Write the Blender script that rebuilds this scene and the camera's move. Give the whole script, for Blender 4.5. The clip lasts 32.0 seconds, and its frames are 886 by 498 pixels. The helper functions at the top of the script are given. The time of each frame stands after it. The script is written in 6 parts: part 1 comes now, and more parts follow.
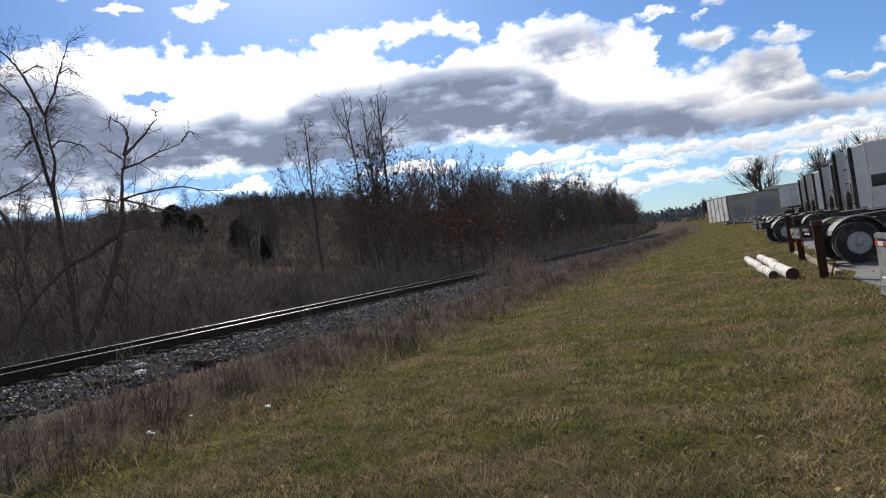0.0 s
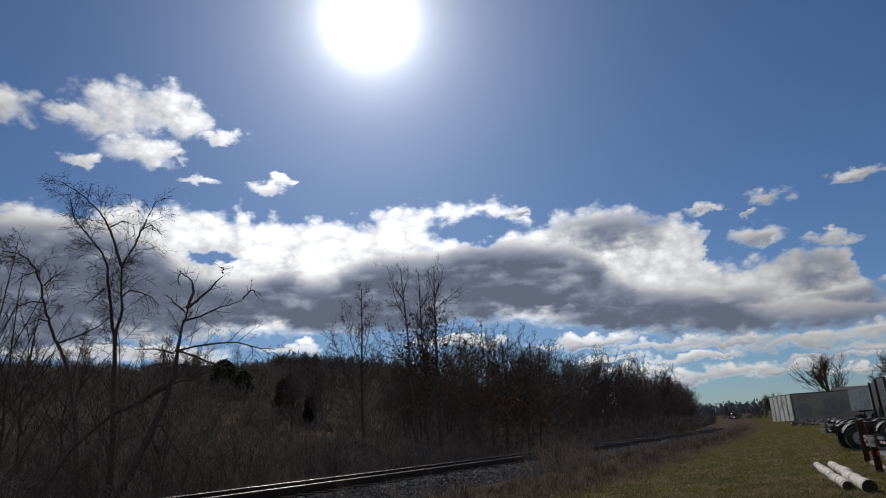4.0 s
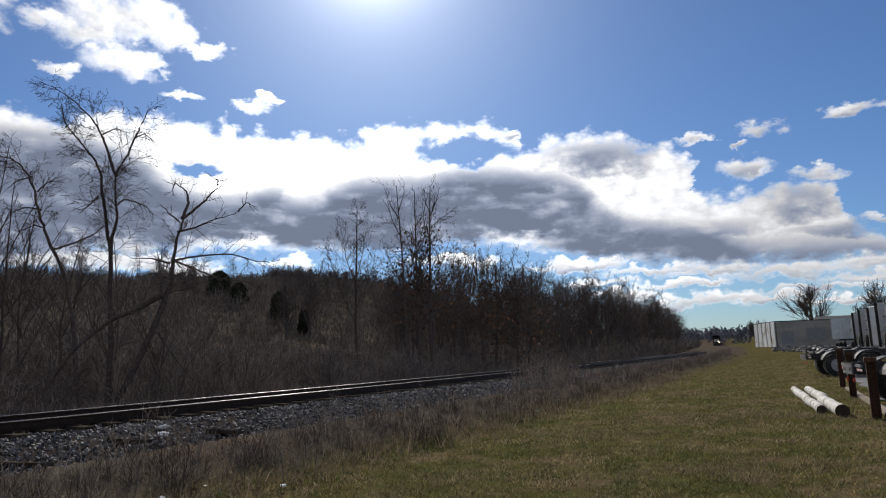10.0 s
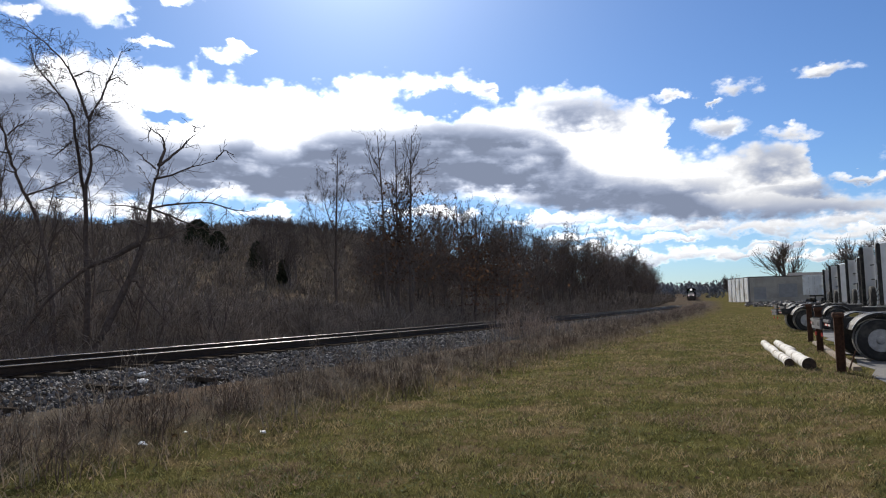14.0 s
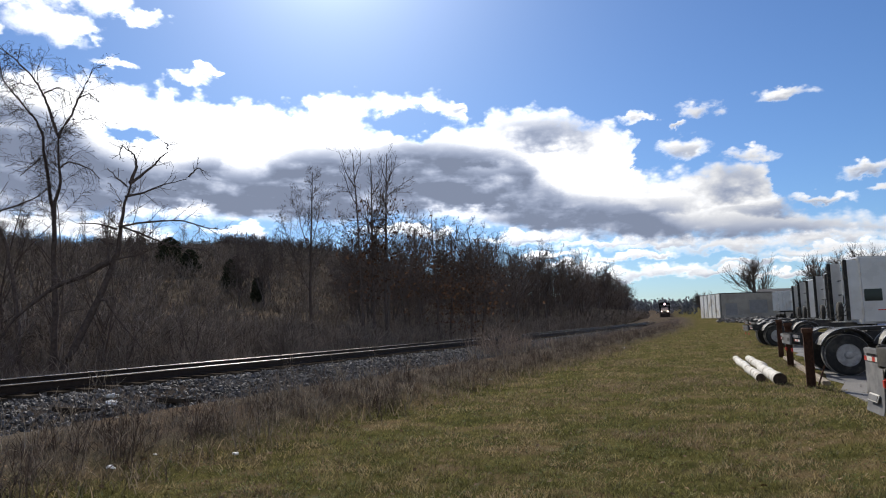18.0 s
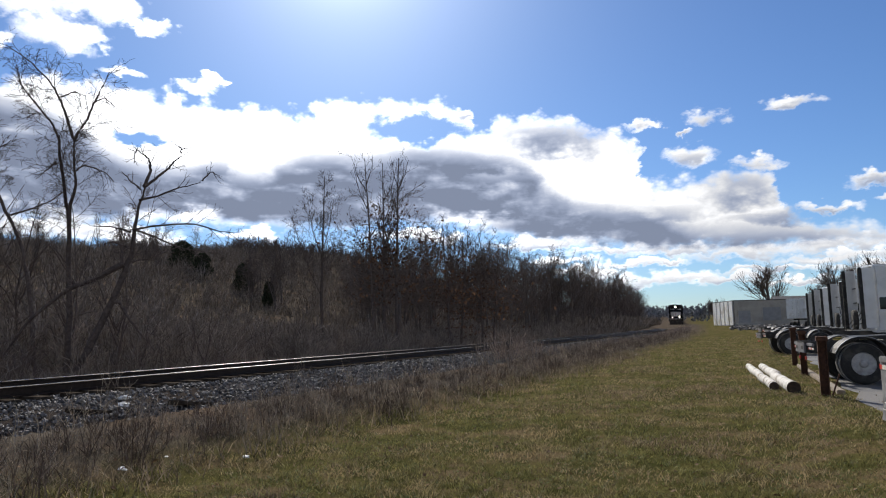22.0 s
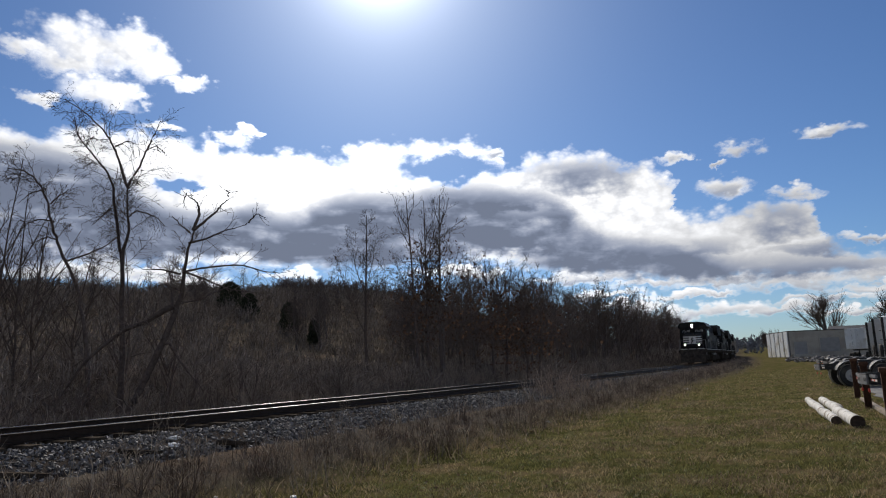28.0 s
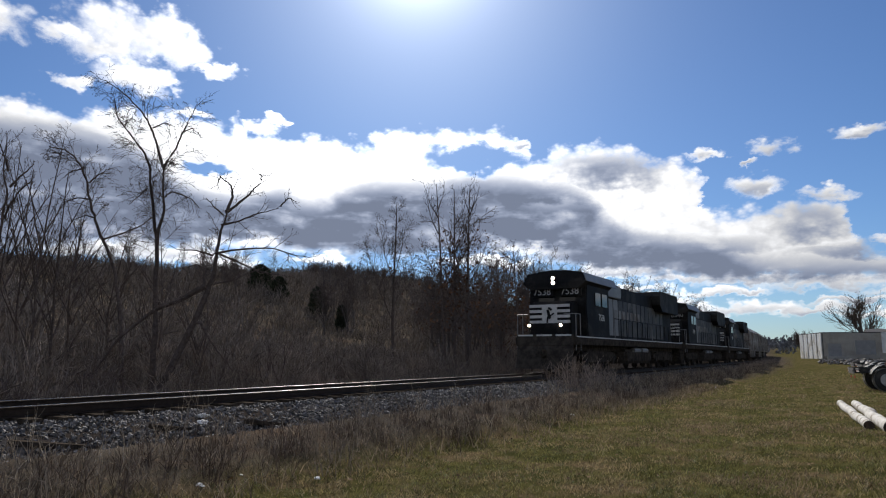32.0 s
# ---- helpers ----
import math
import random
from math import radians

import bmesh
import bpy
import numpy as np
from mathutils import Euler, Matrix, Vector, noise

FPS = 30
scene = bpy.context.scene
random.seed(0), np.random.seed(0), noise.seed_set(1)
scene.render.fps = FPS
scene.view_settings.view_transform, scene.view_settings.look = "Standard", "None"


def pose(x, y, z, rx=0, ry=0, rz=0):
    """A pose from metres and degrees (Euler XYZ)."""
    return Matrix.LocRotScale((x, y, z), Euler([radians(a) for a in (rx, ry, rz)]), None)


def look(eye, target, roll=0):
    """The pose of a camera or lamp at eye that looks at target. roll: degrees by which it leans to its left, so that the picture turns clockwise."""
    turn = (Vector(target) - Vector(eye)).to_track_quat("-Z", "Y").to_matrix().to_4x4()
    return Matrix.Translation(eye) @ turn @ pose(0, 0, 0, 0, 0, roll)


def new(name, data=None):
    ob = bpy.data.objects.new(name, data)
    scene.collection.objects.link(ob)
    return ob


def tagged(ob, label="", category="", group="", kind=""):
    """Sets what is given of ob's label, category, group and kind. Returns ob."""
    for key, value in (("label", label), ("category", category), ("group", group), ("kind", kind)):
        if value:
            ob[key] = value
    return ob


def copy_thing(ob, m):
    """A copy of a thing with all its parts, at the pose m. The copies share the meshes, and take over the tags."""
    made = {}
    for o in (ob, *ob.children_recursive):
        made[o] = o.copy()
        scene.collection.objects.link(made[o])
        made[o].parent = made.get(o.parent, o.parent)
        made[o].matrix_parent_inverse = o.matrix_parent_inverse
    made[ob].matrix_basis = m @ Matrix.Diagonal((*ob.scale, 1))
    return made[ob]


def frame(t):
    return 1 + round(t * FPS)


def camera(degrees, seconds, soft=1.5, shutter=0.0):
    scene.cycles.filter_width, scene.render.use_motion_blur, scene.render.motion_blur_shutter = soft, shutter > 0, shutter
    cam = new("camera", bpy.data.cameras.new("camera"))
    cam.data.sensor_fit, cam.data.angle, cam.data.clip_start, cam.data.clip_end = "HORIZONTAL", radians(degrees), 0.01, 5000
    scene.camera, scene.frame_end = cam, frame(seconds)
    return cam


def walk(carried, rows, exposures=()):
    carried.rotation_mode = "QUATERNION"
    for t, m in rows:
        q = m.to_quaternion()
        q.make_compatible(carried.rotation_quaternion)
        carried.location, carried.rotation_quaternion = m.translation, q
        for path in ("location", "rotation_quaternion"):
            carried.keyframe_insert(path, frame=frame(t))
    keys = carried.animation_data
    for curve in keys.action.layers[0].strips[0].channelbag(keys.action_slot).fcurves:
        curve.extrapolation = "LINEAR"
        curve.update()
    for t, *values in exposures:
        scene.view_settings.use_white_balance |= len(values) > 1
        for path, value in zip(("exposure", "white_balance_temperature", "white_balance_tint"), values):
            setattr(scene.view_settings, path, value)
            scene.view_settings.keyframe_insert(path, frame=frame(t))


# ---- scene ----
FOV = 66.53
EYE = (0.0, 0.0, 1.6)
cam = camera(FOV, 32.0, soft=1.1)
# seconds, yaw, pitch, roll of the camera, which turns on one spot
TURNS = """
0 5.39 0.77 8.18
0.5 1.30 -1.04 8.70
1 -1.79 -2.08 5.70
1.5 -1.95 -3.62 1.05
2 -1.67 0.42 1.23
2.5 -1.29 4.37 1.88
3 -1.33 6.73 2.98
3.5 2.96 14.09 4.12
4 9.06 15.73 3.52
4.5 11.02 14.24 3.72
6.5 15.07 11.44 2.10
7 15.18 11.35 2.42
7.5 14.03 11.11 2.89
8 12.19 10.60 3.35
8.5 10.88 10.00 3.26
9 9.90 9.64 3.16
9.5 9.27 9.27 3.02
10 8.30 8.83 1.82
10.5 7.68 8.23 1.58
11 7.13 7.44 1.25
11.5 6.81 6.83 1.08
12 6.68 6.34 1.26
12.5 6.73 5.86 1.07
13 6.69 5.37 0.99
13.5 6.63 4.93 0.99
14 6.55 4.71 1.19
14.5 6.76 4.74 1.72
16.5 6.67 6.10 1.82
17 5.82 6.12 2.03
17.5 5.16 6.17 1.78
18 4.50 6.16 1.54
18.5 4.09 6.23 1.12
19 3.93 6.31 0.70
19.5 4.34 6.31 0.64
20 4.91 6.31 0.94
20.5 5.23 6.35 0.96
21 5.33 6.35 0.94
21.5 5.47 6.42 1.03
22 5.40 6.60 1.07
22.5 5.24 6.79 1.33
23 5.10 6.87 1.54
23.5 4.91 6.94 1.79
24 6.31 7.46 2.21
24.5 9.78 10.72 1.95
26.5 10.01 10.30 0.87
27 9.12 10.07 0.92
27.5 8.92 9.89 1.11
28 9.13 9.73 1.88
28.5 9.79 9.82 2.00
29 10.51 9.69 1.45
29.5 11.26 9.36 1.10
30 11.75 9.22 0.40
30.5 11.93 9.02 -0.12
31 11.89 9.01 -0.51
31.5 11.52 8.99 -0.41
32 11.28 8.81 -0.20
"""
PATH = []
for line in TURNS.split("\n"):
    if line:
        sec, yaw, pitch, roll = (float(w) for w in line.split())
        PATH.append((sec, pose(*EYE, 90 + pitch, roll, yaw)))
EXPOSURES = [(0, 0.05), (0.6, 0.55), (1.2, 1.04), (2.2, 1.04), (2.8, 0.27), (3.3, -0.5), (4.0, -0.95), (7.0, -0.5), (9.0, -0.45),
             (11.0, -0.22), (13.0, 0.05), (19.0, 0.0), (23.5, 0.0), (24.5, -0.35), (28.0, -0.42), (31.0, -0.25), (32.0, -0.25)]
walk(cam, PATH, EXPOSURES)

# ---- world, sun ----
SUN_AZ, SUN_EL = 13.8, 34.6            # degrees left of the camera's first way, and up
world = bpy.data.worlds.new("sky")
scene.world = world
world.use_nodes = True
wn, wl = world.node_tree.nodes, world.node_tree.links
wn.clear()
sky = wn.new("ShaderNodeTexSky")
sky.sky_type, sky.sun_disc = "NISHITA", False
sky.sun_elevation, sky.sun_rotation = radians(SUN_EL), radians(-SUN_AZ)
sky.air_density, sky.dust_density, sky.ozone_density = 1.0, 0.3, 2.5
w_bg, w_out = wn.new("ShaderNodeBackground"), wn.new("ShaderNodeOutputWorld")
w_bg.inputs["Strength"].default_value = 0.08
deep = wn.new("ShaderNodeVectorMath")
deep.operation = "MULTIPLY"
deep.inputs[1].default_value = (0.66, 0.9, 1.24)
wl.new(sky.outputs[0], deep.inputs[0])
# the sun's disc and the haze close round it, widened to paint in lens glare
w_co, w_dot = wn.new("ShaderNodeTexCoord"), wn.new("ShaderNodeVectorMath")
w_dot.operation = "DOT_PRODUCT"
wl.new(w_co.outputs["Generated"], w_dot.inputs[0])
w_dot.inputs[1].default_value = (-math.sin(radians(SUN_AZ)) * math.cos(radians(SUN_EL)), math.cos(radians(SUN_AZ)) * math.cos(radians(SUN_EL)), math.sin(radians(SUN_EL)))
w_add = None
for width, power in ((2.3, 80.0), (4.8, 19.0), (11.0, 4.8), (24.0, 0.7)):
    sharp = 1 / (1 - math.cos(radians(width)))
    a_n, e_n, m_n = (wn.new("ShaderNodeMath") for _ in range(3))
    a_n.operation, e_n.operation, m_n.operation = "MULTIPLY_ADD", "EXPONENT", "MULTIPLY_ADD"
    wl.new(w_dot.outputs["Value"], a_n.inputs[0])
    a_n.inputs[1].default_value, a_n.inputs[2].default_value = sharp, -sharp
    wl.new(a_n.outputs[0], e_n.inputs[0])
    wl.new(e_n.outputs[0], m_n.inputs[0])
    m_n.inputs[1].default_value = power
    if w_add is None:
        m_n.inputs[2].default_value = 0.0
    else:
        wl.new(w_add, m_n.inputs[2])
    w_add = m_n.outputs[0]
w_mix = wn.new("ShaderNodeVectorMath")
w_mix.operation = "ADD"
wl.new(deep.outputs[0], w_mix.inputs[0])
wl.new(w_add, w_mix.inputs[1])
# unseen broken cumulus, added overhead and behind the eye as white fill light
c_noise, c_edge, c_sep, c_gap, c_mix = (wn.new("ShaderNode" + k) for k in ("TexNoise", "MapRange", "SeparateXYZ", "Math", "Mix"))
c_noise.inputs["Scale"].default_value, c_noise.inputs["Detail"].default_value = 3.2, 7.0
wl.new(w_co.outputs["Generated"], c_noise.inputs["Vector"])
c_edge.inputs[1].default_value, c_edge.inputs[2].default_value = 0.47, 0.58
wl.new(c_noise.outputs[0], c_edge.inputs[0])
wl.new(w_co.outputs["Generated"], c_sep.inputs[0])
c_far = wn.new("ShaderNodeMapRange")
c_far.inputs[1].default_value, c_far.inputs[2].default_value = 0.35, 0.05
wl.new(c_sep.outputs[1], c_far.inputs[0])
c_gap.operation = "MULTIPLY"
wl.new(c_edge.outputs[0], c_gap.inputs[0])
wl.new(c_far.outputs[0], c_gap.inputs[1])
c_mix.data_type = "RGBA"
wl.new(c_gap.outputs[0], c_mix.inputs[0])
wl.new(w_mix.outputs[0], c_mix.inputs[6])
c_mix.inputs[7].default_value = (8.2, 8.0, 7.8, 1)
wl.new(c_mix.outputs[2], w_bg.inputs[0])
wl.new(w_bg.outputs[0], w_out.inputs[0])

sun_way = Vector((-math.sin(radians(SUN_AZ)) * math.cos(radians(SUN_EL)), math.cos(radians(SUN_AZ)) * math.cos(radians(SUN_EL)), math.sin(radians(SUN_EL))))
sun_data = bpy.data.lights.new("sun", "SUN")
sun_data.energy, sun_data.angle, sun_data.color = 5.0, radians(0.53), (1.0, 0.93, 0.82)
sun = new("sun", sun_data)
sun.matrix_world = look(sun_way * 60, (0, 0, 0))

# ---- node arithmetic and materials ----
class Val:
    """A number in a node tree, with arithmetic."""
    def __init__(self, tree, sock):
        self.tree, self.sock = tree, sock

    def op(self, kind, *others, clamp=False):
        n = self.tree.nodes.new("ShaderNodeMath")
        n.operation, n.use_clamp = kind, clamp
        for i, o in enumerate((self, *others)):
            if isinstance(o, Val):
                self.tree.links.new(o.sock, n.inputs[i])
            else:
                n.inputs[i].default_value = o
        return Val(self.tree, n.outputs[0])

    def __add__(self, o): return self.op("ADD", o)
    def __sub__(self, o): return self.op("SUBTRACT", o)
    def __mul__(self, o): return self.op("MULTIPLY", o)
    def __truediv__(self, o): return self.op("DIVIDE", o)
    def biggest(self, o): return self.op("MAXIMUM", o)
    def least(self, o): return self.op("MINIMUM", o)

    def ease(self, a, b, c=0.0, d=1.0):
        n = self.tree.nodes.new("ShaderNodeMapRange")
        n.interpolation_type = "SMOOTHSTEP"
        self.tree.links.new(self.sock, n.inputs[0])
        for i, v in enumerate((a, b, c, d)):
            n.inputs[1 + i].default_value = v
        return Val(self.tree, n.outputs[0])


def wire(tree, sock, value):
    if isinstance(value, Val):
        value = value.sock
    if isinstance(value, bpy.types.NodeSocket):
        tree.links.new(value, sock)
    else:
        sock.default_value = value


def noise_val(tree, vec, scale, detail=4, rough=0.55, warp=0.0):
    n = tree.nodes.new("ShaderNodeTexNoise")
    wire(tree, n.inputs["Vector"], vec)
    n.inputs["Scale"].default_value, n.inputs["Detail"].default_value = scale, detail
    n.inputs["Roughness"].default_value, n.inputs["Distortion"].default_value = rough, warp
    return Val(tree, n.outputs[0])


def mixed(tree, fac, a, b):
    n = tree.nodes.new("ShaderNodeMix")
    n.data_type = "RGBA"
    wire(tree, n.inputs[0], fac)
    for sock, c in ((n.inputs[6], a), (n.inputs[7], b)):
        if isinstance(c, tuple):
            sock.default_value = (*c[:3], 1)
        else:
            tree.links.new(c, sock)
    return n.outputs[2]


def material(name, low, high, scale=4.0, patch=None, patch_scale=0.4, patch_size=0.5, rough=0.85, metal=0.0, bump=0.3, bump_scale=None, vary=0.0, islands=0.0, coat=0.0, translucent=0.0, spec=0.4):
    """Two tones by a fine noise, patches of a third at a larger size, relief, and a change from object to object or piece to piece."""
    m = bpy.data.materials.new(name)
    m.use_nodes = True
    t = m.node_tree
    b = t.nodes["Principled BSDF"]
    co = t.nodes.new("ShaderNodeTexCoord").outputs["Object"]
    fine = noise_val(t, co, scale, 6, 0.65)
    col = mixed(t, fine.ease(0.3, 0.7), low, high)
    if patch:
        broad = noise_val(t, co, patch_scale, 5, 0.6)
        edge = 0.65 - 0.3 * patch_size
        col = mixed(t, broad.ease(edge - 0.07, edge + 0.07), col, patch)
    if vary or islands:
        src = t.nodes.new("ShaderNodeObjectInfo").outputs["Random"] if vary else t.nodes.new("ShaderNodeNewGeometry").outputs["Random Per Island"]
        h = t.nodes.new("ShaderNodeHueSaturation")
        amount = vary or islands
        wire(t, h.inputs["Value"], Val(t, src) * (2 * amount) + (1 - amount))
        t.links.new(col, h.inputs["Color"])
        col = h.outputs[0]
    t.links.new(col, b.inputs["Base Color"])
    b.inputs["Metallic"].default_value = metal
    b.inputs["Specular IOR Level"].default_value = spec
    wire(t, b.inputs["Roughness"], fine.ease(0.2, 0.8, max(0.05, rough - 0.1), min(1, rough + 0.1)))
    b.inputs["Coat Weight"].default_value = coat
    if bump:
        n = t.nodes.new("ShaderNodeBump")
        n.inputs["Strength"].default_value, n.inputs["Distance"].default_value = bump, 0.02
        wire(t, n.inputs["Height"], noise_val(t, co, bump_scale or scale * 3, 5, 0.7))
        t.links.new(n.outputs[0], b.inputs["Normal"])
    if translucent:
        tr, mx = t.nodes.new("ShaderNodeBsdfTranslucent"), t.nodes.new("ShaderNodeMixShader")
        t.links.new(col, tr.inputs[0])
        mx.inputs[0].default_value = translucent
        t.links.new(b.outputs[0], mx.inputs[1])
        t.links.new(tr.outputs[0], mx.inputs[2])
        t.links.new(mx.outputs[0], t.nodes["Material Output"].inputs[0])
    return m


def glowing(name, colour, strength):
    m = bpy.data.materials.new(name)
    m.use_nodes = True
    b = m.node_tree.nodes["Principled BSDF"]
    b.inputs["Base Color"].default_value = (*colour, 1)
    b.inputs["Emission Color"].default_value = (*colour, 1)
    b.inputs["Emission Strength"].default_value = strength
    m.cycles.emission_sampling = "NONE"
    return m


def glass_like(name, colour):
    m = bpy.data.materials.new(name)
    m.use_nodes = True
    b = m.node_tree.nodes["Principled BSDF"]
    b.inputs["Base Color"].default_value = (*colour, 1)
    b.inputs["Roughness"].default_value = 0.04
    b.inputs["Specular IOR Level"].default_value = 0.35
    return m


M_STEEL_RAIL = material("rail_steel", (0.03, 0.02, 0.015), (0.06, 0.042, 0.032), 9, rough=0.6, metal=0.6, bump=0.1)
M_RAIL_HEAD = material("polished_rail_head", (0.2, 0.195, 0.19), (0.3, 0.29, 0.28), 3, rough=0.22, metal=1.0, bump=0.02)
M_TIE = material("creosoted_timber", (0.035, 0.028, 0.022), (0.09, 0.075, 0.06), 7, rough=0.9, bump=0.6, vary=0.25, spec=0.0)
M_BALLAST = material("ballast_bed", (0.03, 0.028, 0.03), (0.08, 0.076, 0.078), 26, patch=(0.05, 0.042, 0.037), patch_scale=0.7, rough=0.9, bump=1.0, bump_scale=40, spec=0.0)
M_STONE = material("crushed_stone", (0.075, 0.071, 0.069), (0.2, 0.19, 0.183), 12, rough=0.75, bump=0.4, islands=0.75, spec=0.2)
M_BARK = material("grey_brown_bark", (0.085, 0.072, 0.065), (0.17, 0.145, 0.13), 12, patch=(0.14, 0.13, 0.12), patch_scale=1.1, patch_size=0.35, rough=0.9, bump=0.6, vary=0.25, spec=0.0)
M_TWIG = material("twigs", (0.085, 0.07, 0.063), (0.18, 0.148, 0.132), 5, rough=0.9, bump=0, vary=0.3, spec=0.0)
# dark bark of the trees; on the thicket it also stands for shade
M_DARK_BARK_SHADE = material("dark_bark_and_shade", (0.075, 0.06, 0.054), (0.15, 0.122, 0.108), 10, rough=0.9, bump=0.5, vary=0.2, spec=0.0)
M_BRUSH = material("brush_stems", (0.12, 0.102, 0.088), (0.3, 0.254, 0.215), 0.9, rough=0.9, bump=0, islands=0.55, spec=0.0)
M_OAKLEAF = material("withered_oak_leaves", (0.06, 0.036, 0.026), (0.135, 0.082, 0.056), 2.0, rough=0.7, bump=0, islands=0.4, translucent=0.35, spec=0.0)
M_CEDAR = material("cedar_foliage", (0.03, 0.036, 0.026), (0.07, 0.078, 0.05), 3.0, rough=0.8, bump=0, islands=0.4, spec=0.0)
M_GRASS = material("mown_grass_blades", (0.122, 0.126, 0.04), (0.28, 0.254, 0.1), 2.6, patch=(0.35, 0.272, 0.15), patch_scale=0.75, patch_size=0.45, rough=0.6, bump=0, islands=0.75, translucent=0.25, spec=0.1)
M_CLOVER = material("broad_lawn_leaves", (0.05, 0.075, 0.022), (0.11, 0.14, 0.045), 3.0, rough=0.7, bump=0, islands=0.5, translucent=0.2, spec=0.06)
M_DARKWEED = material("dark_dead_stalks", (0.07, 0.053, 0.043), (0.19, 0.146, 0.116), 1.5, rough=0.85, bump=0, islands=0.5, spec=0.0)
M_DEADGRASS = material("matted_dead_grass", (0.15, 0.122, 0.088), (0.36, 0.29, 0.205), 1.1, patch=(0.1, 0.1, 0.04), patch_scale=0.8, patch_size=0.3, rough=0.85, bump=0, islands=0.6, translucent=0.2, spec=0.0)
M_WILD = material("dead_hill_grass", (0.115, 0.096, 0.075), (0.25, 0.208, 0.16), 0.3, rough=0.95, bump=0, islands=0.5, spec=0.0)
M_WEED = material("dry_weed_stems", (0.2, 0.16, 0.125), (0.5, 0.42, 0.32), 1.5, rough=0.85, bump=0, islands=0.5, spec=0.0)
M_PALEBRUSH = material("pale_brush", (0.19, 0.15, 0.12), (0.42, 0.34, 0.28), 1.2, rough=0.85, bump=0, islands=0.5, spec=0.0)
M_DEADLAWN = material("dead_lawn_blades", (0.2, 0.15, 0.1), (0.38, 0.29, 0.19), 2.0, rough=0.8, bump=0, islands=0.55, translucent=0.25, spec=0.0)
M_STRAW = material("straw_grass", (0.19, 0.15, 0.1), (0.36, 0.28, 0.19), 1.5, rough=0.8, bump=0, islands=0.4, translucent=0.25, spec=0.0)
M_FALLEN = material("fallen_leaves", (0.11, 0.07, 0.047), (0.29, 0.2, 0.125), 2.0, rough=0.75, bump=0, islands=0.5, spec=0.04)
M_ASPHALT = material("worn_asphalt", (0.08, 0.08, 0.084), (0.135, 0.135, 0.139), 20, patch=(0.165, 0.158, 0.15), patch_scale=0.5, rough=0.85, bump=0.5, bump_scale=60)
M_LOG = material("white_painted_log", (0.5, 0.48, 0.44), (0.72, 0.7, 0.66), 6, patch=(0.22, 0.18, 0.14), patch_scale=2.6, patch_size=0.25, rough=0.85, bump=0.6)
M_LOG_END = material("dark_sawn_end", (0.03, 0.022, 0.016), (0.08, 0.055, 0.04), 10, rough=0.95, bump=0.6)
M_RUST = material("rusty_steel", (0.06, 0.028, 0.018), (0.13, 0.065, 0.04), 14, rough=0.9, bump=0.5, metal=0.2)
M_OLDWOOD = material("weathered_board", (0.2, 0.16, 0.12), (0.33, 0.28, 0.22), 8, rough=0.9, bump=0.6)
M_LITTER = material("white_litter", (0.7, 0.7, 0.7), (0.85, 0.85, 0.84), 6, rough=0.6, bump=0.2)
M_TRUCK_WHITE = material("white_truck_paint", (0.54, 0.545, 0.54), (0.64, 0.64, 0.635), 0.8, patch=(0.55, 0.545, 0.53), patch_scale=1.3, patch_size=0.3, rough=0.32, bump=0.02, coat=0.3)
M_TRUCK_GREY = material("grey_back_panel", (0.4, 0.4, 0.4), (0.56, 0.56, 0.55), 2, patch=(0.28, 0.27, 0.25), patch_scale=1.6, patch_size=0.3, rough=0.5, bump=0.05)
M_BLACK = material("black_frame_paint", (0.012, 0.012, 0.013), (0.035, 0.034, 0.033), 5, patch=(0.07, 0.062, 0.052), patch_scale=2.0, patch_size=0.3, rough=0.6, bump=0.1)
M_RUBBER = material("tyre_rubber", (0.014, 0.014, 0.014), (0.035, 0.034, 0.032), 9, patch=(0.06, 0.056, 0.05), patch_scale=3, patch_size=0.3, rough=0.85, bump=0.2)
M_TREAD = material("dusty_tread", (0.16, 0.155, 0.14), (0.3, 0.29, 0.27), 9, rough=0.9, bump=0.4)
M_RIM = material("dull_aluminium_wheel", (0.26, 0.26, 0.26), (0.42, 0.42, 0.42), 7, rough=0.5, metal=0.5, bump=0.1)
M_CHROME = material("bright_metal", (0.6, 0.6, 0.62), (0.75, 0.75, 0.76), 3, rough=0.2, metal=1.0, bump=0.02)
M_FLAP = material("grey_mud_flap", (0.13, 0.13, 0.135), (0.2, 0.2, 0.205), 3, patch=(0.26, 0.255, 0.25), patch_scale=1.7, patch_size=0.3, rough=0.75, bump=0.1, spec=0.15)
M_RED = material("red_reflective_tape", (0.5, 0.03, 0.02), (0.62, 0.06, 0.04), 20, rough=0.35, bump=0)
M_SILVER = material("white_reflective_tape", (0.7, 0.68, 0.62), (0.82, 0.8, 0.74), 20, rough=0.35, bump=0)
M_WINDOW = glass_like("dark_window", (0.012, 0.014, 0.016))
M_TEALGLASS = glass_like("tinted_side_window", (0.05, 0.1, 0.1))
M_LOCO_BLACK = material("black_locomotive_paint", (0.008, 0.008, 0.009), (0.018, 0.018, 0.018), 1.2, patch=(0.035, 0.032, 0.028), patch_scale=0.8, patch_size=0.35, rough=0.65, bump=0.03, spec=0.12)
# pale grey for dust and for sky reflected by the sloping roof edges
M_LOCO_ROOF = material("dusty_sky_lit_paint", (0.16, 0.16, 0.165), (0.26, 0.26, 0.26), 1.4, rough=0.5, bump=0.05)
M_LOCO_DUST = material("dusty_black_paint", (0.045, 0.046, 0.049), (0.1, 0.1, 0.102), 1.6, patch=(0.14, 0.135, 0.125), patch_scale=0.9, patch_size=0.3, rough=0.6, bump=0.04, spec=0.2)
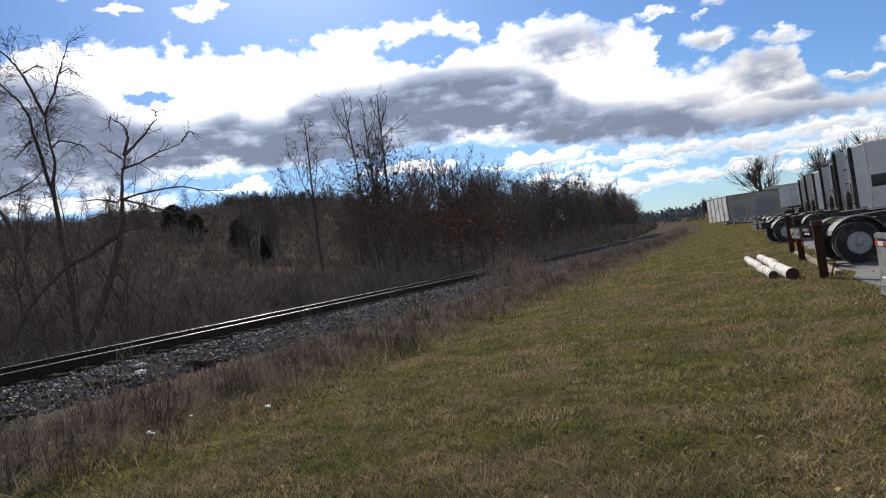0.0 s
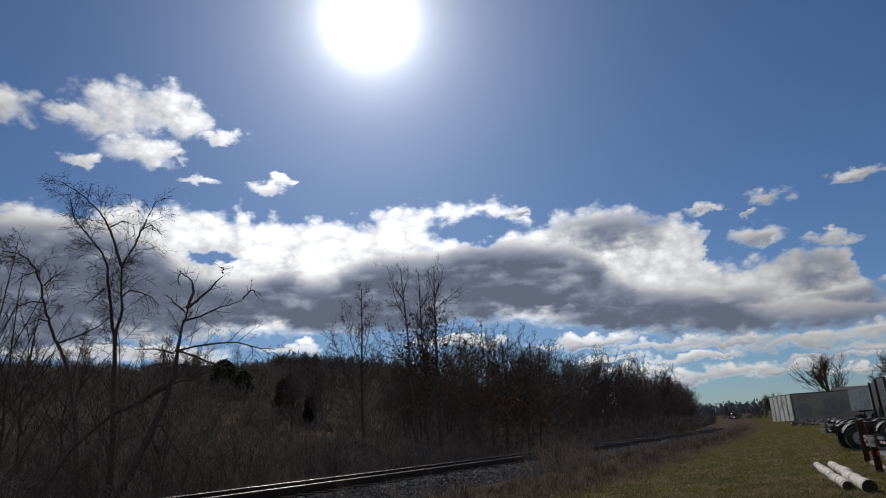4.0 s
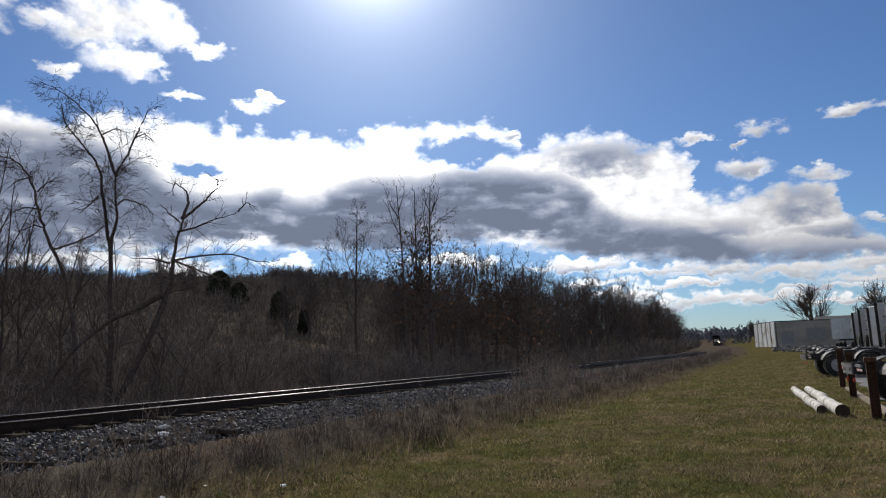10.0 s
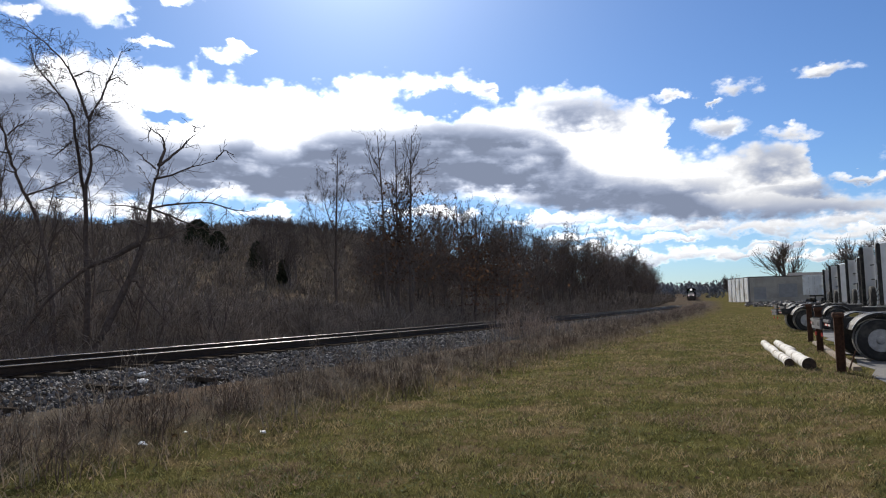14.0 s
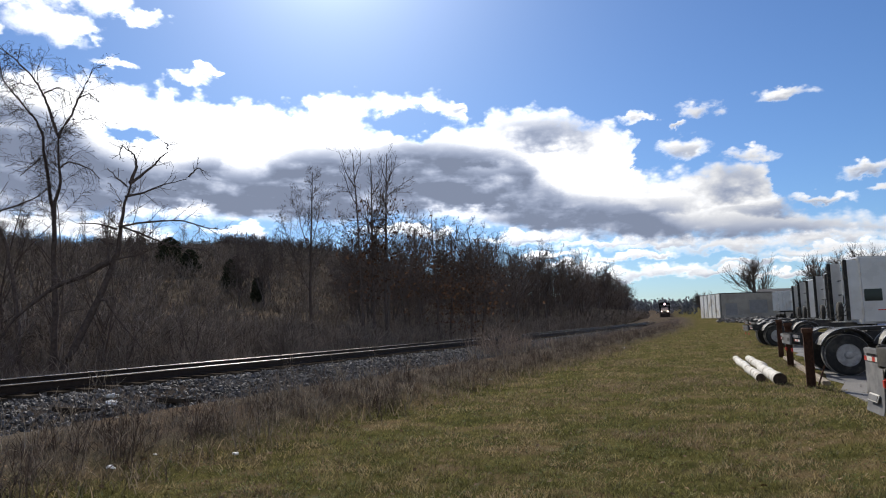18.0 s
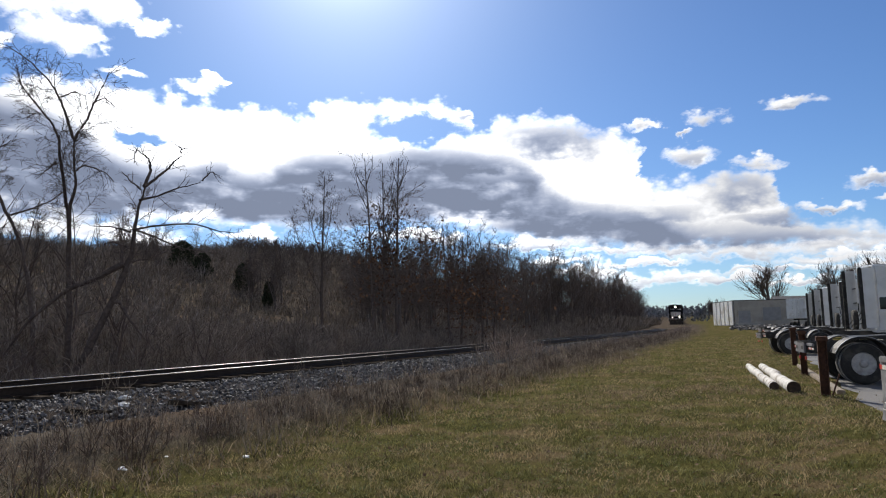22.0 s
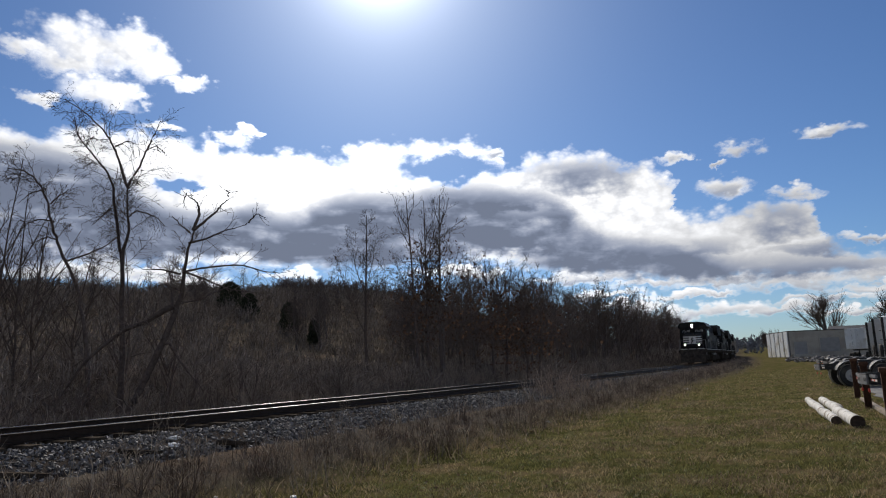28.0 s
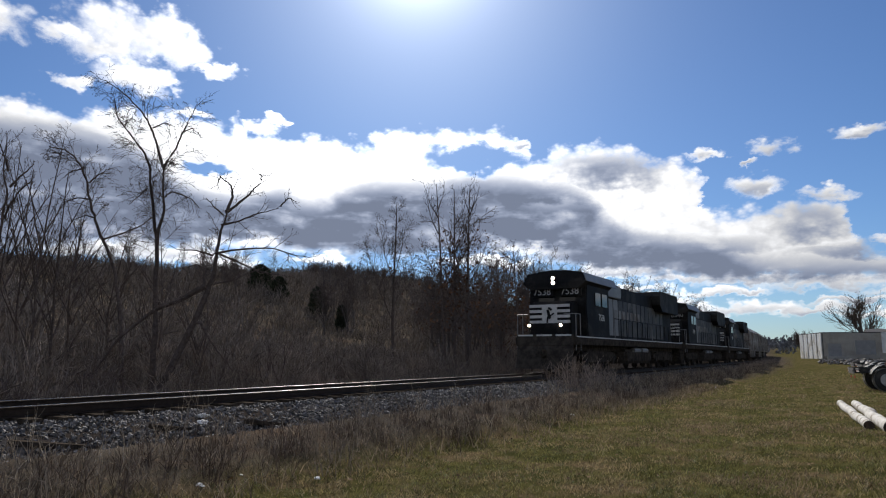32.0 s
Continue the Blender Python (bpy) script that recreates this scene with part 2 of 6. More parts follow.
M_LOCO_WHITE = material("white_stripe_paint", (0.5, 0.5, 0.49), (0.68, 0.68, 0.66), 4, rough=0.5, bump=0.03)
M_LOCO_DIRT = material("grimy_running_gear", (0.035, 0.031, 0.028), (0.085, 0.073, 0.062), 4, rough=0.85, bump=0.3, spec=0.0)
M_HOPPER = material("grey_hopper_paint", (0.2, 0.19, 0.18), (0.32, 0.31, 0.29), 1.1, patch=(0.14, 0.11, 0.09), patch_scale=0.7, patch_size=0.35, rough=0.6, bump=0.05, vary=0.3)
M_HEADLIGHT = glowing("lit_headlight", (1.0, 0.86, 0.68), 220.0)
M_DITCH = glowing("lit_ditch_light", (1.0, 0.8, 0.55), 110.0)
M_SIDING = material("pale_metal_siding", (0.36, 0.335, 0.3), (0.43, 0.405, 0.365), 0.8, patch=(0.31, 0.29, 0.26), patch_scale=0.25, patch_size=0.35, rough=0.6, bump=0.05)
M_TRAILER = material("white_trailer_side", (0.66, 0.68, 0.69), (0.78, 0.79, 0.79), 0.9, patch=(0.5, 0.48, 0.44), patch_scale=0.5, patch_size=0.25, rough=0.45, bump=0.03, vary=0.1)
M_DOORGREY = material("grey_roller_door", (0.24, 0.245, 0.255), (0.31, 0.315, 0.32), 1.0, rough=0.6, bump=0.05)
M_ROOFDARK = material("dark_roofing", (0.05, 0.05, 0.055), (0.1, 0.1, 0.105), 1.0, rough=0.8, bump=0.1)
M_CONCRETE = material("rough_concrete", (0.3, 0.29, 0.27), (0.42, 0.41, 0.38), 6, rough=0.9, bump=0.4)


def cloud_material(name, top=None, bottom=None, shade=None, lumps=(), holes=(), shade_spots=(), lights=(), grain=0.6, flat=1.0):
    """Cloud seen against the light, over azimuth and height in degrees: banks between two curves and single lumps,
    their edges billowed by noise; sunlight and shade are painted into the glow, white towards the sun, grey at their
    flat bases.
    """
    m = bpy.data.materials.new(name)
    m.use_nodes = True
    m.cycles.emission_sampling = "NONE"
    t = m.node_tree
    t.nodes.clear()
    co = t.nodes.new("ShaderNodeTexCoord").outputs["Object"]
    nv = t.nodes.new("ShaderNodeVectorMath")
    nv.operation = "NORMALIZE"
    t.links.new(co, nv.inputs[0])
    sp = t.nodes.new("ShaderNodeSeparateXYZ")
    t.links.new(nv.outputs[0], sp.inputs[0])
    x, y, z = (Val(t, sp.outputs[i]) for i in range(3))
    deg = 180 / math.pi
    az = (x * -1.0).op("ARCTAN2", y) * deg
    el = z.op("ARCSINE") * deg

    def place(ka, ke):
        n = t.nodes.new("ShaderNodeCombineXYZ")
        wire(t, n.inputs[0], az * ka)
        wire(t, n.inputs[1], el * ke)
        return n.outputs[0]

    def billow(vec, scale):
        n = t.nodes.new("ShaderNodeTexVoronoi")
        n.voronoi_dimensions, n.feature = "2D", "SMOOTH_F1"
        wire(t, n.inputs["Vector"], vec)
        n.inputs["Scale"].default_value, n.inputs["Detail"].default_value = scale, 3.0
        n.inputs["Roughness"].default_value, n.inputs["Smoothness"].default_value = 0.55, 0.35
        return Val(t, n.outputs["Distance"]) * -1.0 + 0.5

    def curve(points, at):
        n = t.nodes.new("ShaderNodeFloatCurve")
        pts = n.mapping.curves[0].points
        for i, (a, v) in enumerate(points):
            u, w = (a + 60) / 130, v / 25
            if i < 2:
                pts[i].location = (u, w)
            else:
                pts.new(u, w)
        n.mapping.update()
        wire(t, n.inputs["Value"], (at + 60) / 130)
        return Val(t, n.outputs[0]) * 25

    vec = place(1.0, 1.5)
    puff = noise_val(t, vec, 0.3, 9, 0.62, 0.15) - 0.5
    wisp = noise_val(t, place(0.45, 1.7), 0.42, 4, 0.5, 0.4) - 0.5
    bend = noise_val(t, vec, 0.3, 6, 0.6) - 0.5
    round_ = billow(vec, 0.42)
    a_, e_ = az + bend * 5.0, el + puff * 2.2 - round_ * 0.8
    a2, e2 = az + bend * 4.0, el + wisp * 1.8 + puff * 0.9 - round_ * 0.7

    def spot(a, h, ra, rh, x, y):
        return (((x - a) / ra).op("POWER", 2.0) + ((y - h) / rh).op("POWER", 2.0)).op("SQRT")

    f = dark = None
    if top:
        lo = curve(bottom, a_)
        f = ((curve(top, a_) - e_) / 1.9).least((e_ - lo) / 1.6).least(1.0)
        dark = (curve(shade, a2) - e2).ease(-1.0, 1.5) * (e2 - lo).ease(-0.8, 1.2)
    for a, h, ra, rh in lumps:
        g = spot(a, h, ra, rh, a_, e_) * -1.0 + 1.0
        k = ((e2 - h) / rh).ease(-0.9, 0.4, 1.0, 0.0) * g.ease(0.1, 0.7) * (0.7 * flat)
        f = g if f is None else f.biggest(g)
        dark = k if dark is None else dark.biggest(k)
    for a, h, ra, rh in holes:
        f = f.least((spot(a, h, ra, rh, a_, e_) - 1.0) * 0.7)
    for a, h, ra, rh, k in shade_spots:
        dark = dark.biggest(spot(a, h, ra, rh, a2, e2).ease(0.0, 1.6, k, 0.0))
    for a, h, ra, rh, k in lights:
        dark = dark * spot(a, h, ra, rh, a2, e2).ease(0.1, 1.6, 1.0 - k, 1.0)
    f = f + puff * (grain * 1.6) + round_ * (grain * 0.5)
    alpha = f.ease(-0.12, 0.62)
    fold = (puff * 0.6 + round_ * 0.55) * -0.55 * f.ease(0.1, 0.6)
    dark = (dark * (wisp * 1.5 + puff * 0.9 + 0.84) + fold + 0.03).op("ADD", 0.0, clamp=True)
    near_sun = az.op("SUBTRACT", SUN_AZ).op("ABSOLUTE").ease(6.0, 36.0, 1.0, 0.0)
    bright = near_sun * 1.5 + 1.22
    lum = bright.op("POWER", dark * -1.0 + 1.0) * (dark * math.log(0.28)).op("EXPONENT")
    col = mixed(t, dark.ease(0.2, 1.0), (0.98, 0.99, 1.02), (0.83, 0.98, 1.36))
    em, tr, mx, out = (t.nodes.new("ShaderNode" + k) for k in ("Emission", "BsdfTransparent", "MixShader", "OutputMaterial"))
    t.links.new(col, em.inputs[0])
    wire(t, em.inputs[1], lum)
    wire(t, mx.inputs[0], alpha)
    t.links.new(tr.outputs[0], mx.inputs[1])
    t.links.new(em.outputs[0], mx.inputs[2])
    t.links.new(mx.outputs[0], out.inputs[0])
    return m

# ---- mesh helpers ----
def part(name, bm, mat, parent=None, label=""):
    """Links a bmesh as one mesh object, under a thing or a part."""
    me = bpy.data.meshes.new(name)
    bm.to_mesh(me)
    bm.free()
    me.materials.append(mat)
    ob = new(name, me)
    ob.parent = parent
    if label:
        ob["label"] = label
    return ob


def raw(name, verts, faces, mat, parent=None, smooth=False):
    me = bpy.data.meshes.new(name)
    me.from_pydata(np.asarray(verts, float).tolist(), [], np.asarray(faces).tolist() if not isinstance(faces, list) else faces)
    me.materials.append(mat)
    if smooth:
        me.polygons.foreach_set("use_smooth", [True] * len(me.polygons))
    ob = new(name, me)
    ob.parent = parent
    return ob


def box(bm, cx, cy, cz, sx, sy, sz, bevel=0.0, turn=None):
    """A box by its centre and size, its edges rounded."""
    r = bmesh.ops.create_cube(bm, size=1.0)
    vs = r["verts"]
    bmesh.ops.scale(bm, vec=(sx, sy, sz), verts=vs)
    if bevel:
        es = list({e for v in vs for e in v.link_edges})
        vs = list({v for f in bmesh.ops.bevel(bm, geom=es, offset=bevel, segments=2, affect="EDGES")["faces"] for v in f.verts} | {v for v in vs if v.is_valid})
    m = Matrix.Translation((cx, cy, cz))
    if turn is not None:
        m = m @ turn
    bmesh.ops.transform(bm, matrix=m, verts=vs)
    return vs


def rod(bm, a, b, r, sides=8, r2=None):
    a, b = Vector(a), Vector(b)
    d = b - a
    res = bmesh.ops.create_cone(bm, cap_ends=True, segments=sides, radius1=r, radius2=r if r2 is None else r2, depth=d.length)
    m = Matrix.Translation((a + b) / 2) @ d.to_track_quat("Z", "Y").to_matrix().to_4x4()
    bmesh.ops.transform(bm, matrix=m, verts=res["verts"])
    return res["verts"]


def prism(bm, outline, x0, x1):
    """A solid from an outline in the (y, z) plane, from x0 to x1."""
    a = [bm.verts.new((x0, y, z)) for y, z in outline]
    b = [bm.verts.new((x1, y, z)) for y, z in outline]
    n = len(a)
    bm.faces.new(a)
    bm.faces.new(list(reversed(b)))
    for i in range(n):
        bm.faces.new((a[(i + 1) % n], a[i], b[i], b[(i + 1) % n]))
    bmesh.ops.recalc_face_normals(bm, faces=bm.faces[:])
    return a + b


def lathe(bm, profile, sides=24, axis="X"):
    """A turned body: (along, radius) points round the axis."""
    rings = []
    for u, r in profile:
        ring = []
        for i in range(sides):
            a = 2 * math.pi * i / sides
            p = (u, r * math.cos(a), r * math.sin(a))
            ring.append(bm.verts.new(p if axis == "X" else (p[1], p[2], p[0])))
        rings.append(ring)
    for r0, r1 in zip(rings, rings[1:]):
        for i in range(sides):
            bm.faces.new((r0[i], r0[(i + 1) % sides], r1[(i + 1) % sides], r1[i]))
    bm.faces.new(list(reversed(rings[0])))
    bm.faces.new(rings[-1])
    bmesh.ops.recalc_face_normals(bm, faces=bm.faces[:])
    return [v for r in rings for v in r]


def empty(name, m, label, category, group="", kind=""):
    e = new(name)
    e.matrix_world = m
    e.empty_display_size = 0.2
    return tagged(e, label, category, group, kind)


# ---- the track's line ----
RAIL_Z = 0.76
T_PERP, T_HEAD, T_BEND, T_STRAIGHT = 12.26, 21.5, 0.0443, 180.0
_S = np.arange(-90.0, 640.0, 0.5)
_H = np.radians(T_HEAD - T_BEND * np.clip(_S, -90, T_STRAIGHT))
_X = np.concatenate([[0], np.cumsum(np.sin((_H[1:] + _H[:-1]) / 2) * 0.5)])
_Y = np.concatenate([[0], np.cumsum(np.cos((_H[1:] + _H[:-1]) / 2) * 0.5)])
_i0 = int(np.argmin(abs(_S)))
_X += -T_PERP * math.cos(radians(T_HEAD)) - _X[_i0]
_Y += T_PERP * math.sin(radians(T_HEAD)) - _Y[_i0]


def on_track(s, off=0.0, z=0.0):
    """The place s metres along the track, off metres to its camera side."""
    h = np.interp(s, _S, _H)
    return np.interp(s, _S, _X) + off * np.cos(h), np.interp(s, _S, _Y) - off * np.sin(h), z + 0 * h


def track_coords(x, y):
    """Distance along the track and to its camera side, for arrays."""
    x, y = np.atleast_1d(np.asarray(x, float)), np.atleast_1d(np.asarray(y, float))
    s, d = np.empty_like(x), np.empty_like(x)
    cx, cy, ch, cs = _X[::4], _Y[::4], _H[::4], _S[::4]
    for i in range(0, len(x), 4000):
        a, b = x[i:i + 4000, None], y[i:i + 4000, None]
        k = np.argmin((a - cx) ** 2 + (b - cy) ** 2, 1)
        dx, dy = a[:, 0] - cx[k], b[:, 0] - cy[k]
        s[i:i + 4000] = cs[k] + dx * np.sin(ch[k]) + dy * np.cos(ch[k])
        d[i:i + 4000] = dx * np.cos(ch[k]) - dy * np.sin(ch[k])
    return s, d


def ease(v, a, b):
    u = np.clip((v - a) / (b - a), 0, 1)
    return u * u * (3 - 2 * u)


def waves(x, y, size, seed=0.0):
    """A cheap smooth roughness in -1..1."""
    k = 2 * math.pi / size
    return (np.sin(k * (x + 0.37 * y) + seed) * np.cos(k * (0.83 * y - 0.41 * x) + 1.7 * seed) + 0.6 * np.sin(2.3 * k * (0.7 * x - y) + 2.1 + seed) * np.sin(1.9 * k * (x + 0.2 * y) + seed)) / 1.6


def ground_z(x, y):
    x, y = np.atleast_1d(np.asarray(x, float)), np.atleast_1d(np.asarray(y, float))
    s, d = track_coords(x, y)
    r = np.hypot(x, y)
    side = 0.3 * ease(-d, -6.5, -3.8) + 0.9 * ease(r, 60, 150) + 0.03 * waves(x, y, 7.0) * ease(d, 4, 7)
    hill = -0.35 * ease(-d, 3.5, 6) * (1 - ease(-d, 7, 12)) + 16.7 * (1 - 0.1 * ease(-s, -110, -10)) * ease(-d, 4, 110) * (1 + 0.34 * ease(s, 60, 200)) * (1 - 0.75 * ease(s, 215, 330)) + 0.4 * waves(x, y, 23.0, 1.0) * ease(-d, 8, 20)
    z = np.where(d > 0, side, 0.3 * (1 - ease(-d, 3, 6)) + hill + 0.9 * ease(r, 60, 150) * ease(s, 60, 150))
    u, v = (x - 6.6) * 0.9455 - (y - 15.1) * 0.3256, (x - 6.6) * 0.3256 + (y - 15.1) * 0.9455
    z = z + 0.16 * ease(u, -1.2, 0.1) * ease(-v, 1.5, 5.0) * (1 - ease(u, 14, 30)) * (1 - ease(-v, 16, 22))
    far = ease(r, 260, 620)
    z = z + far * (9 + 6 * waves(x, y, 900.0, 0.4))
    return z


def sweep(profile, s0, s1, step):
    """Points of an (off, z) outline carried along the track."""
    ss = np.arange(s0, s1 + step / 2, step)
    V = np.stack([np.stack(on_track(ss, o, z), 1) for o, z in profile], 1)
    n, k = len(ss), len(profile)
    idx = np.arange(n * k).reshape(n, k)
    F = np.stack([idx[:-1, :-1], idx[:-1, 1:], idx[1:, 1:], idx[1:, :-1]], -1).reshape(-1, 4)
    return V.reshape(-1, 3), F, ss


# ---- ground: one sheet to the horizon ----
rr = np.concatenate([[0.0], np.geomspace(0.6, 4800, 210)])
aa = np.radians(np.arange(0, 360, 1.0))
gx, gy = np.outer(rr, -np.sin(aa)), np.outer(rr, np.cos(aa))
gz = ground_z(gx.ravel(), gy.ravel()).reshape(gx.shape)
nr, na = gx.shape
idx = np.arange(nr * na).reshape(nr, na)
nxt = np.roll(idx, -1, 1)
gf = np.stack([idx[:-1], nxt[:-1], nxt[1:], idx[1:]], -1).reshape(-1, 4)


def ground_material():
    """Lawn of green and straw tones on the camera's side, brown litter beyond the track."""
    m = bpy.data.materials.new("ground")
    m.use_nodes = True
    t = m.node_tree
    b = t.nodes["Principled BSDF"]
    co = t.nodes.new("ShaderNodeTexCoord").outputs["Object"]
    fine, mid, broad = noise_val(t, co, 22, 6, 0.7), noise_val(t, co, 1.6, 5, 0.65), noise_val(t, co, 0.33, 5, 0.6, 0.3)
    lawn = mixed(t, mid.ease(0.35, 0.65), (0.06, 0.064, 0.02), (0.13, 0.118, 0.042))
    lawn = mixed(t, noise_val(t, co, 0.9, 5, 0.65).ease(0.47, 0.63), lawn, (0.18, 0.133, 0.075))
    lawn = mixed(t, (fine.ease(0.3, 0.8)) * 0.55, lawn, (0.05, 0.04, 0.022))
    wild = mixed(t, mid.ease(0.3, 0.7), (0.06, 0.05, 0.041), (0.12, 0.1, 0.08))
    wild = mixed(t, broad.ease(0.5, 0.65), wild, (0.12, 0.088, 0.064))
    attr = t.nodes.new("ShaderNodeAttribute")
    attr.attribute_name = "wild"
    t.links.new(mixed(t, Val(t, attr.outputs["Fac"]), lawn, wild), b.inputs["Base Color"])
    b.inputs["Roughness"].default_value = 0.95
    b.inputs["Specular IOR Level"].default_value = 0.0
    n = t.nodes.new("ShaderNodeBump")
    n.inputs["Strength"].default_value, n.inputs["Distance"].default_value = 0.9, 0.03
    wire(t, n.inputs["Height"], noise_val(t, co, 40, 6, 0.75))
    t.links.new(n.outputs[0], b.inputs["Normal"])
    return m


ground = raw("ground", np.stack([gx.ravel(), gy.ravel(), gz.ravel()], 1), gf, ground_material(), smooth=True)
tagged(ground, "mown grass of mixed green and straw, brown wild slope beyond the track", "ground", kind="structure")
_gs, _gd = track_coords(gx.ravel(), gy.ravel())
attr = ground.data.attributes.new("wild", "FLOAT", "POINT")
attr.data.foreach_set("value", 1 - ease(_gd, 4.6, 6.2))

# ---- track: ballast, ties, rails ----
bed_v, bed_f, _ = sweep([(-4.6, 0.0), (-3.9, 0.14), (-3.0, 0.34), (-1.95, 0.5), (-1.3, 0.52), (0, 0.52), (1.3, 0.52), (1.95, 0.5), (2.7, 0.37), (3.5, 0.24), (4.3, 0.1), (4.9, 0.0)], -80, 630, 0.8)
bed_v[:, 2] += 0.025 * waves(bed_v[:, 0], bed_v[:, 1], 1.7)
ballast = raw("ballast", bed_v, bed_f, M_BALLAST, smooth=True)
tagged(ballast, "grey crushed-stone ballast bed under the railway track", "ballast", kind="structure")

track = empty("railway_track", Matrix(), "single railway track of steel rails on dark timber ties", "railway track", kind="structure")
for off in (-0.7525, 0.7525):
    head = [(off + 0.04 * math.sin(q), RAIL_Z - 0.02 + 0.02 * math.cos(q)) for q in np.linspace(-0.6, 0.6, 9)]
    web = [(off - 0.07, RAIL_Z - 0.17), (off - 0.07, RAIL_Z - 0.158), (off - 0.012, RAIL_Z - 0.135), (off - 0.01, RAIL_Z - 0.045), (off - 0.036, RAIL_Z - 0.036), (off - 0.036, RAIL_Z - 0.012), (off - 0.028, RAIL_Z - 0.009), (off + 0.028, RAIL_Z - 0.009), (off + 0.036, RAIL_Z - 0.012), (off + 0.036, RAIL_Z - 0.036), (off + 0.01, RAIL_Z - 0.045), (off + 0.012, RAIL_Z - 0.135), (off + 0.07, RAIL_Z - 0.158), (off + 0.07, RAIL_Z - 0.17)]
    v, f, _ = sweep(web, -80, 630, 1.0)
    rail = raw("rail", v, f, M_STEEL_RAIL, track)
    v, f, _ = sweep(head, -80, 630, 1.0)
    cap = raw("rail_head", v, f, M_RAIL_HEAD, rail, smooth=True)
    cap["label"] = "polished running surface"

tie_bm = bmesh.new()
box(tie_bm, 0, 0, RAIL_Z - 0.17 - 0.09, 2.6, 0.23, 0.18, 0.012)
tie = part("tie", tie_bm, M_TIE, track)
tie_rng = np.random.default_rng(3)
for i in range(260):
    s_i = -22 + 0.54 * i
    x, y, _ = on_track(s_i)
    ob = tie if i == 0 else new("tie", tie.data)
    ob.parent = track
    ob.matrix_local = pose(float(x), float(y), tie_rng.uniform(-0.012, 0.004), 0, 0, -math.degrees(float(np.interp(s_i, _S, _H))) + tie_rng.uniform(-1, 1))

# ---- crushed stones on the shoulder ----
def icos(n, size, rng):
    """n small irregular stones as arrays, by jittered octahedra."""
    base = np.array([(1, 0, 0), (-1, 0, 0), (0, 1, 0), (0, -1, 0), (0, 0, 1), (0, 0, -1)], float)
    tri = np.array([(0, 2, 4), (2, 1, 4), (1, 3, 4), (3, 0, 4), (2, 0, 5), (1, 2, 5), (3, 1, 5), (0, 3, 5)])
    q = rng.normal(size=(n, 3, 3))
    rot, _ = np.linalg.qr(q)
    v = base[None] * rng.uniform(0.55, 1.0, (n, 6, 1)) * rng.uniform(0.6, 1.3, (n, 1, 3)) * size * rng.uniform(0.6, 1.4, (n, 1, 1))
    v = np.einsum("nij,nkj->nki", rot, v)
    return v, tri


rng = np.random.default_rng(5)
n = 50000
ss = np.concatenate([rng.uniform(-14, 28, n * 2 // 3), rng.uniform(28, 75, n - n * 2 // 3)])
dd = np.where(rng.random(n) < 0.8, rng.uniform(0.95, 4.95, n), rng.uniform(-3.5, 0.6, n))
sx, sy, _ = on_track(ss, dd)
bz = np.interp(dd, [-3.9, -3.0, -1.95, -1.3, 0, 1.3, 1.95, 2.7, 3.5, 4.3, 4.9], [0.14, 0.34, 0.5, 0.52, 0.52, 0.52, 0.5, 0.37, 0.24, 0.1, 0.0]) + 0.025 * waves(sx, sy, 1.7)
v, tri = icos(n, 0.043, rng)
v += np.stack([sx, sy, bz + 0.012], 1)[:, None]
stones = raw("ballast_stones", v.reshape(-1, 3), (tri[None] + 6 * np.arange(n)[:, None, None]).reshape(-1, 3), M_STONE)
tagged(stones, "loose grey crushed stones on the track shoulder", "ballast", kind="stuff")


# ---- blades, stems and leaves scattered by the thousand ----
def blades(name, x, y, z, height, width, lean, mat, rng):
    """Bent blades of three triangles."""
    n = len(x)
    a = rng.uniform(0, 2 * np.pi, n)
    la = rng.uniform(0, 2 * np.pi, n)
    side = np.stack([np.cos(a), np.sin(a), 0 * a], 1) * (width / 2)[:, None]
    tip = np.stack([np.cos(la) * lean * height, np.sin(la) * lean * height, height], 1)
    base = np.stack([x, y, z], 1)
    mid = base + tip * np.array([0.35, 0.35, 0.55])
    V = np.stack([base - side, base + side, mid - side * 0.8, mid + side * 0.8, base + tip], 1).reshape(-1, 3)
    k = 5 * np.arange(n)[:, None, None]
    F = (np.array([(0, 1, 3), (0, 3, 2), (2, 3, 4)])[None] + k).reshape(-1, 3)
    return raw(name, V, F, mat)


def lawn_points(n, r0, r1, a0, a1, rng, power=1.0):
    r = np.exp(rng.uniform(np.log(r0), np.log(r1), n)) if power == 0 else r0 + (r1 - r0) * rng.random(n) ** power
    a = np.radians(rng.uniform(a0, a1, n))
    return -np.sin(a) * r, np.cos(a) * r


def patchy(x, y, size, seed=0.0):
    """Smooth uneven patches in 0..1, of about that size."""
    i, j = np.floor(x / size), np.floor(y / size)
    u, v = x / size - i, y / size - j
    u, v = u * u * (3 - 2 * u), v * v * (3 - 2 * v)

    def at(a, b):
        q = np.sin(a * 127.1 + b * 311.7 + seed * 74.7) * 43758.5453
        return q - np.floor(q)

    return (at(i, j) * (1 - u) + at(i + 1, j) * u) * (1 - v) + (at(i, j + 1) * (1 - u) + at(i + 1, j + 1) * u) * v


def keep(x, y, lo, hi):
    s, d = track_coords(x, y)
    ok = (d > lo) & (d < hi)
    return x[ok], y[ok]


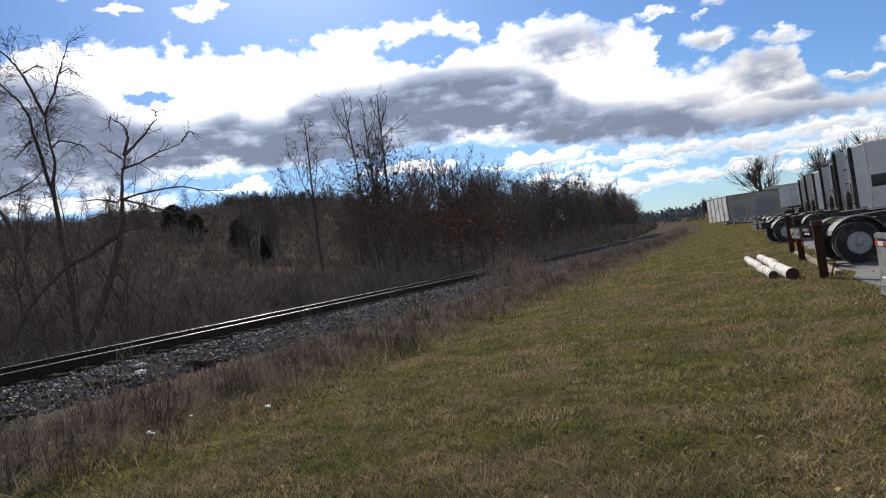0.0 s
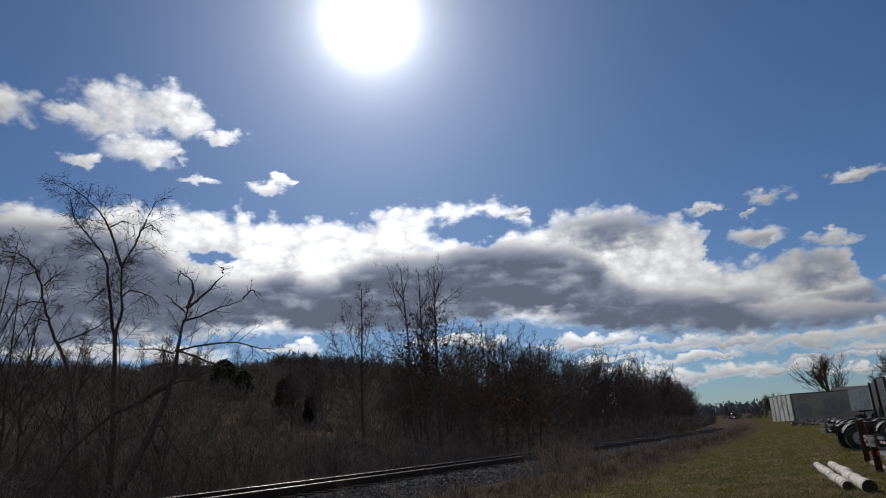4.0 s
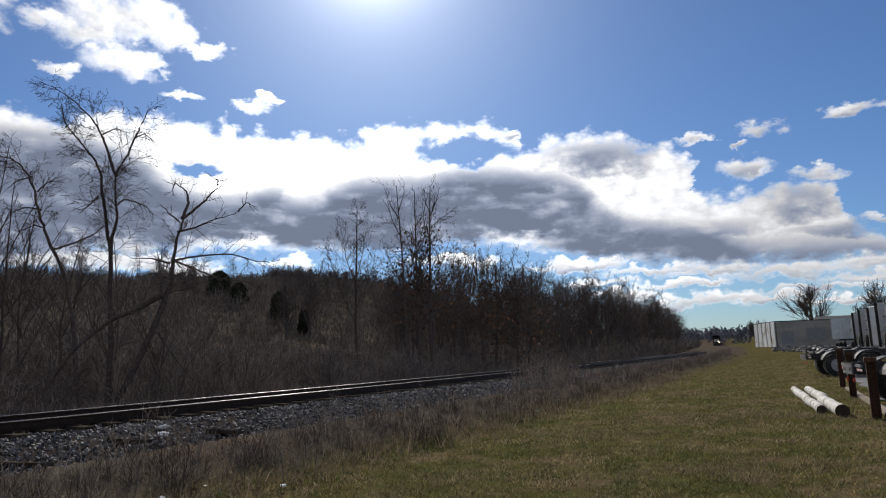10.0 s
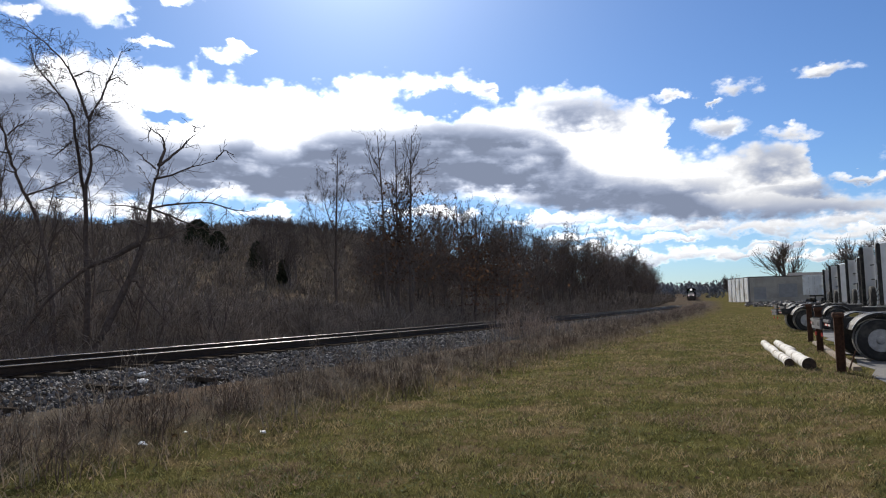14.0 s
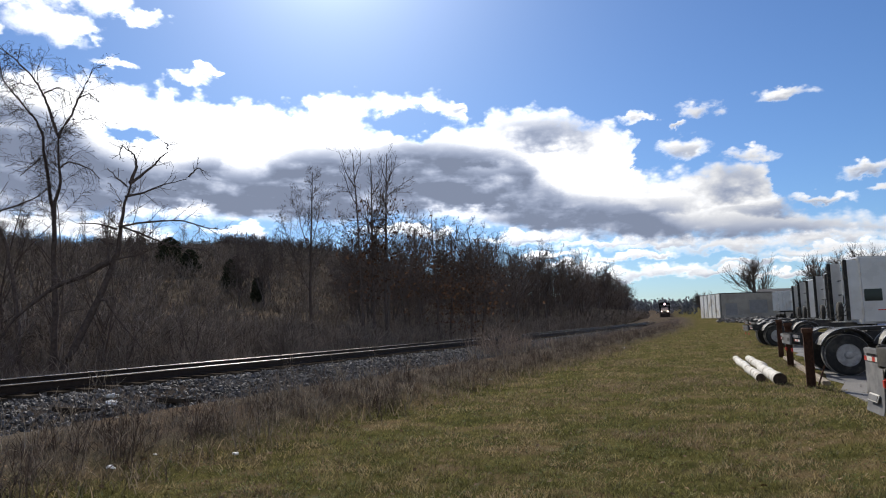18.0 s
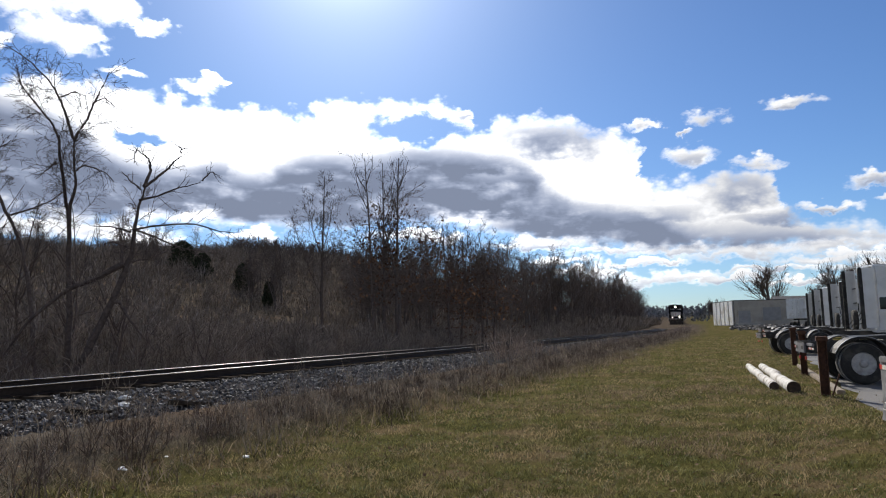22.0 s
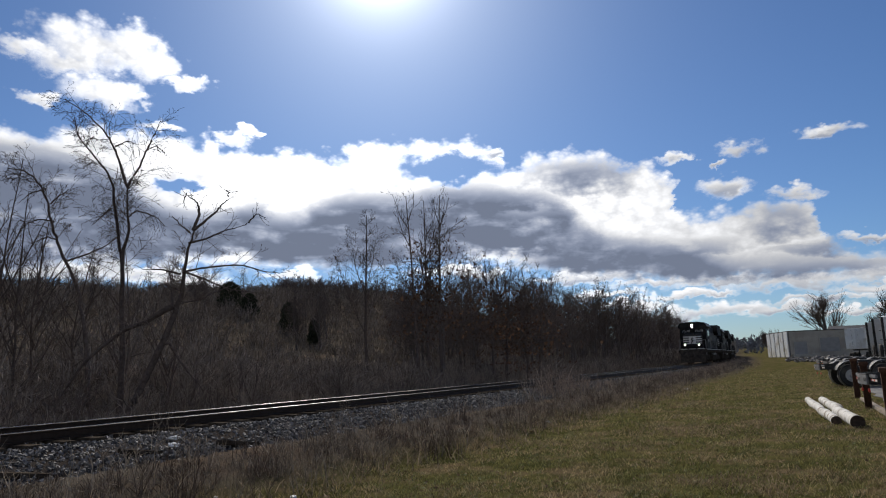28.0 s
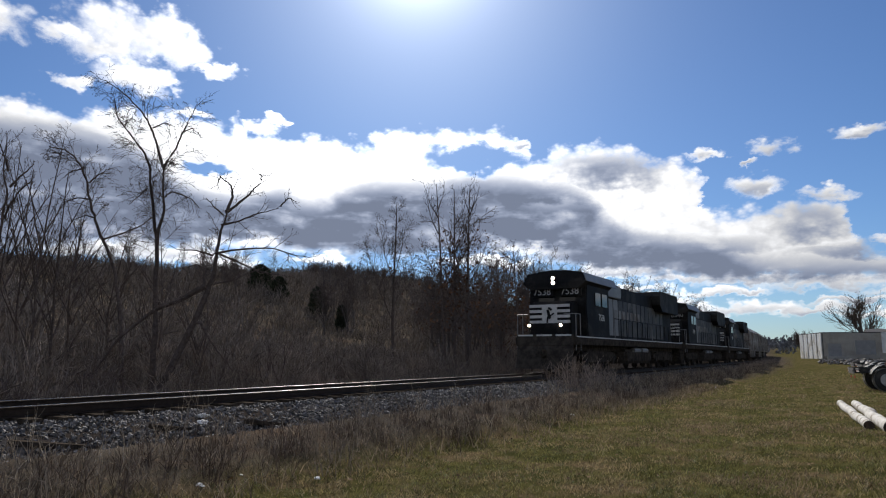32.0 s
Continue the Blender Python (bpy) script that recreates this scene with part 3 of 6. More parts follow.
rng = np.random.default_rng(11)
x, y = lawn_points(420000, 2.2, 75, -44, 46, rng, 0)
x, y = keep(x, y, 5.5, 60)
_, d_l = track_coords(x, y)
ok = d_l > 5.75 + 0.35 * waves(x, y, 1.9, 2.0)
x, y = x[ok], y[ok]
u, v_ = (x - 6.6) * 0.9455 - (y - 15.1) * 0.3256, (x - 6.6) * 0.3256 + (y - 15.1) * 0.9455
ok = (u < 0.5 + 0.2 * waves(x, y, 2.1)) | (v_ < -7)
x, y = x[ok], y[ok]
clump = 0.6 * patchy(x, y, 0.16, 1.0) + 0.4 * patchy(x + 3, y, 0.45, 2.0)
ok = rng.random(len(x)) < 0.42 + 0.58 * ease(clump, 0.34, 0.62)
x, y, clump = x[ok], y[ok], clump[ok]
r = np.hypot(x, y)
tall = 0.045 * rng.uniform(0.5, 1.5, len(x)) * (0.35 + 1.25 * clump + 0.25 * waves(x, y, 2.4))
grass = blades("grass", x, y, ground_z(x, y) - 0.005, tall, 0.003 + 0.0007 * r, rng.uniform(0.3, 1.6, len(x)), M_GRASS, rng)
tagged(grass, "short mown lawn, green mixed with straw patches", "grass", kind="stuff")

# broad low leaves in clumps among the grass
x, y = lawn_points(90000, 2.2, 26, -44, 46, rng, 0)
x, y = keep(x, y, 5.6, 40)
ok = waves(x, y, 0.8, 3.0) + 0.7 * waves(x, y, 3.7, 1.0) + rng.normal(0, 0.25, len(x)) > 0.25
x, y = x[ok], y[ok]
u, v_ = (x - 6.6) * 0.9455 - (y - 15.1) * 0.3256, (x - 6.6) * 0.3256 + (y - 15.1) * 0.9455
ok = (u < 0.4) | (v_ < -7)
x, y = x[ok], y[ok]
n = len(x)
a = rng.uniform(0, 6.28, n)
k = (0.005 + 0.006 * rng.random(n) + 0.0004 * np.hypot(x, y))[:, None]
e1, e2 = np.stack([np.cos(a), np.sin(a), rng.uniform(-0.5, 0.5, n)], 1) * k, np.stack([-np.sin(a), np.cos(a), rng.uniform(-0.5, 0.5, n)], 1) * k * 0.8
c = np.stack([x, y, ground_z(x, y) + 0.018 + 0.025 * rng.random(n)], 1)
V = np.stack([c - e1, c - e2, c + e1, c + e2], 1).reshape(-1, 3)
tagged(raw("lawn_weeds", V, (np.array([(0, 1, 2), (0, 2, 3)])[None] + 4 * np.arange(n)[:, None, None]).reshape(-1, 3), M_CLOVER), "low dark-green broad leaves in clumps in the lawn", "lawn weeds", kind="stuff")

# dead straw-coloured patches in the lawn
x, y = lawn_points(170000, 2.2, 45, -44, 46, rng, 0)
x, y = keep(x, y, 5.9, 40)
spread_ = 0.55 * patchy(x, y, 2.3, 5.0) + 0.3 * patchy(x, y, 0.8, 6.0) + 0.15 * patchy(x, y, 0.25, 7.0)
ok = rng.random(len(x)) < ease(spread_, 0.56, 0.66)
x, y = x[ok], y[ok]
u, v_ = (x - 6.6) * 0.9455 - (y - 15.1) * 0.3256, (x - 6.6) * 0.3256 + (y - 15.1) * 0.9455
ok = (u < 0.4) | (v_ < -7)
x, y = x[ok], y[ok]
dead = blades("dead_lawn_grass", x, y, ground_z(x, y), rng.uniform(0.03, 0.075, len(x)), 0.003 + 0.0007 * np.hypot(x, y), rng.uniform(0.4, 1.8, len(x)), M_DEADLAWN, rng)
tagged(dead, "dead brown grass in patches in the lawn", "grass", kind="stuff")

# leaves blown onto the lawn
x, y = lawn_points(11000, 2.5, 24, -42, 44, rng, 0)
x, y = keep(x, y, 4.6, 40)
ok = rng.random(len(x)) < 0.45 + 0.55 * ease(x - 0.5 * y, -0.5, 2.0)
x, y = x[ok], y[ok]
n = len(x)
a = rng.uniform(0, 6.28, n)
k = (0.009 + 0.026 * rng.random(n) ** 3)[:, None]
e1, e2 = np.stack([np.cos(a), np.sin(a), rng.uniform(-0.3, 0.5, n)], 1) * k, np.stack([-np.sin(a), np.cos(a), rng.uniform(-0.3, 0.5, n)], 1) * k * 0.6
c = np.stack([x, y, ground_z(x, y) + 0.035], 1)
V = np.stack([c - e1, c - e2 * 0.9, c + e1, c + e2 + np.array([0, 0, 0.01])], 1).reshape(-1, 3)
fallen = raw("fallen_leaves", V, (np.array([(0, 1, 2), (0, 2, 3)])[None] + 4 * np.arange(n)[:, None, None]).reshape(-1, 3), M_FALLEN)
tagged(fallen, "brown dead leaves strewn over the lawn", "leaves", kind="stuff")


# ---- tubes for stems, limbs and rails ----
def tubes(paths, sides=5):
    """Joined tapered tubes: each path is (points n x 3, radii n)."""
    V, F, base = [], [], 0
    ring = 2 * np.pi * np.arange(sides) / sides
    for P, R in paths:
        P = np.asarray(P, float)
        R = np.asarray(R, float)
        d = np.gradient(P, axis=0)
        d /= np.linalg.norm(d, axis=1)[:, None] + 1e-9
        ref = np.where(np.abs(d[:, 2:3]) > 0.9, np.array([[1.0, 0, 0]]), np.array([[0, 0, 1.0]]))
        u = np.cross(d, ref)
        u /= np.linalg.norm(u, axis=1)[:, None] + 1e-9
        w = np.cross(d, u)
        v = P[:, None] + R[:, None, None] * (np.cos(ring)[None, :, None] * u[:, None] + np.sin(ring)[None, :, None] * w[:, None])
        n = len(P)
        i = base + np.arange(n * sides).reshape(n, sides)
        j = np.roll(i, -1, 1)
        F.append(np.stack([i[:-1], j[:-1], j[1:], i[1:]], -1).reshape(-1, 4))
        V.append(v.reshape(-1, 3))
        base += n * sides
    return np.concatenate(V), np.concatenate(F)


def stem(rng, p, d, length, r, segs=4, wander=0.15, up=0.1, end=0.3):
    """One wandering stem: points and radii."""
    P = [np.array(p, float)]
    d = np.array(d, float)
    for i in range(segs):
        d = d + rng.normal(0, wander, 3) + np.array([0, 0, up])
        d /= np.linalg.norm(d)
        P.append(P[-1] + d * length / segs)
    return np.array(P), np.linspace(r, r * end, segs + 1)


def side_way(rng, d, spread):
    """A way at some angle off d."""
    d = d / np.linalg.norm(d)
    q = rng.normal(size=3)
    q -= q.dot(d) * d
    q /= np.linalg.norm(q)
    a = math.radians(spread)
    return d * math.cos(a) + q * math.sin(a)


def limbs(rng, path, count, length, r, spread, levels, lo=0.25, up=0.08, wander=0.16, shrink=0.55, thin=0.5):
    """Side branches of a path and their side branches in turn: a list of levels, each a list of paths."""
    out = [[] for _ in range(levels)]
    P, R = path
    n = len(P) - 1
    for i in range(count):
        f = lo + (1 - lo) * (i + rng.random()) / count
        k = min(int(f * n), n - 1)
        p = P[k] + (P[k + 1] - P[k]) * (f * n - k)
        rad = min(r, R[k] * 0.7)
        d = side_way(rng, P[k + 1] - P[k], spread * rng.uniform(0.7, 1.3))
        ln = length * (1.15 - 0.6 * f) * rng.uniform(0.6, 1.25)
        b = stem(rng, p, d, ln, rad, 4, wander, up, 0.35)
        out[0].append(b)
        if levels > 1:
            sub = limbs(rng, b, max(3, int(count * thin)), ln * shrink, rad * 0.6, spread, levels - 1, 0.2, up, wander * 1.2, shrink, thin)
            for j, lv in enumerate(sub):
                out[j + 1] += lv
    return out

# ---- trees ----
def tree_parts(root, trunk_paths, twig_paths, bark=M_BARK, twig=M_TWIG, split=False):
    for path in trunk_paths[1:] if split else ():
        v, f = tubes([path], 6)
        raw("limb", v, f, bark, root, smooth=True)
    trunk_paths = trunk_paths[:1] if split else trunk_paths
    v, f = tubes(trunk_paths, 7)
    raw("trunk", v, f, bark, root, smooth=True)
    v, f = tubes(twig_paths, 3)
    raw("crown", v, f, twig, root)


def skeleton_tree(name, az, dist, shift, bones, label, seed, twigs=26, twig_len=1.3, droop=0.0, thick=0.014, group=""):
    """A tree of given main limbs. Each bone: radius at its foot, then (across, up) points in metres, in the plane that faces the camera."""
    rng = np.random.default_rng(seed)
    a = radians(az)
    bx, by = -math.sin(a) * dist, math.cos(a) * dist
    across = np.array([math.cos(a), math.sin(a), 0])
    deep = np.array([-math.sin(a), math.cos(a), 0])
    gz_ = float(ground_z(bx, by)[0])
    root = empty(name, Matrix.Translation((bx, by, gz_)), label, "tree", group)
    main, fine = [], []
    for r0, *pts in bones:
        pts = np.array(pts, float)
        k = np.linspace(0, 1, len(pts))
        q = np.linspace(0, 1, 4 * len(pts))
        h, z = np.interp(q, k, pts[:, 0]), np.interp(q, k, pts[:, 1])
        wob = np.cumsum(rng.normal(0, 0.02, (len(q), 3)), 0)
        wob -= wob[0]
        off = rng.uniform(-0.6, 0.6) * q[:, None] ** 1.5 * deep
        P = h[:, None] * across + z[:, None] * np.array([0, 0, 1.0]) + wob * np.array([1, 1, 0.4]) + off
        P[:, 2] -= np.where(z <= 0.35, 0.3, 0)
        R = 0.8 * r0 * (1 - 0.85 * q) + 0.006
        main.append((P, R))
        ln = float(np.linalg.norm(np.diff(pts, axis=0), axis=1).sum())
        lv = limbs(rng, (P, R), max(4, int(twigs * min(1, ln / 4.5))), twig_len * min(1, 0.35 + ln / 5), thick, 48, 3 if ln > 2.2 else 2, 0.45 if pts[0][1] < 1 else 0.12, 0.05 - droop, 0.11)
        fine += lv[0] + lv[1] + [t for t in (lv[2] if len(lv) > 2 else ()) if rng.random() < 0.6]
    fine = [(P, np.maximum(R, 0.005)) for P, R in fine]
    tree_parts(root, main, fine, M_DARK_BARK_SHADE, split=True)
    return root


skeleton_tree("dead_tree", 32.4, 24, 0, [
    (0.17, (-0.75, 0.2), (-0.44, 0.9), (0.09, 2.2), (0.67, 3.76), (0.87, 4.48), (0.95, 5.26), (1.04, 6.05), (1.22, 6.72)),
    (0.065, (1.22, 6.72), (1.39, 7.27), (1.31, 7.72), (1.0, 8.0)), (0.03, (1.0, 8.0), (0.88, 7.83), (0.77, 7.46)),
    (0.065, (1.22, 6.68), (1.71, 7.18), (2.1, 7.66), (2.36, 8.02)), (0.03, (2.36, 7.96), (2.38, 8.17), (2.26, 8.29)),
    (0.045, (1.09, 6.25), (1.71, 6.46), (2.3, 6.78), (3.06, 7.06)), (0.03, (3.06, 7.06), (3.34, 7.36), (3.63, 7.16)),
    (0.042, (0.91, 5.26), (1.71, 5.46), (2.69, 5.56), (3.49, 5.36), (3.93, 5.27)),
    (0.045, (1.05, 5.26), (1.71, 5.06), (2.49, 4.76), (3.68, 4.59)), (0.035, (0.85, 4.2), (1.3, 4.31), (2.0, 4.66), (2.59, 4.93)),
    (0.035, (1.13, 6.61), (0.78, 6.91), (0.55, 7.29)), (0.045, (0.88, 5.18), (0.39, 5.34), (-0.21, 5.41)),
    (0.035, (0.88, 4.63), (0.39, 4.87), (0.03, 4.77)), (0.13, (0.67, 4.1), (0.07, 3.77), (-1.0, 3.23), (-2.0, 2.3), (-2.6, 1.2)),
    (0.08, (0.35, 2.9), (0.67, 2.9), (0.85, 2.47), (1.21, 2.01), (1.69, 1.35))],
    "bare storm-broken tree with a forked crooked trunk behind the track", 21, twigs=16, twig_len=1.05, thick=0.014)
skeleton_tree("tall_forked_tree", 36.2, 25, 0, [
    (0.135, (0.85, 0.2), (0.79, 2.68), (0.75, 4.44), (0.71, 5.84), (0.78, 6.86), (0.79, 8.17)),
    (0.052, (0.79, 8.13), (0.54, 8.94), (0.33, 9.56), (0.02, 10.07), (-0.41, 10.49), (-1.1, 10.91)),
    (0.05, (0.79, 8.15), (1.12, 8.87), (1.3, 9.53), (1.49, 10.08), (1.76, 10.72)),
    (0.065, (0.71, 5.5), (0.5, 6.65), (0.29, 7.46), (0.18, 8.08), (-0.03, 8.69), (-0.52, 9.29), (-0.91, 9.78), (-1.16, 10.55)),
    (0.035, (0.8, 7.07), (1.15, 7.39), (1.74, 7.2), (2.04, 6.9)), (0.03, (0.29, 7.36), (0.02, 7.04), (-0.25, 6.72)),
    (0.03, (1.3, 9.53), (1.64, 9.77), (1.9, 9.63)), (0.03, (0.33, 9.56), (0.71, 9.85), (1.0, 9.76))],
    "tall bare tree with a forked crown and hanging twigs", 22, twigs=23, twig_len=1.35, droop=0.12, thick=0.011)
skeleton_tree("leaning_tree", 38.8, 26, 0, [
    (0.085, (1.2, 0.2), (0.91, 2.72), (0.84, 3.52), (0.62, 4.52), (0.22, 5.43), (-0.09, 6.14), (-0.21, 6.75), (-0.36, 7.37), (-0.53, 7.88), (-0.73, 8.18), (-1.11, 8.37), (-1.6, 8.39)),
    (0.04, (0.22, 5.43), (0.77, 5.65), (1.33, 5.97), (1.75, 6.34)), (0.035, (-0.21, 6.75), (-0.67, 6.84), (-1.2, 6.61)), (0.03, (-0.36, 7.37), (0.03, 7.7), (0.22, 7.86)),
    (0.03, (-0.09, 6.14), (-0.46, 6.23), (-0.91, 6.01)), (0.03, (-0.53, 7.88), (-0.89, 7.65), (-1.15, 7.29))],
    "bare leaning tree that arches over at its top", 23, twigs=20, twig_len=1.4, droop=0.06, thick=0.012)
skeleton_tree("forked_sapling", 45.6, 26, 0, [
    (0.07, (0.36, 0.2), (0.34, 2.66), (0.32, 4.15), (0.37, 5.69), (0.43, 6.67), (0.34, 7.36), (0.42, 8.48)), (0.045, (0.42, 6.77), (0.7, 7.33), (1.05, 7.83)),
    (0.04, (0.34, 7.3), (0.11, 7.84), (-0.03, 8.19)), (0.04, (0.37, 5.69), (0.7, 6.69), (1.02, 7.16)), (0.035, (0.33, 4.91), (0.03, 5.86), (-0.1, 6.63))],
    "slender bare young tree with a wide forked top", 24, twigs=14, twig_len=1.0, droop=-0.08, thick=0.011)
for az, dist, tall, sd in ((24.8, 26, 2.6, 61), (25.9, 27, 2.1, 62), (20.6, 30, 2.0, 63), (29.4, 25, 2.3, 64), (17.9, 33, 2.2, 65)):
    skeleton_tree("bare_shrub", az, dist, 0, [
        (0.035, (0.0, 0.2), (0.06, tall * 0.4), (0.3, tall * 0.75), (0.62, tall)), (0.025, (0.05, tall * 0.3), (-0.2, tall * 0.6), (-0.3, tall * 0.9)), (0.02, (0.2, tall * 0.6), (0.15, tall * 0.8), (0.25, tall * 1.02))],
        "small bare forked shrub standing close behind the track", sd, twigs=8, twig_len=0.6, thick=0.008, group="shrubs behind the track")
sap_rng = np.random.default_rng(31)
for az, dist, top in ((41.2, 27, 6.2), (42.4, 26, 7.2), (43.3, 29, 6.4), (44.4, 28, 7.0), (46.8, 26, 6.7), (47.7, 27, 7.4), (48.6, 26, 6.9), (50.5, 27, 7.8), (53.0, 26, 7.4), (40.0, 30, 5.8), (37.4, 29, 5.0), (34.0, 29, 4.9), (31.0, 29, 4.6), (56, 28, 8.0)):
    top *= 1.24
    bones = [(0.055, (0.0, 0.2), (sap_rng.normal(0, 0.15), top * 0.45), (sap_rng.normal(0, 0.35), top))]
    for i in range(7):
        h = top * sap_rng.uniform(0.15, 0.55)
        w = sap_rng.choice((-1, 1)) * sap_rng.uniform(0.6, 1.7)
        bones.append((0.028, (0.0, h), (w * 0.4, h + top * 0.17), (w, min(top * sap_rng.uniform(0.8, 1.0), h + top * 0.45))))
    skeleton_tree("sapling", az, dist, 0, bones, "slender bare sapling with upright forking branches", 200 + int(az * 10), twigs=7, twig_len=1.1, droop=-0.1, thick=0.012, group="saplings behind the track")
skeleton_tree("birch", 15.6, 41, 0, [
    (0.13, (0.1, 0.2), (0.05, 5.0), (0.15, 10.6)), (0.03, (0.05, 3.2), (-0.8, 5.2), (-1.7, 7.9)), (0.03, (0.05, 4.0), (0.8, 5.6), (1.3, 7.4)),
    (0.03, (0.1, 5.5), (-0.5, 7.2), (-0.8, 9.0)), (0.025, (0.1, 6), (0.5, 7.6), (0.7, 9.2))],
    "slim straight bare tree with fine upswept branches", 41, twigs=22, twig_len=1.5)


def oak(az, dist, height, stems, seed, leaves, label):
    rng = np.random.default_rng(seed)
    bones = []
    for i in range(stems):
        x0 = (i - (stems - 1) / 2) * 0.7
        lean = (i - (stems - 1) / 2) * 0.45 + rng.normal(0, 0.15)
        h = height * (1 - 0.08 * rng.random())
        bones.append((0.13, (x0, 0.2), (x0 + lean * 0.4, h * 0.5), (x0 + lean, h)))
        for k in range(7):
            hh = h * rng.uniform(0.38, 0.86)
            w = rng.choice((-1, 1)) * rng.uniform(0.5, 1.5) * (1.25 - 0.7 * hh / h)
            bones.append((0.035, (x0 + lean * hh / h, hh), (x0 + lean * hh / h + w * 0.6, hh + 0.9), (x0 + w + lean, min(h, hh + 2.6))))
    root = skeleton_tree("oak", az, dist, 0, bones, label, seed, twigs=13, twig_len=1.4)
    n = leaves
    q = np.stack([rng.normal(0.2, 1.25, n), rng.normal(0, 0.9, n), (0.18 + 0.56 * rng.beta(1.6, 1.6, n)) * height], 1)
    q = q[np.argsort(q[:, 2])]
    q += np.round(rng.normal(0, 1, (n, 3)))[np.arange(n) // 7] * 0.4
    e1, e2 = rng.uniform(-0.1, 0.1, (n, 3)), rng.uniform(-0.1, 0.1, (n, 3))
    V = np.stack([q - e1, q + e2, q + e1, q - e2 * 0.8 + e1 * 0.2], 1).reshape(-1, 3)
    raw("leaves", V, (np.array([(0, 1, 2), (0, 2, 3)])[None] + 4 * np.arange(n)[:, None, None]).reshape(-1, 3), M_OAKLEAF, root)["label"] = "withered brown leaves still hanging"


oak(10.2, 43, 13.0, 3, 51, 800, "oak of several stems with withered brown leaves")
oak(4.4, 46, 9.2, 2, 52, 700, "young oak thick with withered brown leaves")
oak(1.6, 47, 7.4, 2, 53, 500, "young oak with some withered brown leaves")


def forest_tree(seed, height, spread, count):
    """A bare woodland tree: trunk and crown meshes under an empty."""
    rng = np.random.default_rng(seed)
    root = empty("bare_tree", Matrix(), "bare grey woodland tree with fine upright twigs", "tree", "bare trees beside the track")
    n_st = rng.integers(1, 3)
    main, fine = [], []
    for k in range(n_st):
        P, R = stem(rng, (0.25 * k, 0, -0.2), (rng.normal(0, 0.06), rng.normal(0, 0.06), 1), height, 0.1, 9, 0.07, 0.06, 0.2)
        main.append((P, R))
        lv = limbs(rng, (P, R), count, height * 0.36, 0.03, spread, 3, 0.22, 0.1, 0.15, 0.55, 0.5)
        main += [(p, np.maximum(r, 0.012)) for p, r in lv[0][::2]]
        fine += lv[0][1::2] + lv[1] + lv[2]
    fine = [(P[::2] if len(P) > 4 else P, np.maximum(R[::2] if len(R) > 4 else R, 0.009)) for P, R in fine]
    tree_parts(root, main, fine)
    return root


protos = [forest_tree(71, 8.4, 44, 15), forest_tree(72, 9.0, 52, 14), forest_tree(73, 7.6, 48, 16), forest_tree(74, 8.8, 58, 13), forest_tree(75, 7.0, 50, 16)]
rng = np.random.default_rng(80)
spots = []
s_ = 27.0
while s_ < 245:
    for row in range(4):
        spots.append((s_ + rng.uniform(-1.5, 1.5), -9.5 - row * 4.5 - rng.uniform(0, 3.0), rng.uniform(0.85, 1.15) * (1.12 if s_ < 62 else 1.14)))
    s_ += 3.1 + s_ * 0.012
for i in range(70):
    spots.append((rng.uniform(0, 215), -rng.uniform(58, 112), rng.uniform(0.45, 0.78)))
for i in range(60):
    spots.append((rng.uniform(30, 75), -rng.uniform(26, 66), rng.uniform(0.7, 1.0)))
used = set()
for s_, d_, k in spots:
    x, y, _ = on_track(s_, d_)
    az = -math.degrees(math.atan2(x, y))
    if d_ > -60 and az > 12.5 + 9 * (d_ < -34):
        continue
    i = int(rng.integers(len(protos)))
    m = Matrix.Translation((float(x), float(y), float(ground_z(x, y)[0]))) @ Matrix.Rotation(rng.uniform(0, 6.28), 4, "Z")
    if i not in used:
        used.add(i)
        protos[i].matrix_world = m
        ob = protos[i]
    else:
        ob = copy_thing(protos[i], m)
    ob.scale = (k, k, k * rng.uniform(0.92, 1.06))


def big_tree(az, dist, height, seed):
    rng = np.random.default_rng(seed)
    x, y = -math.sin(radians(az)) * dist, math.cos(radians(az)) * dist
    root = empty("field_tree", Matrix.Translation((x, y, float(ground_z(x, y)[0]))), "large bare round-crowned tree standing behind the buildings", "tree")
    P, R = stem(rng, (0, 0, -0.3), (0, 0, 1), height * 0.55, 0.5, 6, 0.04, 0.05, 0.6)
    main, fine = [(P, R)], []
    lv = limbs(rng, (P, R), 17, height * 0.52, 0.14, 38, 3, 0.25, 0.12, 0.12, 0.6, 0.7)
    main += lv[0]
    fine = [(p, np.maximum(r, 0.016)) for p, r in lv[1] + lv[2]]
    tree_parts(root, main, fine)


big_tree(-20.4, 200, 18.5, 91)
big_tree(-25.4, 150, 13.5, 92)
big_tree(-27.4, 160, 15.5, 93)
big_tree(-29.6, 170, 16.5, 94)
big_tree(-31.5, 165, 15.5, 95)
big_tree(-16.6, 230, 9.0, 96)
big_tree(-23.8, 190, 11, 97)


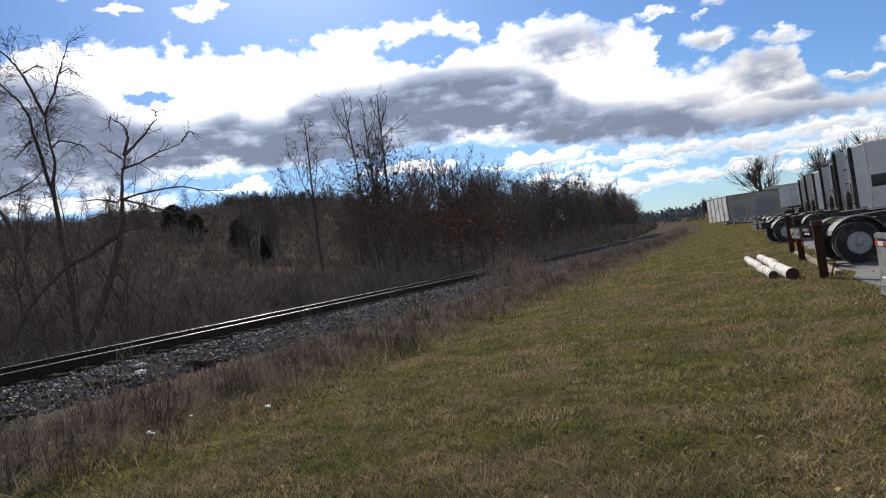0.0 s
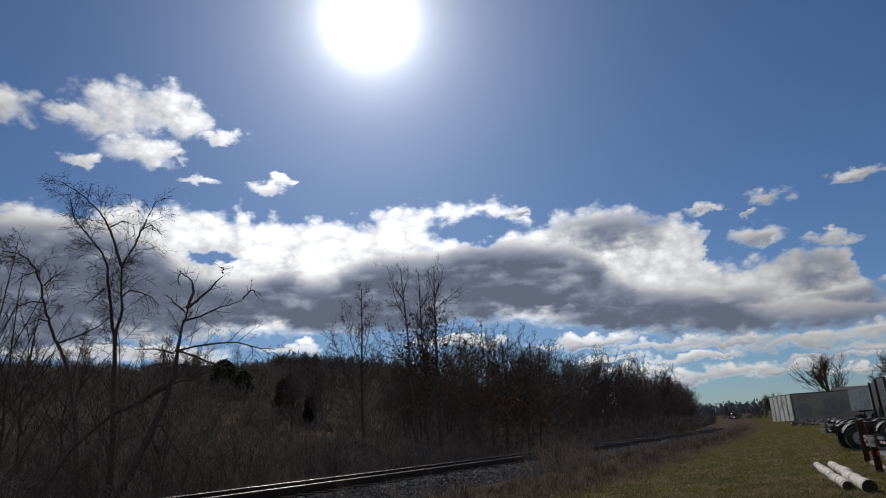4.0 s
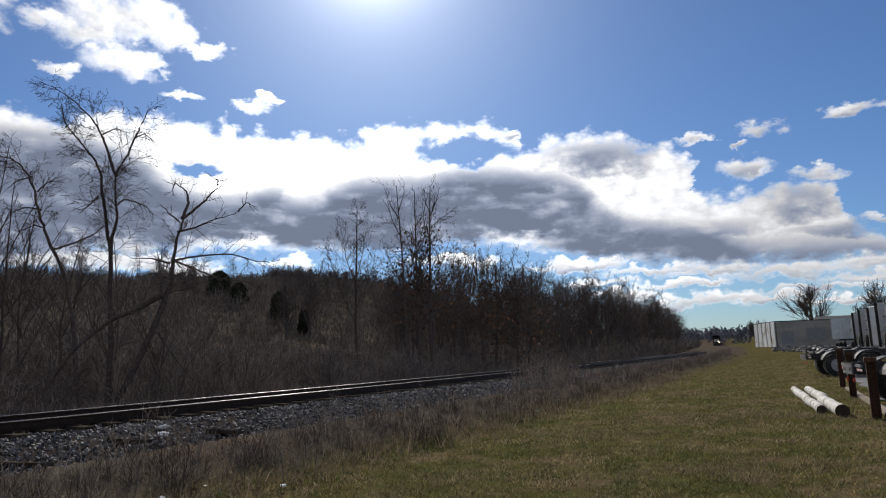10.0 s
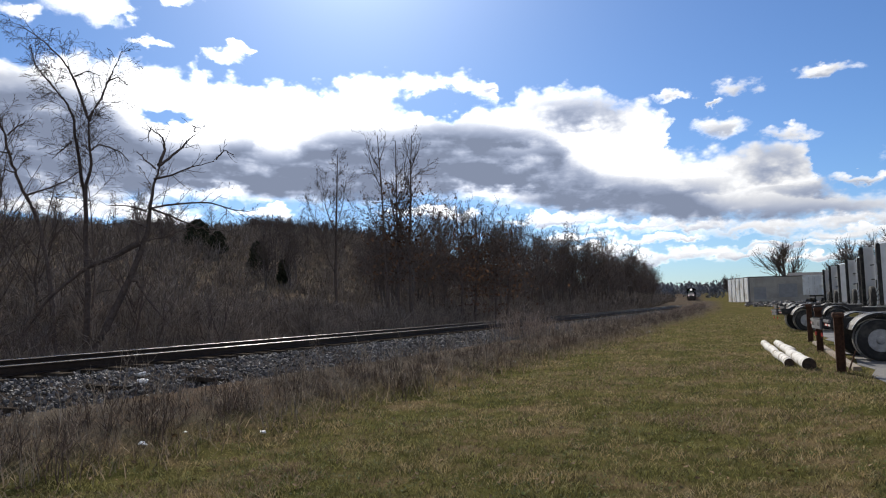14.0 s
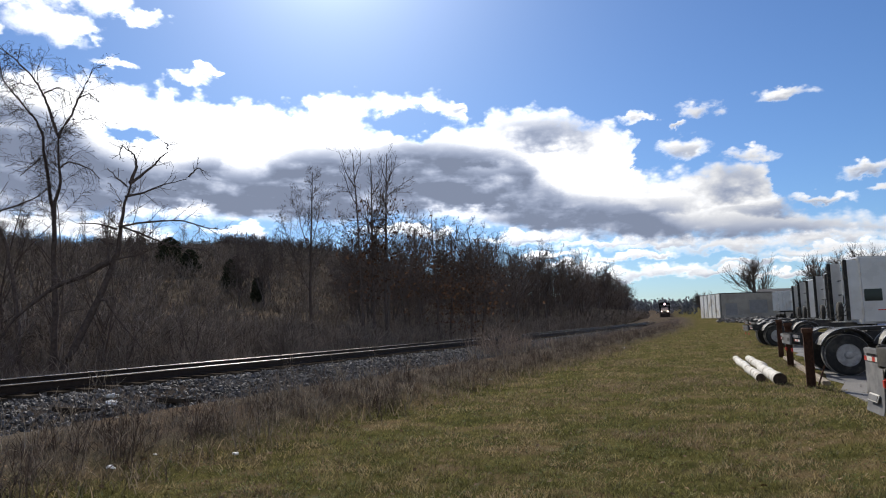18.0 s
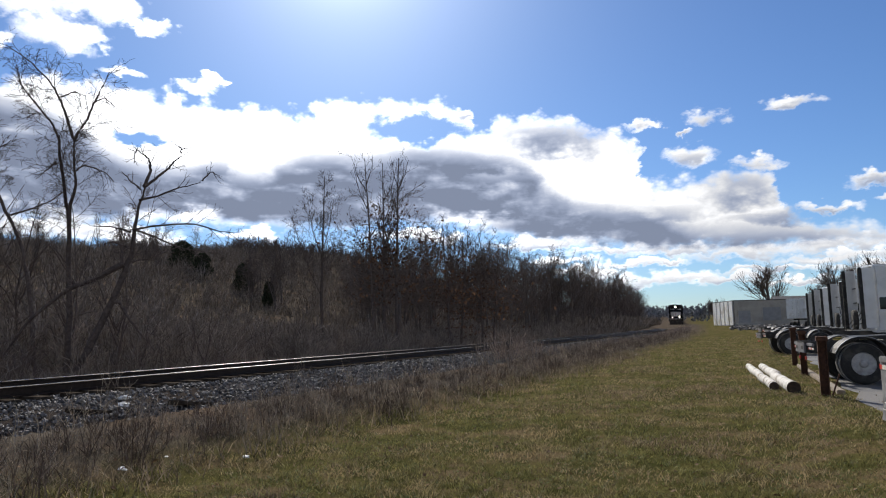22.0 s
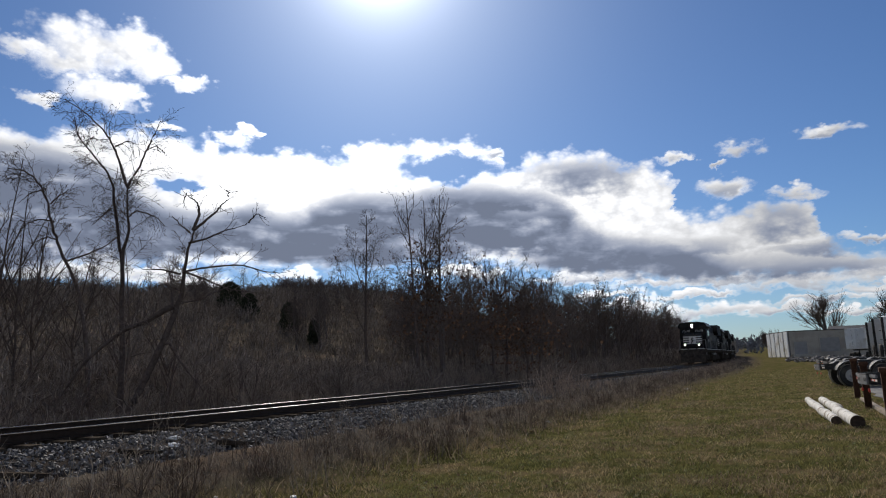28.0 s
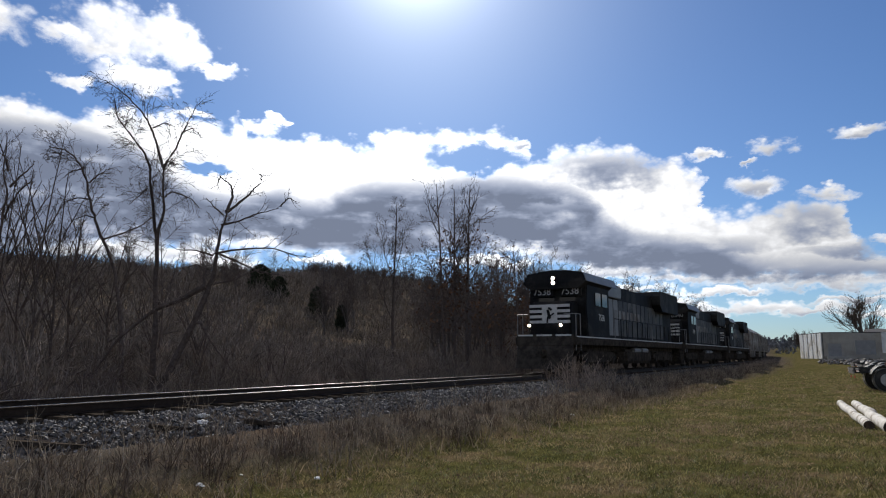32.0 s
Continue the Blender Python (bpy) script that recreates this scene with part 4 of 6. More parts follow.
def cedar(az, dist, height, width, seed):
    """A dark pointed cedar of many small sprays."""
    rng = np.random.default_rng(seed)
    x, y = -math.sin(radians(az)) * dist, math.cos(radians(az)) * dist
    root = empty("red_cedar", Matrix.Translation((x, y, float(ground_z(x, y)[0]))), "small dark evergreen cedar on the brushy slope", "tree", "cedars on the slope")
    bm = bmesh.new()
    rod(bm, (0, 0, -0.2), (0, 0, height * 0.9), 0.07, 6, 0.02)
    part("trunk", bm, M_DARK_BARK_SHADE, root)
    n = 2200
    z = rng.random(n) ** 0.8
    rad = width / 2 * np.clip(1.5 * (1 - z) ** 0.6, 0.03, 1) * np.clip(0.62 + 2.0 * z, 0, 1) * np.sqrt(rng.uniform(0.25, 1.0, n)) * (1 + 0.25 * np.sin(9 * z + rng.normal(0, 0.6, n)))
    a = rng.uniform(0, 6.283, n)
    q = np.stack([rad * np.cos(a), rad * np.sin(a), 0.1 + z * height * 0.95], 1)
    out = np.stack([np.cos(a), np.sin(a), rng.uniform(0.5, 1.6, n)], 1) * rng.uniform(0.12, 0.3, (n, 1))
    sd = rng.normal(0, 0.075, (n, 3))
    V = np.stack([q - sd, q + sd, q + out], 1).reshape(-1, 3)
    raw("crown", V, np.arange(3 * n).reshape(-1, 3), M_CEDAR, root)


for az, dist, h, w, sd in ((26.5, 111, 4.8, 4.2, 1), (25.0, 105, 3.4, 2.6, 2), (21.8, 95, 3.9, 2.5, 3), (19.8, 84, 2.9, 1.2, 4)):
    cedar(az, dist, h, w, 300 + sd)


# ---- brush beyond the track, joined ----
def bush_proto(seed, stems, height, spread, r=0.014, sub=4):
    rng = np.random.default_rng(seed)
    paths = []
    for i in range(stems):
        a = rng.uniform(0, 6.283)
        p0 = (0.35 * math.cos(a) * rng.random(), 0.35 * math.sin(a) * rng.random(), -0.1)
        d = (spread * math.cos(a) * rng.random(), spread * math.sin(a) * rng.random(), 1)
        P, R = stem(rng, p0, d, height * rng.uniform(0.6, 1.1), r, 3, 0.16, 0.02, 0.4)
        paths.append((P, R))
        for k in range(sub):
            f = rng.uniform(0.3, 0.95) * 3
            j = min(int(f), 2)
            q = P[j] + (P[j + 1] - P[j]) * (f - j)
            paths.append(stem(rng, q, side_way(rng, P[j + 1] - P[j], 45), height * rng.uniform(0.15, 0.4), r * 0.57, 2, 0.2, 0.0, 0.5))
    return tubes(paths, 3)


bushes = [bush_proto(400 + i, 22, 1.0, 0.75) for i in range(5)]
thickets = [bush_proto(420 + i, 16, 1.0, 0.6, 0.022, 2) for i in range(5)]
crest_trees = [bush_proto(470 + i, 9, 1.0, 0.22, 0.02, 4) for i in range(4)]


def scatter(name, protos_, places, mat, label, category, rng):
    """Copies of array meshes at (x, y, z, width, height), joined."""
    V, F, base = [], [], 0
    for x, y, z, w, h in places:
        v, f = protos_[int(rng.integers(len(protos_)))]
        a = rng.uniform(0, 6.283)
        c, s = math.cos(a) * w, math.sin(a) * w
        V.append(np.stack([v[:, 0] * c - v[:, 1] * s + x, v[:, 0] * s + v[:, 1] * c + y, v[:, 2] * h + z], 1))
        F.append(f + base)
        base += len(v)
    return tagged(raw(name, np.concatenate(V), np.concatenate(F), mat), label, category, kind="stuff")


rng = np.random.default_rng(410)
near_places, far_places, crest_places = [], [], []
for i in range(1900):
    if i < 1150:
        s_, d_ = rng.uniform(-32, 32), -4.6 - 22 * rng.random() ** 1.3
    else:
        s_, d_ = 25 + 75 * rng.random(), -rng.uniform(5.0, 14)
    x, y, _ = on_track(s_, d_)
    az = -math.degrees(math.atan2(x, y))
    if az > 64:
        continue
    h = rng.uniform(1.1, 2.2) if d_ < -6.5 else rng.uniform(0.5, 1.2)
    if az > 26 and d_ < -8:
        h *= rng.uniform(0.85, 1.2)
    near_places.append((float(x), float(y), float(ground_z(x, y)[0]), h * rng.uniform(0.6, 0.95), h))
for i in range(2600):
    if i < 700:
        s_, d_ = 95 + 110 * rng.random(), -rng.uniform(5.2, 22)
    else:
        s_, d_ = rng.uniform(-30, 190), -rng.uniform(14, 100)
    x, y, _ = on_track(s_, d_)
    az = -math.degrees(math.atan2(x, y))
    if az > 62:
        continue
    h = rng.uniform(1.0, 2.2) * (1.4 if az < 12 or d_ < -60 or az > 27 else 1.0)
    far_places.append((float(x), float(y), float(ground_z(x, y)[0]), h * rng.uniform(0.7, 1.1), h))
scatter("brush", bushes, near_places, M_BRUSH, "dense leafless brown brush along the far side of the track", "brush", rng)
# more of the same brush, coloured dark for the shade deep inside it
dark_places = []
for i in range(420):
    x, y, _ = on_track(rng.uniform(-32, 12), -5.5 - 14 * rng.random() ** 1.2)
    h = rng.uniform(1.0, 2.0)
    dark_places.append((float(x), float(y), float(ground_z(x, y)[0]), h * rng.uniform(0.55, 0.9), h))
scatter("dark_thicket", bushes, dark_places, M_DARK_BARK_SHADE, "tangled thicket of bare stems under the trees, coloured dark for its shade", "brush", rng)
scatter("hillside_brush", thickets, far_places, M_BRUSH, "low bare brown thickets scattered up the wild slope", "brush", rng)
for i in range(640):
    x, y, _ = on_track(rng.uniform(-40, 215), -rng.uniform(98, 116))
    az = -math.degrees(math.atan2(x, y))
    if az > 64 or az < 10:
        continue
    h = rng.uniform(1.6, 3.4) * (1.0 + 0.75 * float(ease(np.array(24.5 - az), 0, 4))) * (0.7 + 0.6 * float(patchy(x, y, 14.0, 3.0)))
    crest_places.append((float(x), float(y), float(ground_z(x, y)[0]) - 0.2, h * 1.1, h))
scatter("crest_woods", crest_trees, crest_places, M_TWIG, "bare grey woods along the top of the slope", "woods", rng)

# dry grass on the slope
x, y, _ = on_track(rng.uniform(-32, 190, 70000), -4.6 - 105 * rng.random(70000) ** 1.3)
straw = blades("dry_grass", x, y, ground_z(x, y), rng.uniform(0.35, 0.9, len(x)), 0.03 + 0.0006 * np.hypot(x, y), rng.uniform(0.1, 0.7, len(x)), M_WILD, rng)
tagged(straw, "tall dry brown grass on the wild slope", "dry grass", kind="stuff")

# ---- weeds at the foot of the ballast ----
weeds = [bush_proto(430 + i, 6, 1.0, 0.32, 0.016, 3) for i in range(6)]
stalks = [bush_proto(450 + i, 3, 1.0, 0.2, 0.009, 6) for i in range(5)]
rng = np.random.default_rng(455)
pale_places, dark_places = [], []
for i in range(4600):
    s_ = -13 + 125 * rng.random() ** 1.7
    d_ = rng.normal(4.85, 0.6) if s_ < 30 else rng.normal(4.1, 0.6)
    if d_ < 2.3 or d_ > 6.1:
        continue
    x, y, _ = on_track(s_, d_)
    clump = float(waves(x, y, 2.3, 0.7))
    if clump < -0.1 and rng.random() < 0.75:
        continue
    h = rng.uniform(0.16, 0.5) * (1.15 + 0.5 * clump) * (1.1 if s_ > 30 else 1.0)
    dark_places.append((float(x), float(y), float(np.interp(d_, [2.3, 3.5, 4.9], [0.42, 0.22, 0.02])), h * 0.8, h))
for i in range(520):
    s_ = -13 + 110 * rng.random() ** 1.6
    d_ = rng.normal(4.2, 0.9)
    if d_ < 2.0 or d_ > 6.1:
        continue
    x, y, _ = on_track(s_, d_)
    h = rng.uniform(0.35, 0.85)
    pale_places.append((float(x), float(y), float(np.interp(d_, [2.0, 3.5, 4.9], [0.46, 0.22, 0.02])), h * 0.7, h))
scatter("dark_weeds", weeds, dark_places[::2], M_DARKWEED, "dead dark-brown weeds crowding the foot of the ballast", "weeds", rng)
scatter("weeds", weeds, dark_places[1::2], M_WEED, "dry brown weed stalks along the ballast edge", "weeds", rng)
scatter("tall_weed_stalks", stalks, pale_places, M_WEED, "single tall dry stalks standing above the weeds", "weeds", rng)
n = 34000
s_ = -15 + 135 * rng.random(n) ** 1.5
d_ = np.where(s_ < 35, 5.3, 4.3) + rng.normal(0, 0.5, n) + 0.25 * waves(s_, 0 * s_, 3.1)
ok = d_ > 3.2
s_, d_ = s_[ok], d_[ok]
x, y, _ = on_track(s_, d_)
z = np.interp(d_, [3.2, 3.5, 4.3, 4.9], [0.27, 0.22, 0.08, 0.0])
edge_grass = blades("dead_grass_verge", x, y, z, rng.uniform(0.06, 0.24, len(x)), 0.006 + 0.0008 * np.hypot(x, y), rng.uniform(0.3, 1.5, len(x)), M_DEADGRASS, rng)
tagged(edge_grass, "matted brown dead grass between lawn and ballast", "dry grass", kind="stuff")
s_ = -14 + 130 * rng.random(6000) ** 1.5
d_ = np.where(s_ < 35, 5.5, 4.3) + rng.normal(0, 0.45, len(s_))
x, y, _ = on_track(s_, d_)
edge_grass = blades("straw_tufts", x, y, 0.02 + 0 * x, rng.uniform(0.08, 0.3, len(x)), 0.005 + 0.0008 * np.hypot(x, y), rng.uniform(0.2, 1.0, len(x)), M_STRAW, rng)
tagged(edge_grass, "pale straw tufts between lawn and ballast", "dry grass", kind="stuff")
# leaves caught in the weeds
x, y, _ = on_track(rng.uniform(-13, 40, 2600), rng.normal(4.6, 0.7, 2600))
n = len(x)
a = rng.uniform(0, 6.28, n)
k = (0.012 + 0.04 * rng.random(n) ** 3)[:, None]
e1, e2 = np.stack([np.cos(a), np.sin(a), rng.uniform(-0.6, 0.8, n)], 1) * k, np.stack([-np.sin(a), np.cos(a), rng.uniform(-0.6, 0.8, n)], 1) * k * 0.6
c = np.stack([x, y, 0.08 + 0.12 * rng.random(n)], 1)
V = np.stack([c - e1, c - e2 * 0.9, c + e1, c + e2], 1).reshape(-1, 3)
tagged(raw("caught_leaves", V, (np.array([(0, 1, 2), (0, 2, 3)])[None] + 4 * np.arange(n)[:, None, None]).reshape(-1, 3), M_FALLEN), "curled dead leaves caught among the weeds", "leaves", kind="stuff")
# thicker clumps of pale brush on the near side of the track
places = []
for c_s, c_d, n_, sp_, hh in ((23.8, 2.8, 6, 0.5, 1.3), (25.9, 2.9, 7, 0.8, 1.15), (30, 3.2, 6, 2.0, 0.6), (38, 3.5, 9, 4, 0.55), (48, 3.6, 12, 6, 0.55), (62, 3.6, 18, 7, 0.65), (80, 3.4, 30, 8, 0.75), (100, 3.4, 36, 10, 0.9)):
    for i in range(n_):
        x, y, _ = on_track(c_s + rng.normal(0, sp_), c_d + rng.normal(0, 0.4))
        h = hh * rng.uniform(0.7, 1.25)
        places.append((float(x), float(y), 0.25, h * 0.8, h))
scatter("trackside_brush", [bush_proto(480 + i, 14, 1.0, 0.7, 0.009) for i in range(3)], places, M_PALEBRUSH, "pale bushy weed clumps beside the rails", "brush", rng)


# ---- distant woods ----
rng = np.random.default_rng(440)
V, F, base = [], [], 0
for i in range(1500):
    az, dist = rng.uniform(-45, 62), rng.uniform(330, 640)
    x, y = -math.sin(radians(az)) * dist, math.cos(radians(az)) * dist
    h, w = rng.uniform(5, 9), rng.uniform(2.6, 5.5)
    z = float(ground_z(x, y)[0]) - 0.5
    n = 60
    pointed = rng.random() < 0.45
    f = rng.random(n)
    rad = w * ((1 - f) * 0.7 if pointed else np.sqrt(np.clip(1 - (2 * f - 1) ** 2, 0, 1)) * 0.8 + 0.05)
    a = rng.uniform(0, 6.283, n)
    q = np.stack([x + rad * np.cos(a), y + rad * np.sin(a), z + h * (0.1 + 0.85 * f)], 1)
    e = rng.normal(0, 0.45, (n, 3))
    g = rng.normal(0, 0.5, (n, 3))
    g[:, 2] = abs(g[:, 2]) + 0.7
    V.append(np.stack([q - e, q + e, q + g], 1).reshape(-1, 3))
    F.append(np.arange(3 * n).reshape(-1, 3) + base)
    base += 3 * n
# pale blue-grey puts the haze of distance into the trees' own colour
M_FARWOOD = material("hazed_far_woodland", (0.13, 0.14, 0.16), (0.2, 0.205, 0.22), 0.05, rough=0.95, bump=0, islands=0.3)
tagged(raw("distant_woods", np.concatenate(V), np.concatenate(F), M_FARWOOD), "distant dark belt of bare and evergreen woods, haze painted into its blue-grey", "woods", kind="stuff")

# ---- parked road tractors ----
LINE = Vector((6.6, 15.1, 0))                       # the nearest post
ALONG, AWAY = Vector((0.3256, 0.9455, 0)), Vector((0.9455, -0.3256, 0))


def at_line(w, v=0.0, z=0.0):
    """A pose along the parking edge, w metres past the nearest post and v metres in; its y axis points into the yard."""
    p = LINE + ALONG * w + AWAY * v
    return pose(p.x, p.y, z, 0, 0, -109)


def wheel(root, x, y, z, r=0.51, w=0.56, outer=1):
    """A pair of tyres with a dished wheel facing outward."""
    bm = bmesh.new()
    for k in (-1, 1):
        c = k * w / 4
        h = w / 4 - 0.012
        vs = lathe(bm, [(c - h, r * 0.62), (c - h, r * 0.86), (c - h * 0.8, r * 0.97), (c - h * 0.5, r), (c + h * 0.5, r), (c + h * 0.8, r * 0.97), (c + h, r * 0.86), (c + h, r * 0.62)], 32)
    tyre = part("tyre", bm, M_RUBBER, root)
    bm = bmesh.new()
    for k in (-1, 1):
        for j in (-0.3, -0.1, 0.1, 0.3):
            c = k * w / 4 + j * w * 0.36
            lathe(bm, [(c - 0.016, r * 0.96), (c - 0.014, r + 0.006), (c + 0.014, r + 0.006), (c + 0.016, r * 0.96)], 32)
    part("tread", bm, M_TREAD, tyre, "dusty worn tread")
    bm = bmesh.new()
    o = outer
    lathe(bm, [(o * (w / 2 - 0.01), r * 0.64), (o * (w / 2 + 0.005), r * 0.63), (o * (w / 2 - 0.03), r * 0.58), (o * (w / 2 - 0.12), r * 0.5), (o * (w / 2 - 0.13), r * 0.28), (o * (w / 2 - 0.04), r * 0.26), (o * (w / 2 + 0.02), r * 0.2), (o * (w / 2 + 0.03), r * 0.1)], 28)
    for i in range(10):
        a = 2 * math.pi * i / 10
        rod(bm, (o * (w / 2 - 0.14), r * 0.4 * math.cos(a), r * 0.4 * math.sin(a)), (o * (w / 2 - 0.095), r * 0.4 * math.cos(a), r * 0.4 * math.sin(a)), 0.017, 6)
    bmesh.ops.scale(bm, vec=(1.0, 0.86, 0.86), verts=bm.verts[:])
    rim = part("rim", bm, M_RIM, tyre, "dull aluminium wheel")
    bm = bmesh.new()
    for i in range(10):
        a = 2 * math.pi * (i + 0.5) / 10
        rod(bm, (o * (w / 2 - 0.16), r * 0.4 * math.cos(a), r * 0.4 * math.sin(a)), (o * (w / 2 - 0.112), r * 0.4 * math.cos(a), r * 0.4 * math.sin(a)), 0.034, 8)
    part("hand_holes", bm, M_BLACK, rim)
    bm = bmesh.new()
    lathe(bm, [(o * (w / 2 - 0.02), r * 0.56), (o * (w / 2 - 0.012), r * 0.66), (o * (w / 2 - 0.03), r * 0.66)], 28)
    part("bead", bm, M_RUBBER, tyre)
    tyre.matrix_local = Matrix.Translation((x, y, z))
    return tyre


def tractor(m, label, flaps=True, fenders=False, roof=4.15, tape=True, low=0.0, ax=0.96, foot=0.0, side=0.9, cross=True, ahead=1.05, curl=1.0):
    """A road tractor seen from behind: y forward from the end of its frame, x to its right."""
    root = empty("road_tractor", m, label, "truck", "tractors parked in a row")
    bm = bmesh.new()
    for x in (-0.43, 0.43):
        box(bm, x, 4.5, 0.92, 0.09, 9.4, 0.27, 0.012)
    for y in (0.0, 1.6, 3.2, 5.0, 7.6):
        box(bm, 0, y - 0.16 if y == 0 else y, 0.92, 0.8, 0.1, 0.22, 0.01)
    part("chassis", bm, M_BLACK, root)
    bm = bmesh.new()
    box(bm, 0, 1.55, 1.12, 0.92, 0.75, 0.07, 0.02)
    prism(bm, [(0.9, 1.16), (1.9, 1.2), (1.95, 1.13), (0.9, 1.08)], -0.48, -0.1)
    prism(bm, [(0.9, 1.16), (1.9, 1.2), (1.95, 1.13), (0.9, 1.08)], 0.1, 0.48)
    part("fifth_wheel", bm, M_BLACK, root, "greasy black coupling plate")
    for y in (ax, ax + 1.32):
        for x, o in ((-side, -1), (side, 1)):
            wheel(root, x, y, 0.51, outer=o)
        bm = bmesh.new()
        rod(bm, (-1.0, y, 0.52), (1.0, y, 0.52), 0.09, 10)
        box(bm, 0, y, 0.55, 0.34, 0.4, 0.36, 0.08)
        part("axle", bm, M_BLACK, root)
        if fenders:
            for x in (-0.9, 0.9):
                bm = bmesh.new()
                pts = [(0.66 * math.cos(a), 0.66 * math.sin(a)) for a in np.linspace(0.5, 2.75, 12)]
                inn = [(0.635 * math.cos(a), 0.635 * math.sin(a)) for a in np.linspace(2.75, 0.5, 12)]
                prism(bm, [(y + p, 0.52 + q) for p, q in pts + inn], x - 0.31, x + 0.31)
                fd = part("fender", bm, M_BLACK, root)
                bm = bmesh.new()
                for e in (-0.29, 0.27):
                    pts = [(0.67 * math.cos(a), 0.67 * math.sin(a)) for a in np.linspace(0.6, 2.7, 12)]
                    inn = [(0.655 * math.cos(a), 0.655 * math.sin(a)) for a in np.linspace(2.7, 0.6, 12)]
                    prism(bm, [(y + p, 0.52 + q) for p, q in pts + inn], x + e, x + e + 0.03)
                part("trim", bm, M_TRUCK_GREY, fd, "pale edge of the fender")
    for x in (-0.9, 0.9):
        bm = bmesh.new()
        box(bm, x * 0.86, -0.12, 0.98 - low, 0.78, 0.05, 0.08, 0.012)
        br = part("flap_bracket", bm, M_FLAP, root)
        if flaps:
            bm = bmesh.new()
            ln = [(0.0, 0.95 - low)] + [(p, q - foot) for p, q in ((0.0, 0.6), (-0.006 * curl, 0.5), (-0.02 * curl, 0.41), (-0.045 * curl, 0.33), (-0.08 * curl, 0.265), (-0.13 * curl, 0.215))]
            back = [(p + 0.012, q + 0.004) for p, q in reversed(ln)]
            prism(bm, [(p - 0.12, q) for p, q in ln + back], x - 0.32, x + 0.32)
            fl = part("mud_flap", bm, M_FLAP, root, "scuffed grey mud flap curling out at the foot")
            bm = bmesh.new()
            box(bm, x, -0.147 - 0.012 * curl, 0.4 - foot, 0.36, 0.012, 0.1, 0.005, Matrix.Rotation(radians(-18), 4, "X"))
            part("badge", bm, M_SILVER, fl, "pale outline of a maker's plate")
            bm = bmesh.new()
            box(bm, x, -0.153 - 0.012 * curl, 0.4 - foot, 0.32, 0.012, 0.07, 0.004, Matrix.Rotation(radians(-18), 4, "X"))
            part("badge_field", bm, M_FLAP, fl)
        for i in range(6 if tape else 0):
            bm = bmesh.new()
            box(bm, x - 0.26 + i * 0.104, -0.127, 0.885 - low, 0.1, 0.006, 0.055)
            part("reflective_tape", bm, M_RED if i % 3 == 0 else M_SILVER, br)
    bm = bmesh.new()
    box(bm, 0, -0.2 if cross else 0.0, 0.88 - low, 1.1 if cross else 0.8, 0.05, 0.24, 0.012)
    cm = part("rear_crossmember", bm, M_FLAP if cross else M_BLACK, root)
    for x in (-0.42, -0.26, 0.26, 0.42) if cross else ():
        bm = bmesh.new()
        box(bm, x, -0.224, 0.89 - low, 0.11, 0.012, 0.09, 0.004)
        part("slot", bm, M_BLACK, cm)
    for x in (-0.12, 0.12):
        bm = bmesh.new()
        box(bm, x * 3.2, -0.16, 0.62 - low / 2, 0.1, 0.04, 0.12, 0.02)
        part("tail_lamp", bm, M_RED, root)
    # sleeper cab, on a longer frame
    held = [o for o in root.children]
    bm = bmesh.new()
    prof = [(3.62, 0.98), (3.62, roof - 0.05), (3.7, roof), (4.9, roof - 0.02), (5.6, roof - 0.28), (6.15, roof - 0.75), (6.45, roof - 1.3), (6.62, 2.35), (6.75, 2.05), (6.75, 0.98)]
    vs = prism(bm, prof, -1.2, 1.2)
    bmesh.ops.bevel(bm, geom=[e for e in bm.edges if abs(e.verts[0].co.x) == abs(e.verts[1].co.x) and e.verts[0].co.x == e.verts[1].co.x], offset=0.1, segments=3, affect="EDGES")
    cab = part("sleeper_cab", bm, M_TRUCK_WHITE, root, "white high-roof sleeper cab")
    bm = bmesh.new()
    box(bm, 0, 3.606, 2.05, 2.1, 0.02, 2.1, 0.005)
    part("back_panel", bm, M_TRUCK_WHITE, cab, "white ribbed back wall")
    # flat black sheet stands for the shade inside the roof fairing
    bm = bmesh.new()
    box(bm, 0, 3.608, (3.12 + roof - 0.1) / 2, 1.9, 0.02, roof - 0.1 - 3.12, 0.005)
    part("fairing_hollow", bm, M_BLACK, cab, "black sheet for the shade in the roof fairing's open back")
    bm = bmesh.new()
    for z in (1.35, 2.0, 2.65):
        box(bm, 0, 3.59, z, 1.9, 0.03, 0.05, 0.008)
    for x in (-0.45, 0.45):
        rod(bm, (x, 3.52, 1.3), (x, 3.52, 2.9), 0.022, 8)
        for z in (1.3, 2.1, 2.9):
            rod(bm, (x, 3.52, z), (x, 3.6, z), 0.018, 6)
    part("grab_rails", bm, M_CHROME, cab, "bright grab rails and seams")
    for x in (-0.7, -0.25, 0.25, 0.7):
        bm = bmesh.new()
        box(bm, x, 3.588, 2.05, 0.05, 0.03, 2.0, 0.008)
        part("rib", bm, M_TRUCK_WHITE, cab)
    for x in (-1.19, 1.19):
        bm = bmesh.new()
        box(bm, x, 3.33, (1.2 + roof - 0.16) / 2, 0.035, 0.52, roof - 0.16 - 1.2, 0.012)
        ex = part("side_extender", bm, M_TRUCK_WHITE, cab)
        bm = bmesh.new()
        box(bm, x, 3.05, (1.15 + roof - 0.14) / 2, 0.11, 0.17, roof - 0.14 - 1.15, 0.03)
        part("rubber_edge", bm, M_RUBBER, ex, "black rubber edge of the fairing")
        for z in (1.5, 2.4, 3.1):
            bm = bmesh.new()
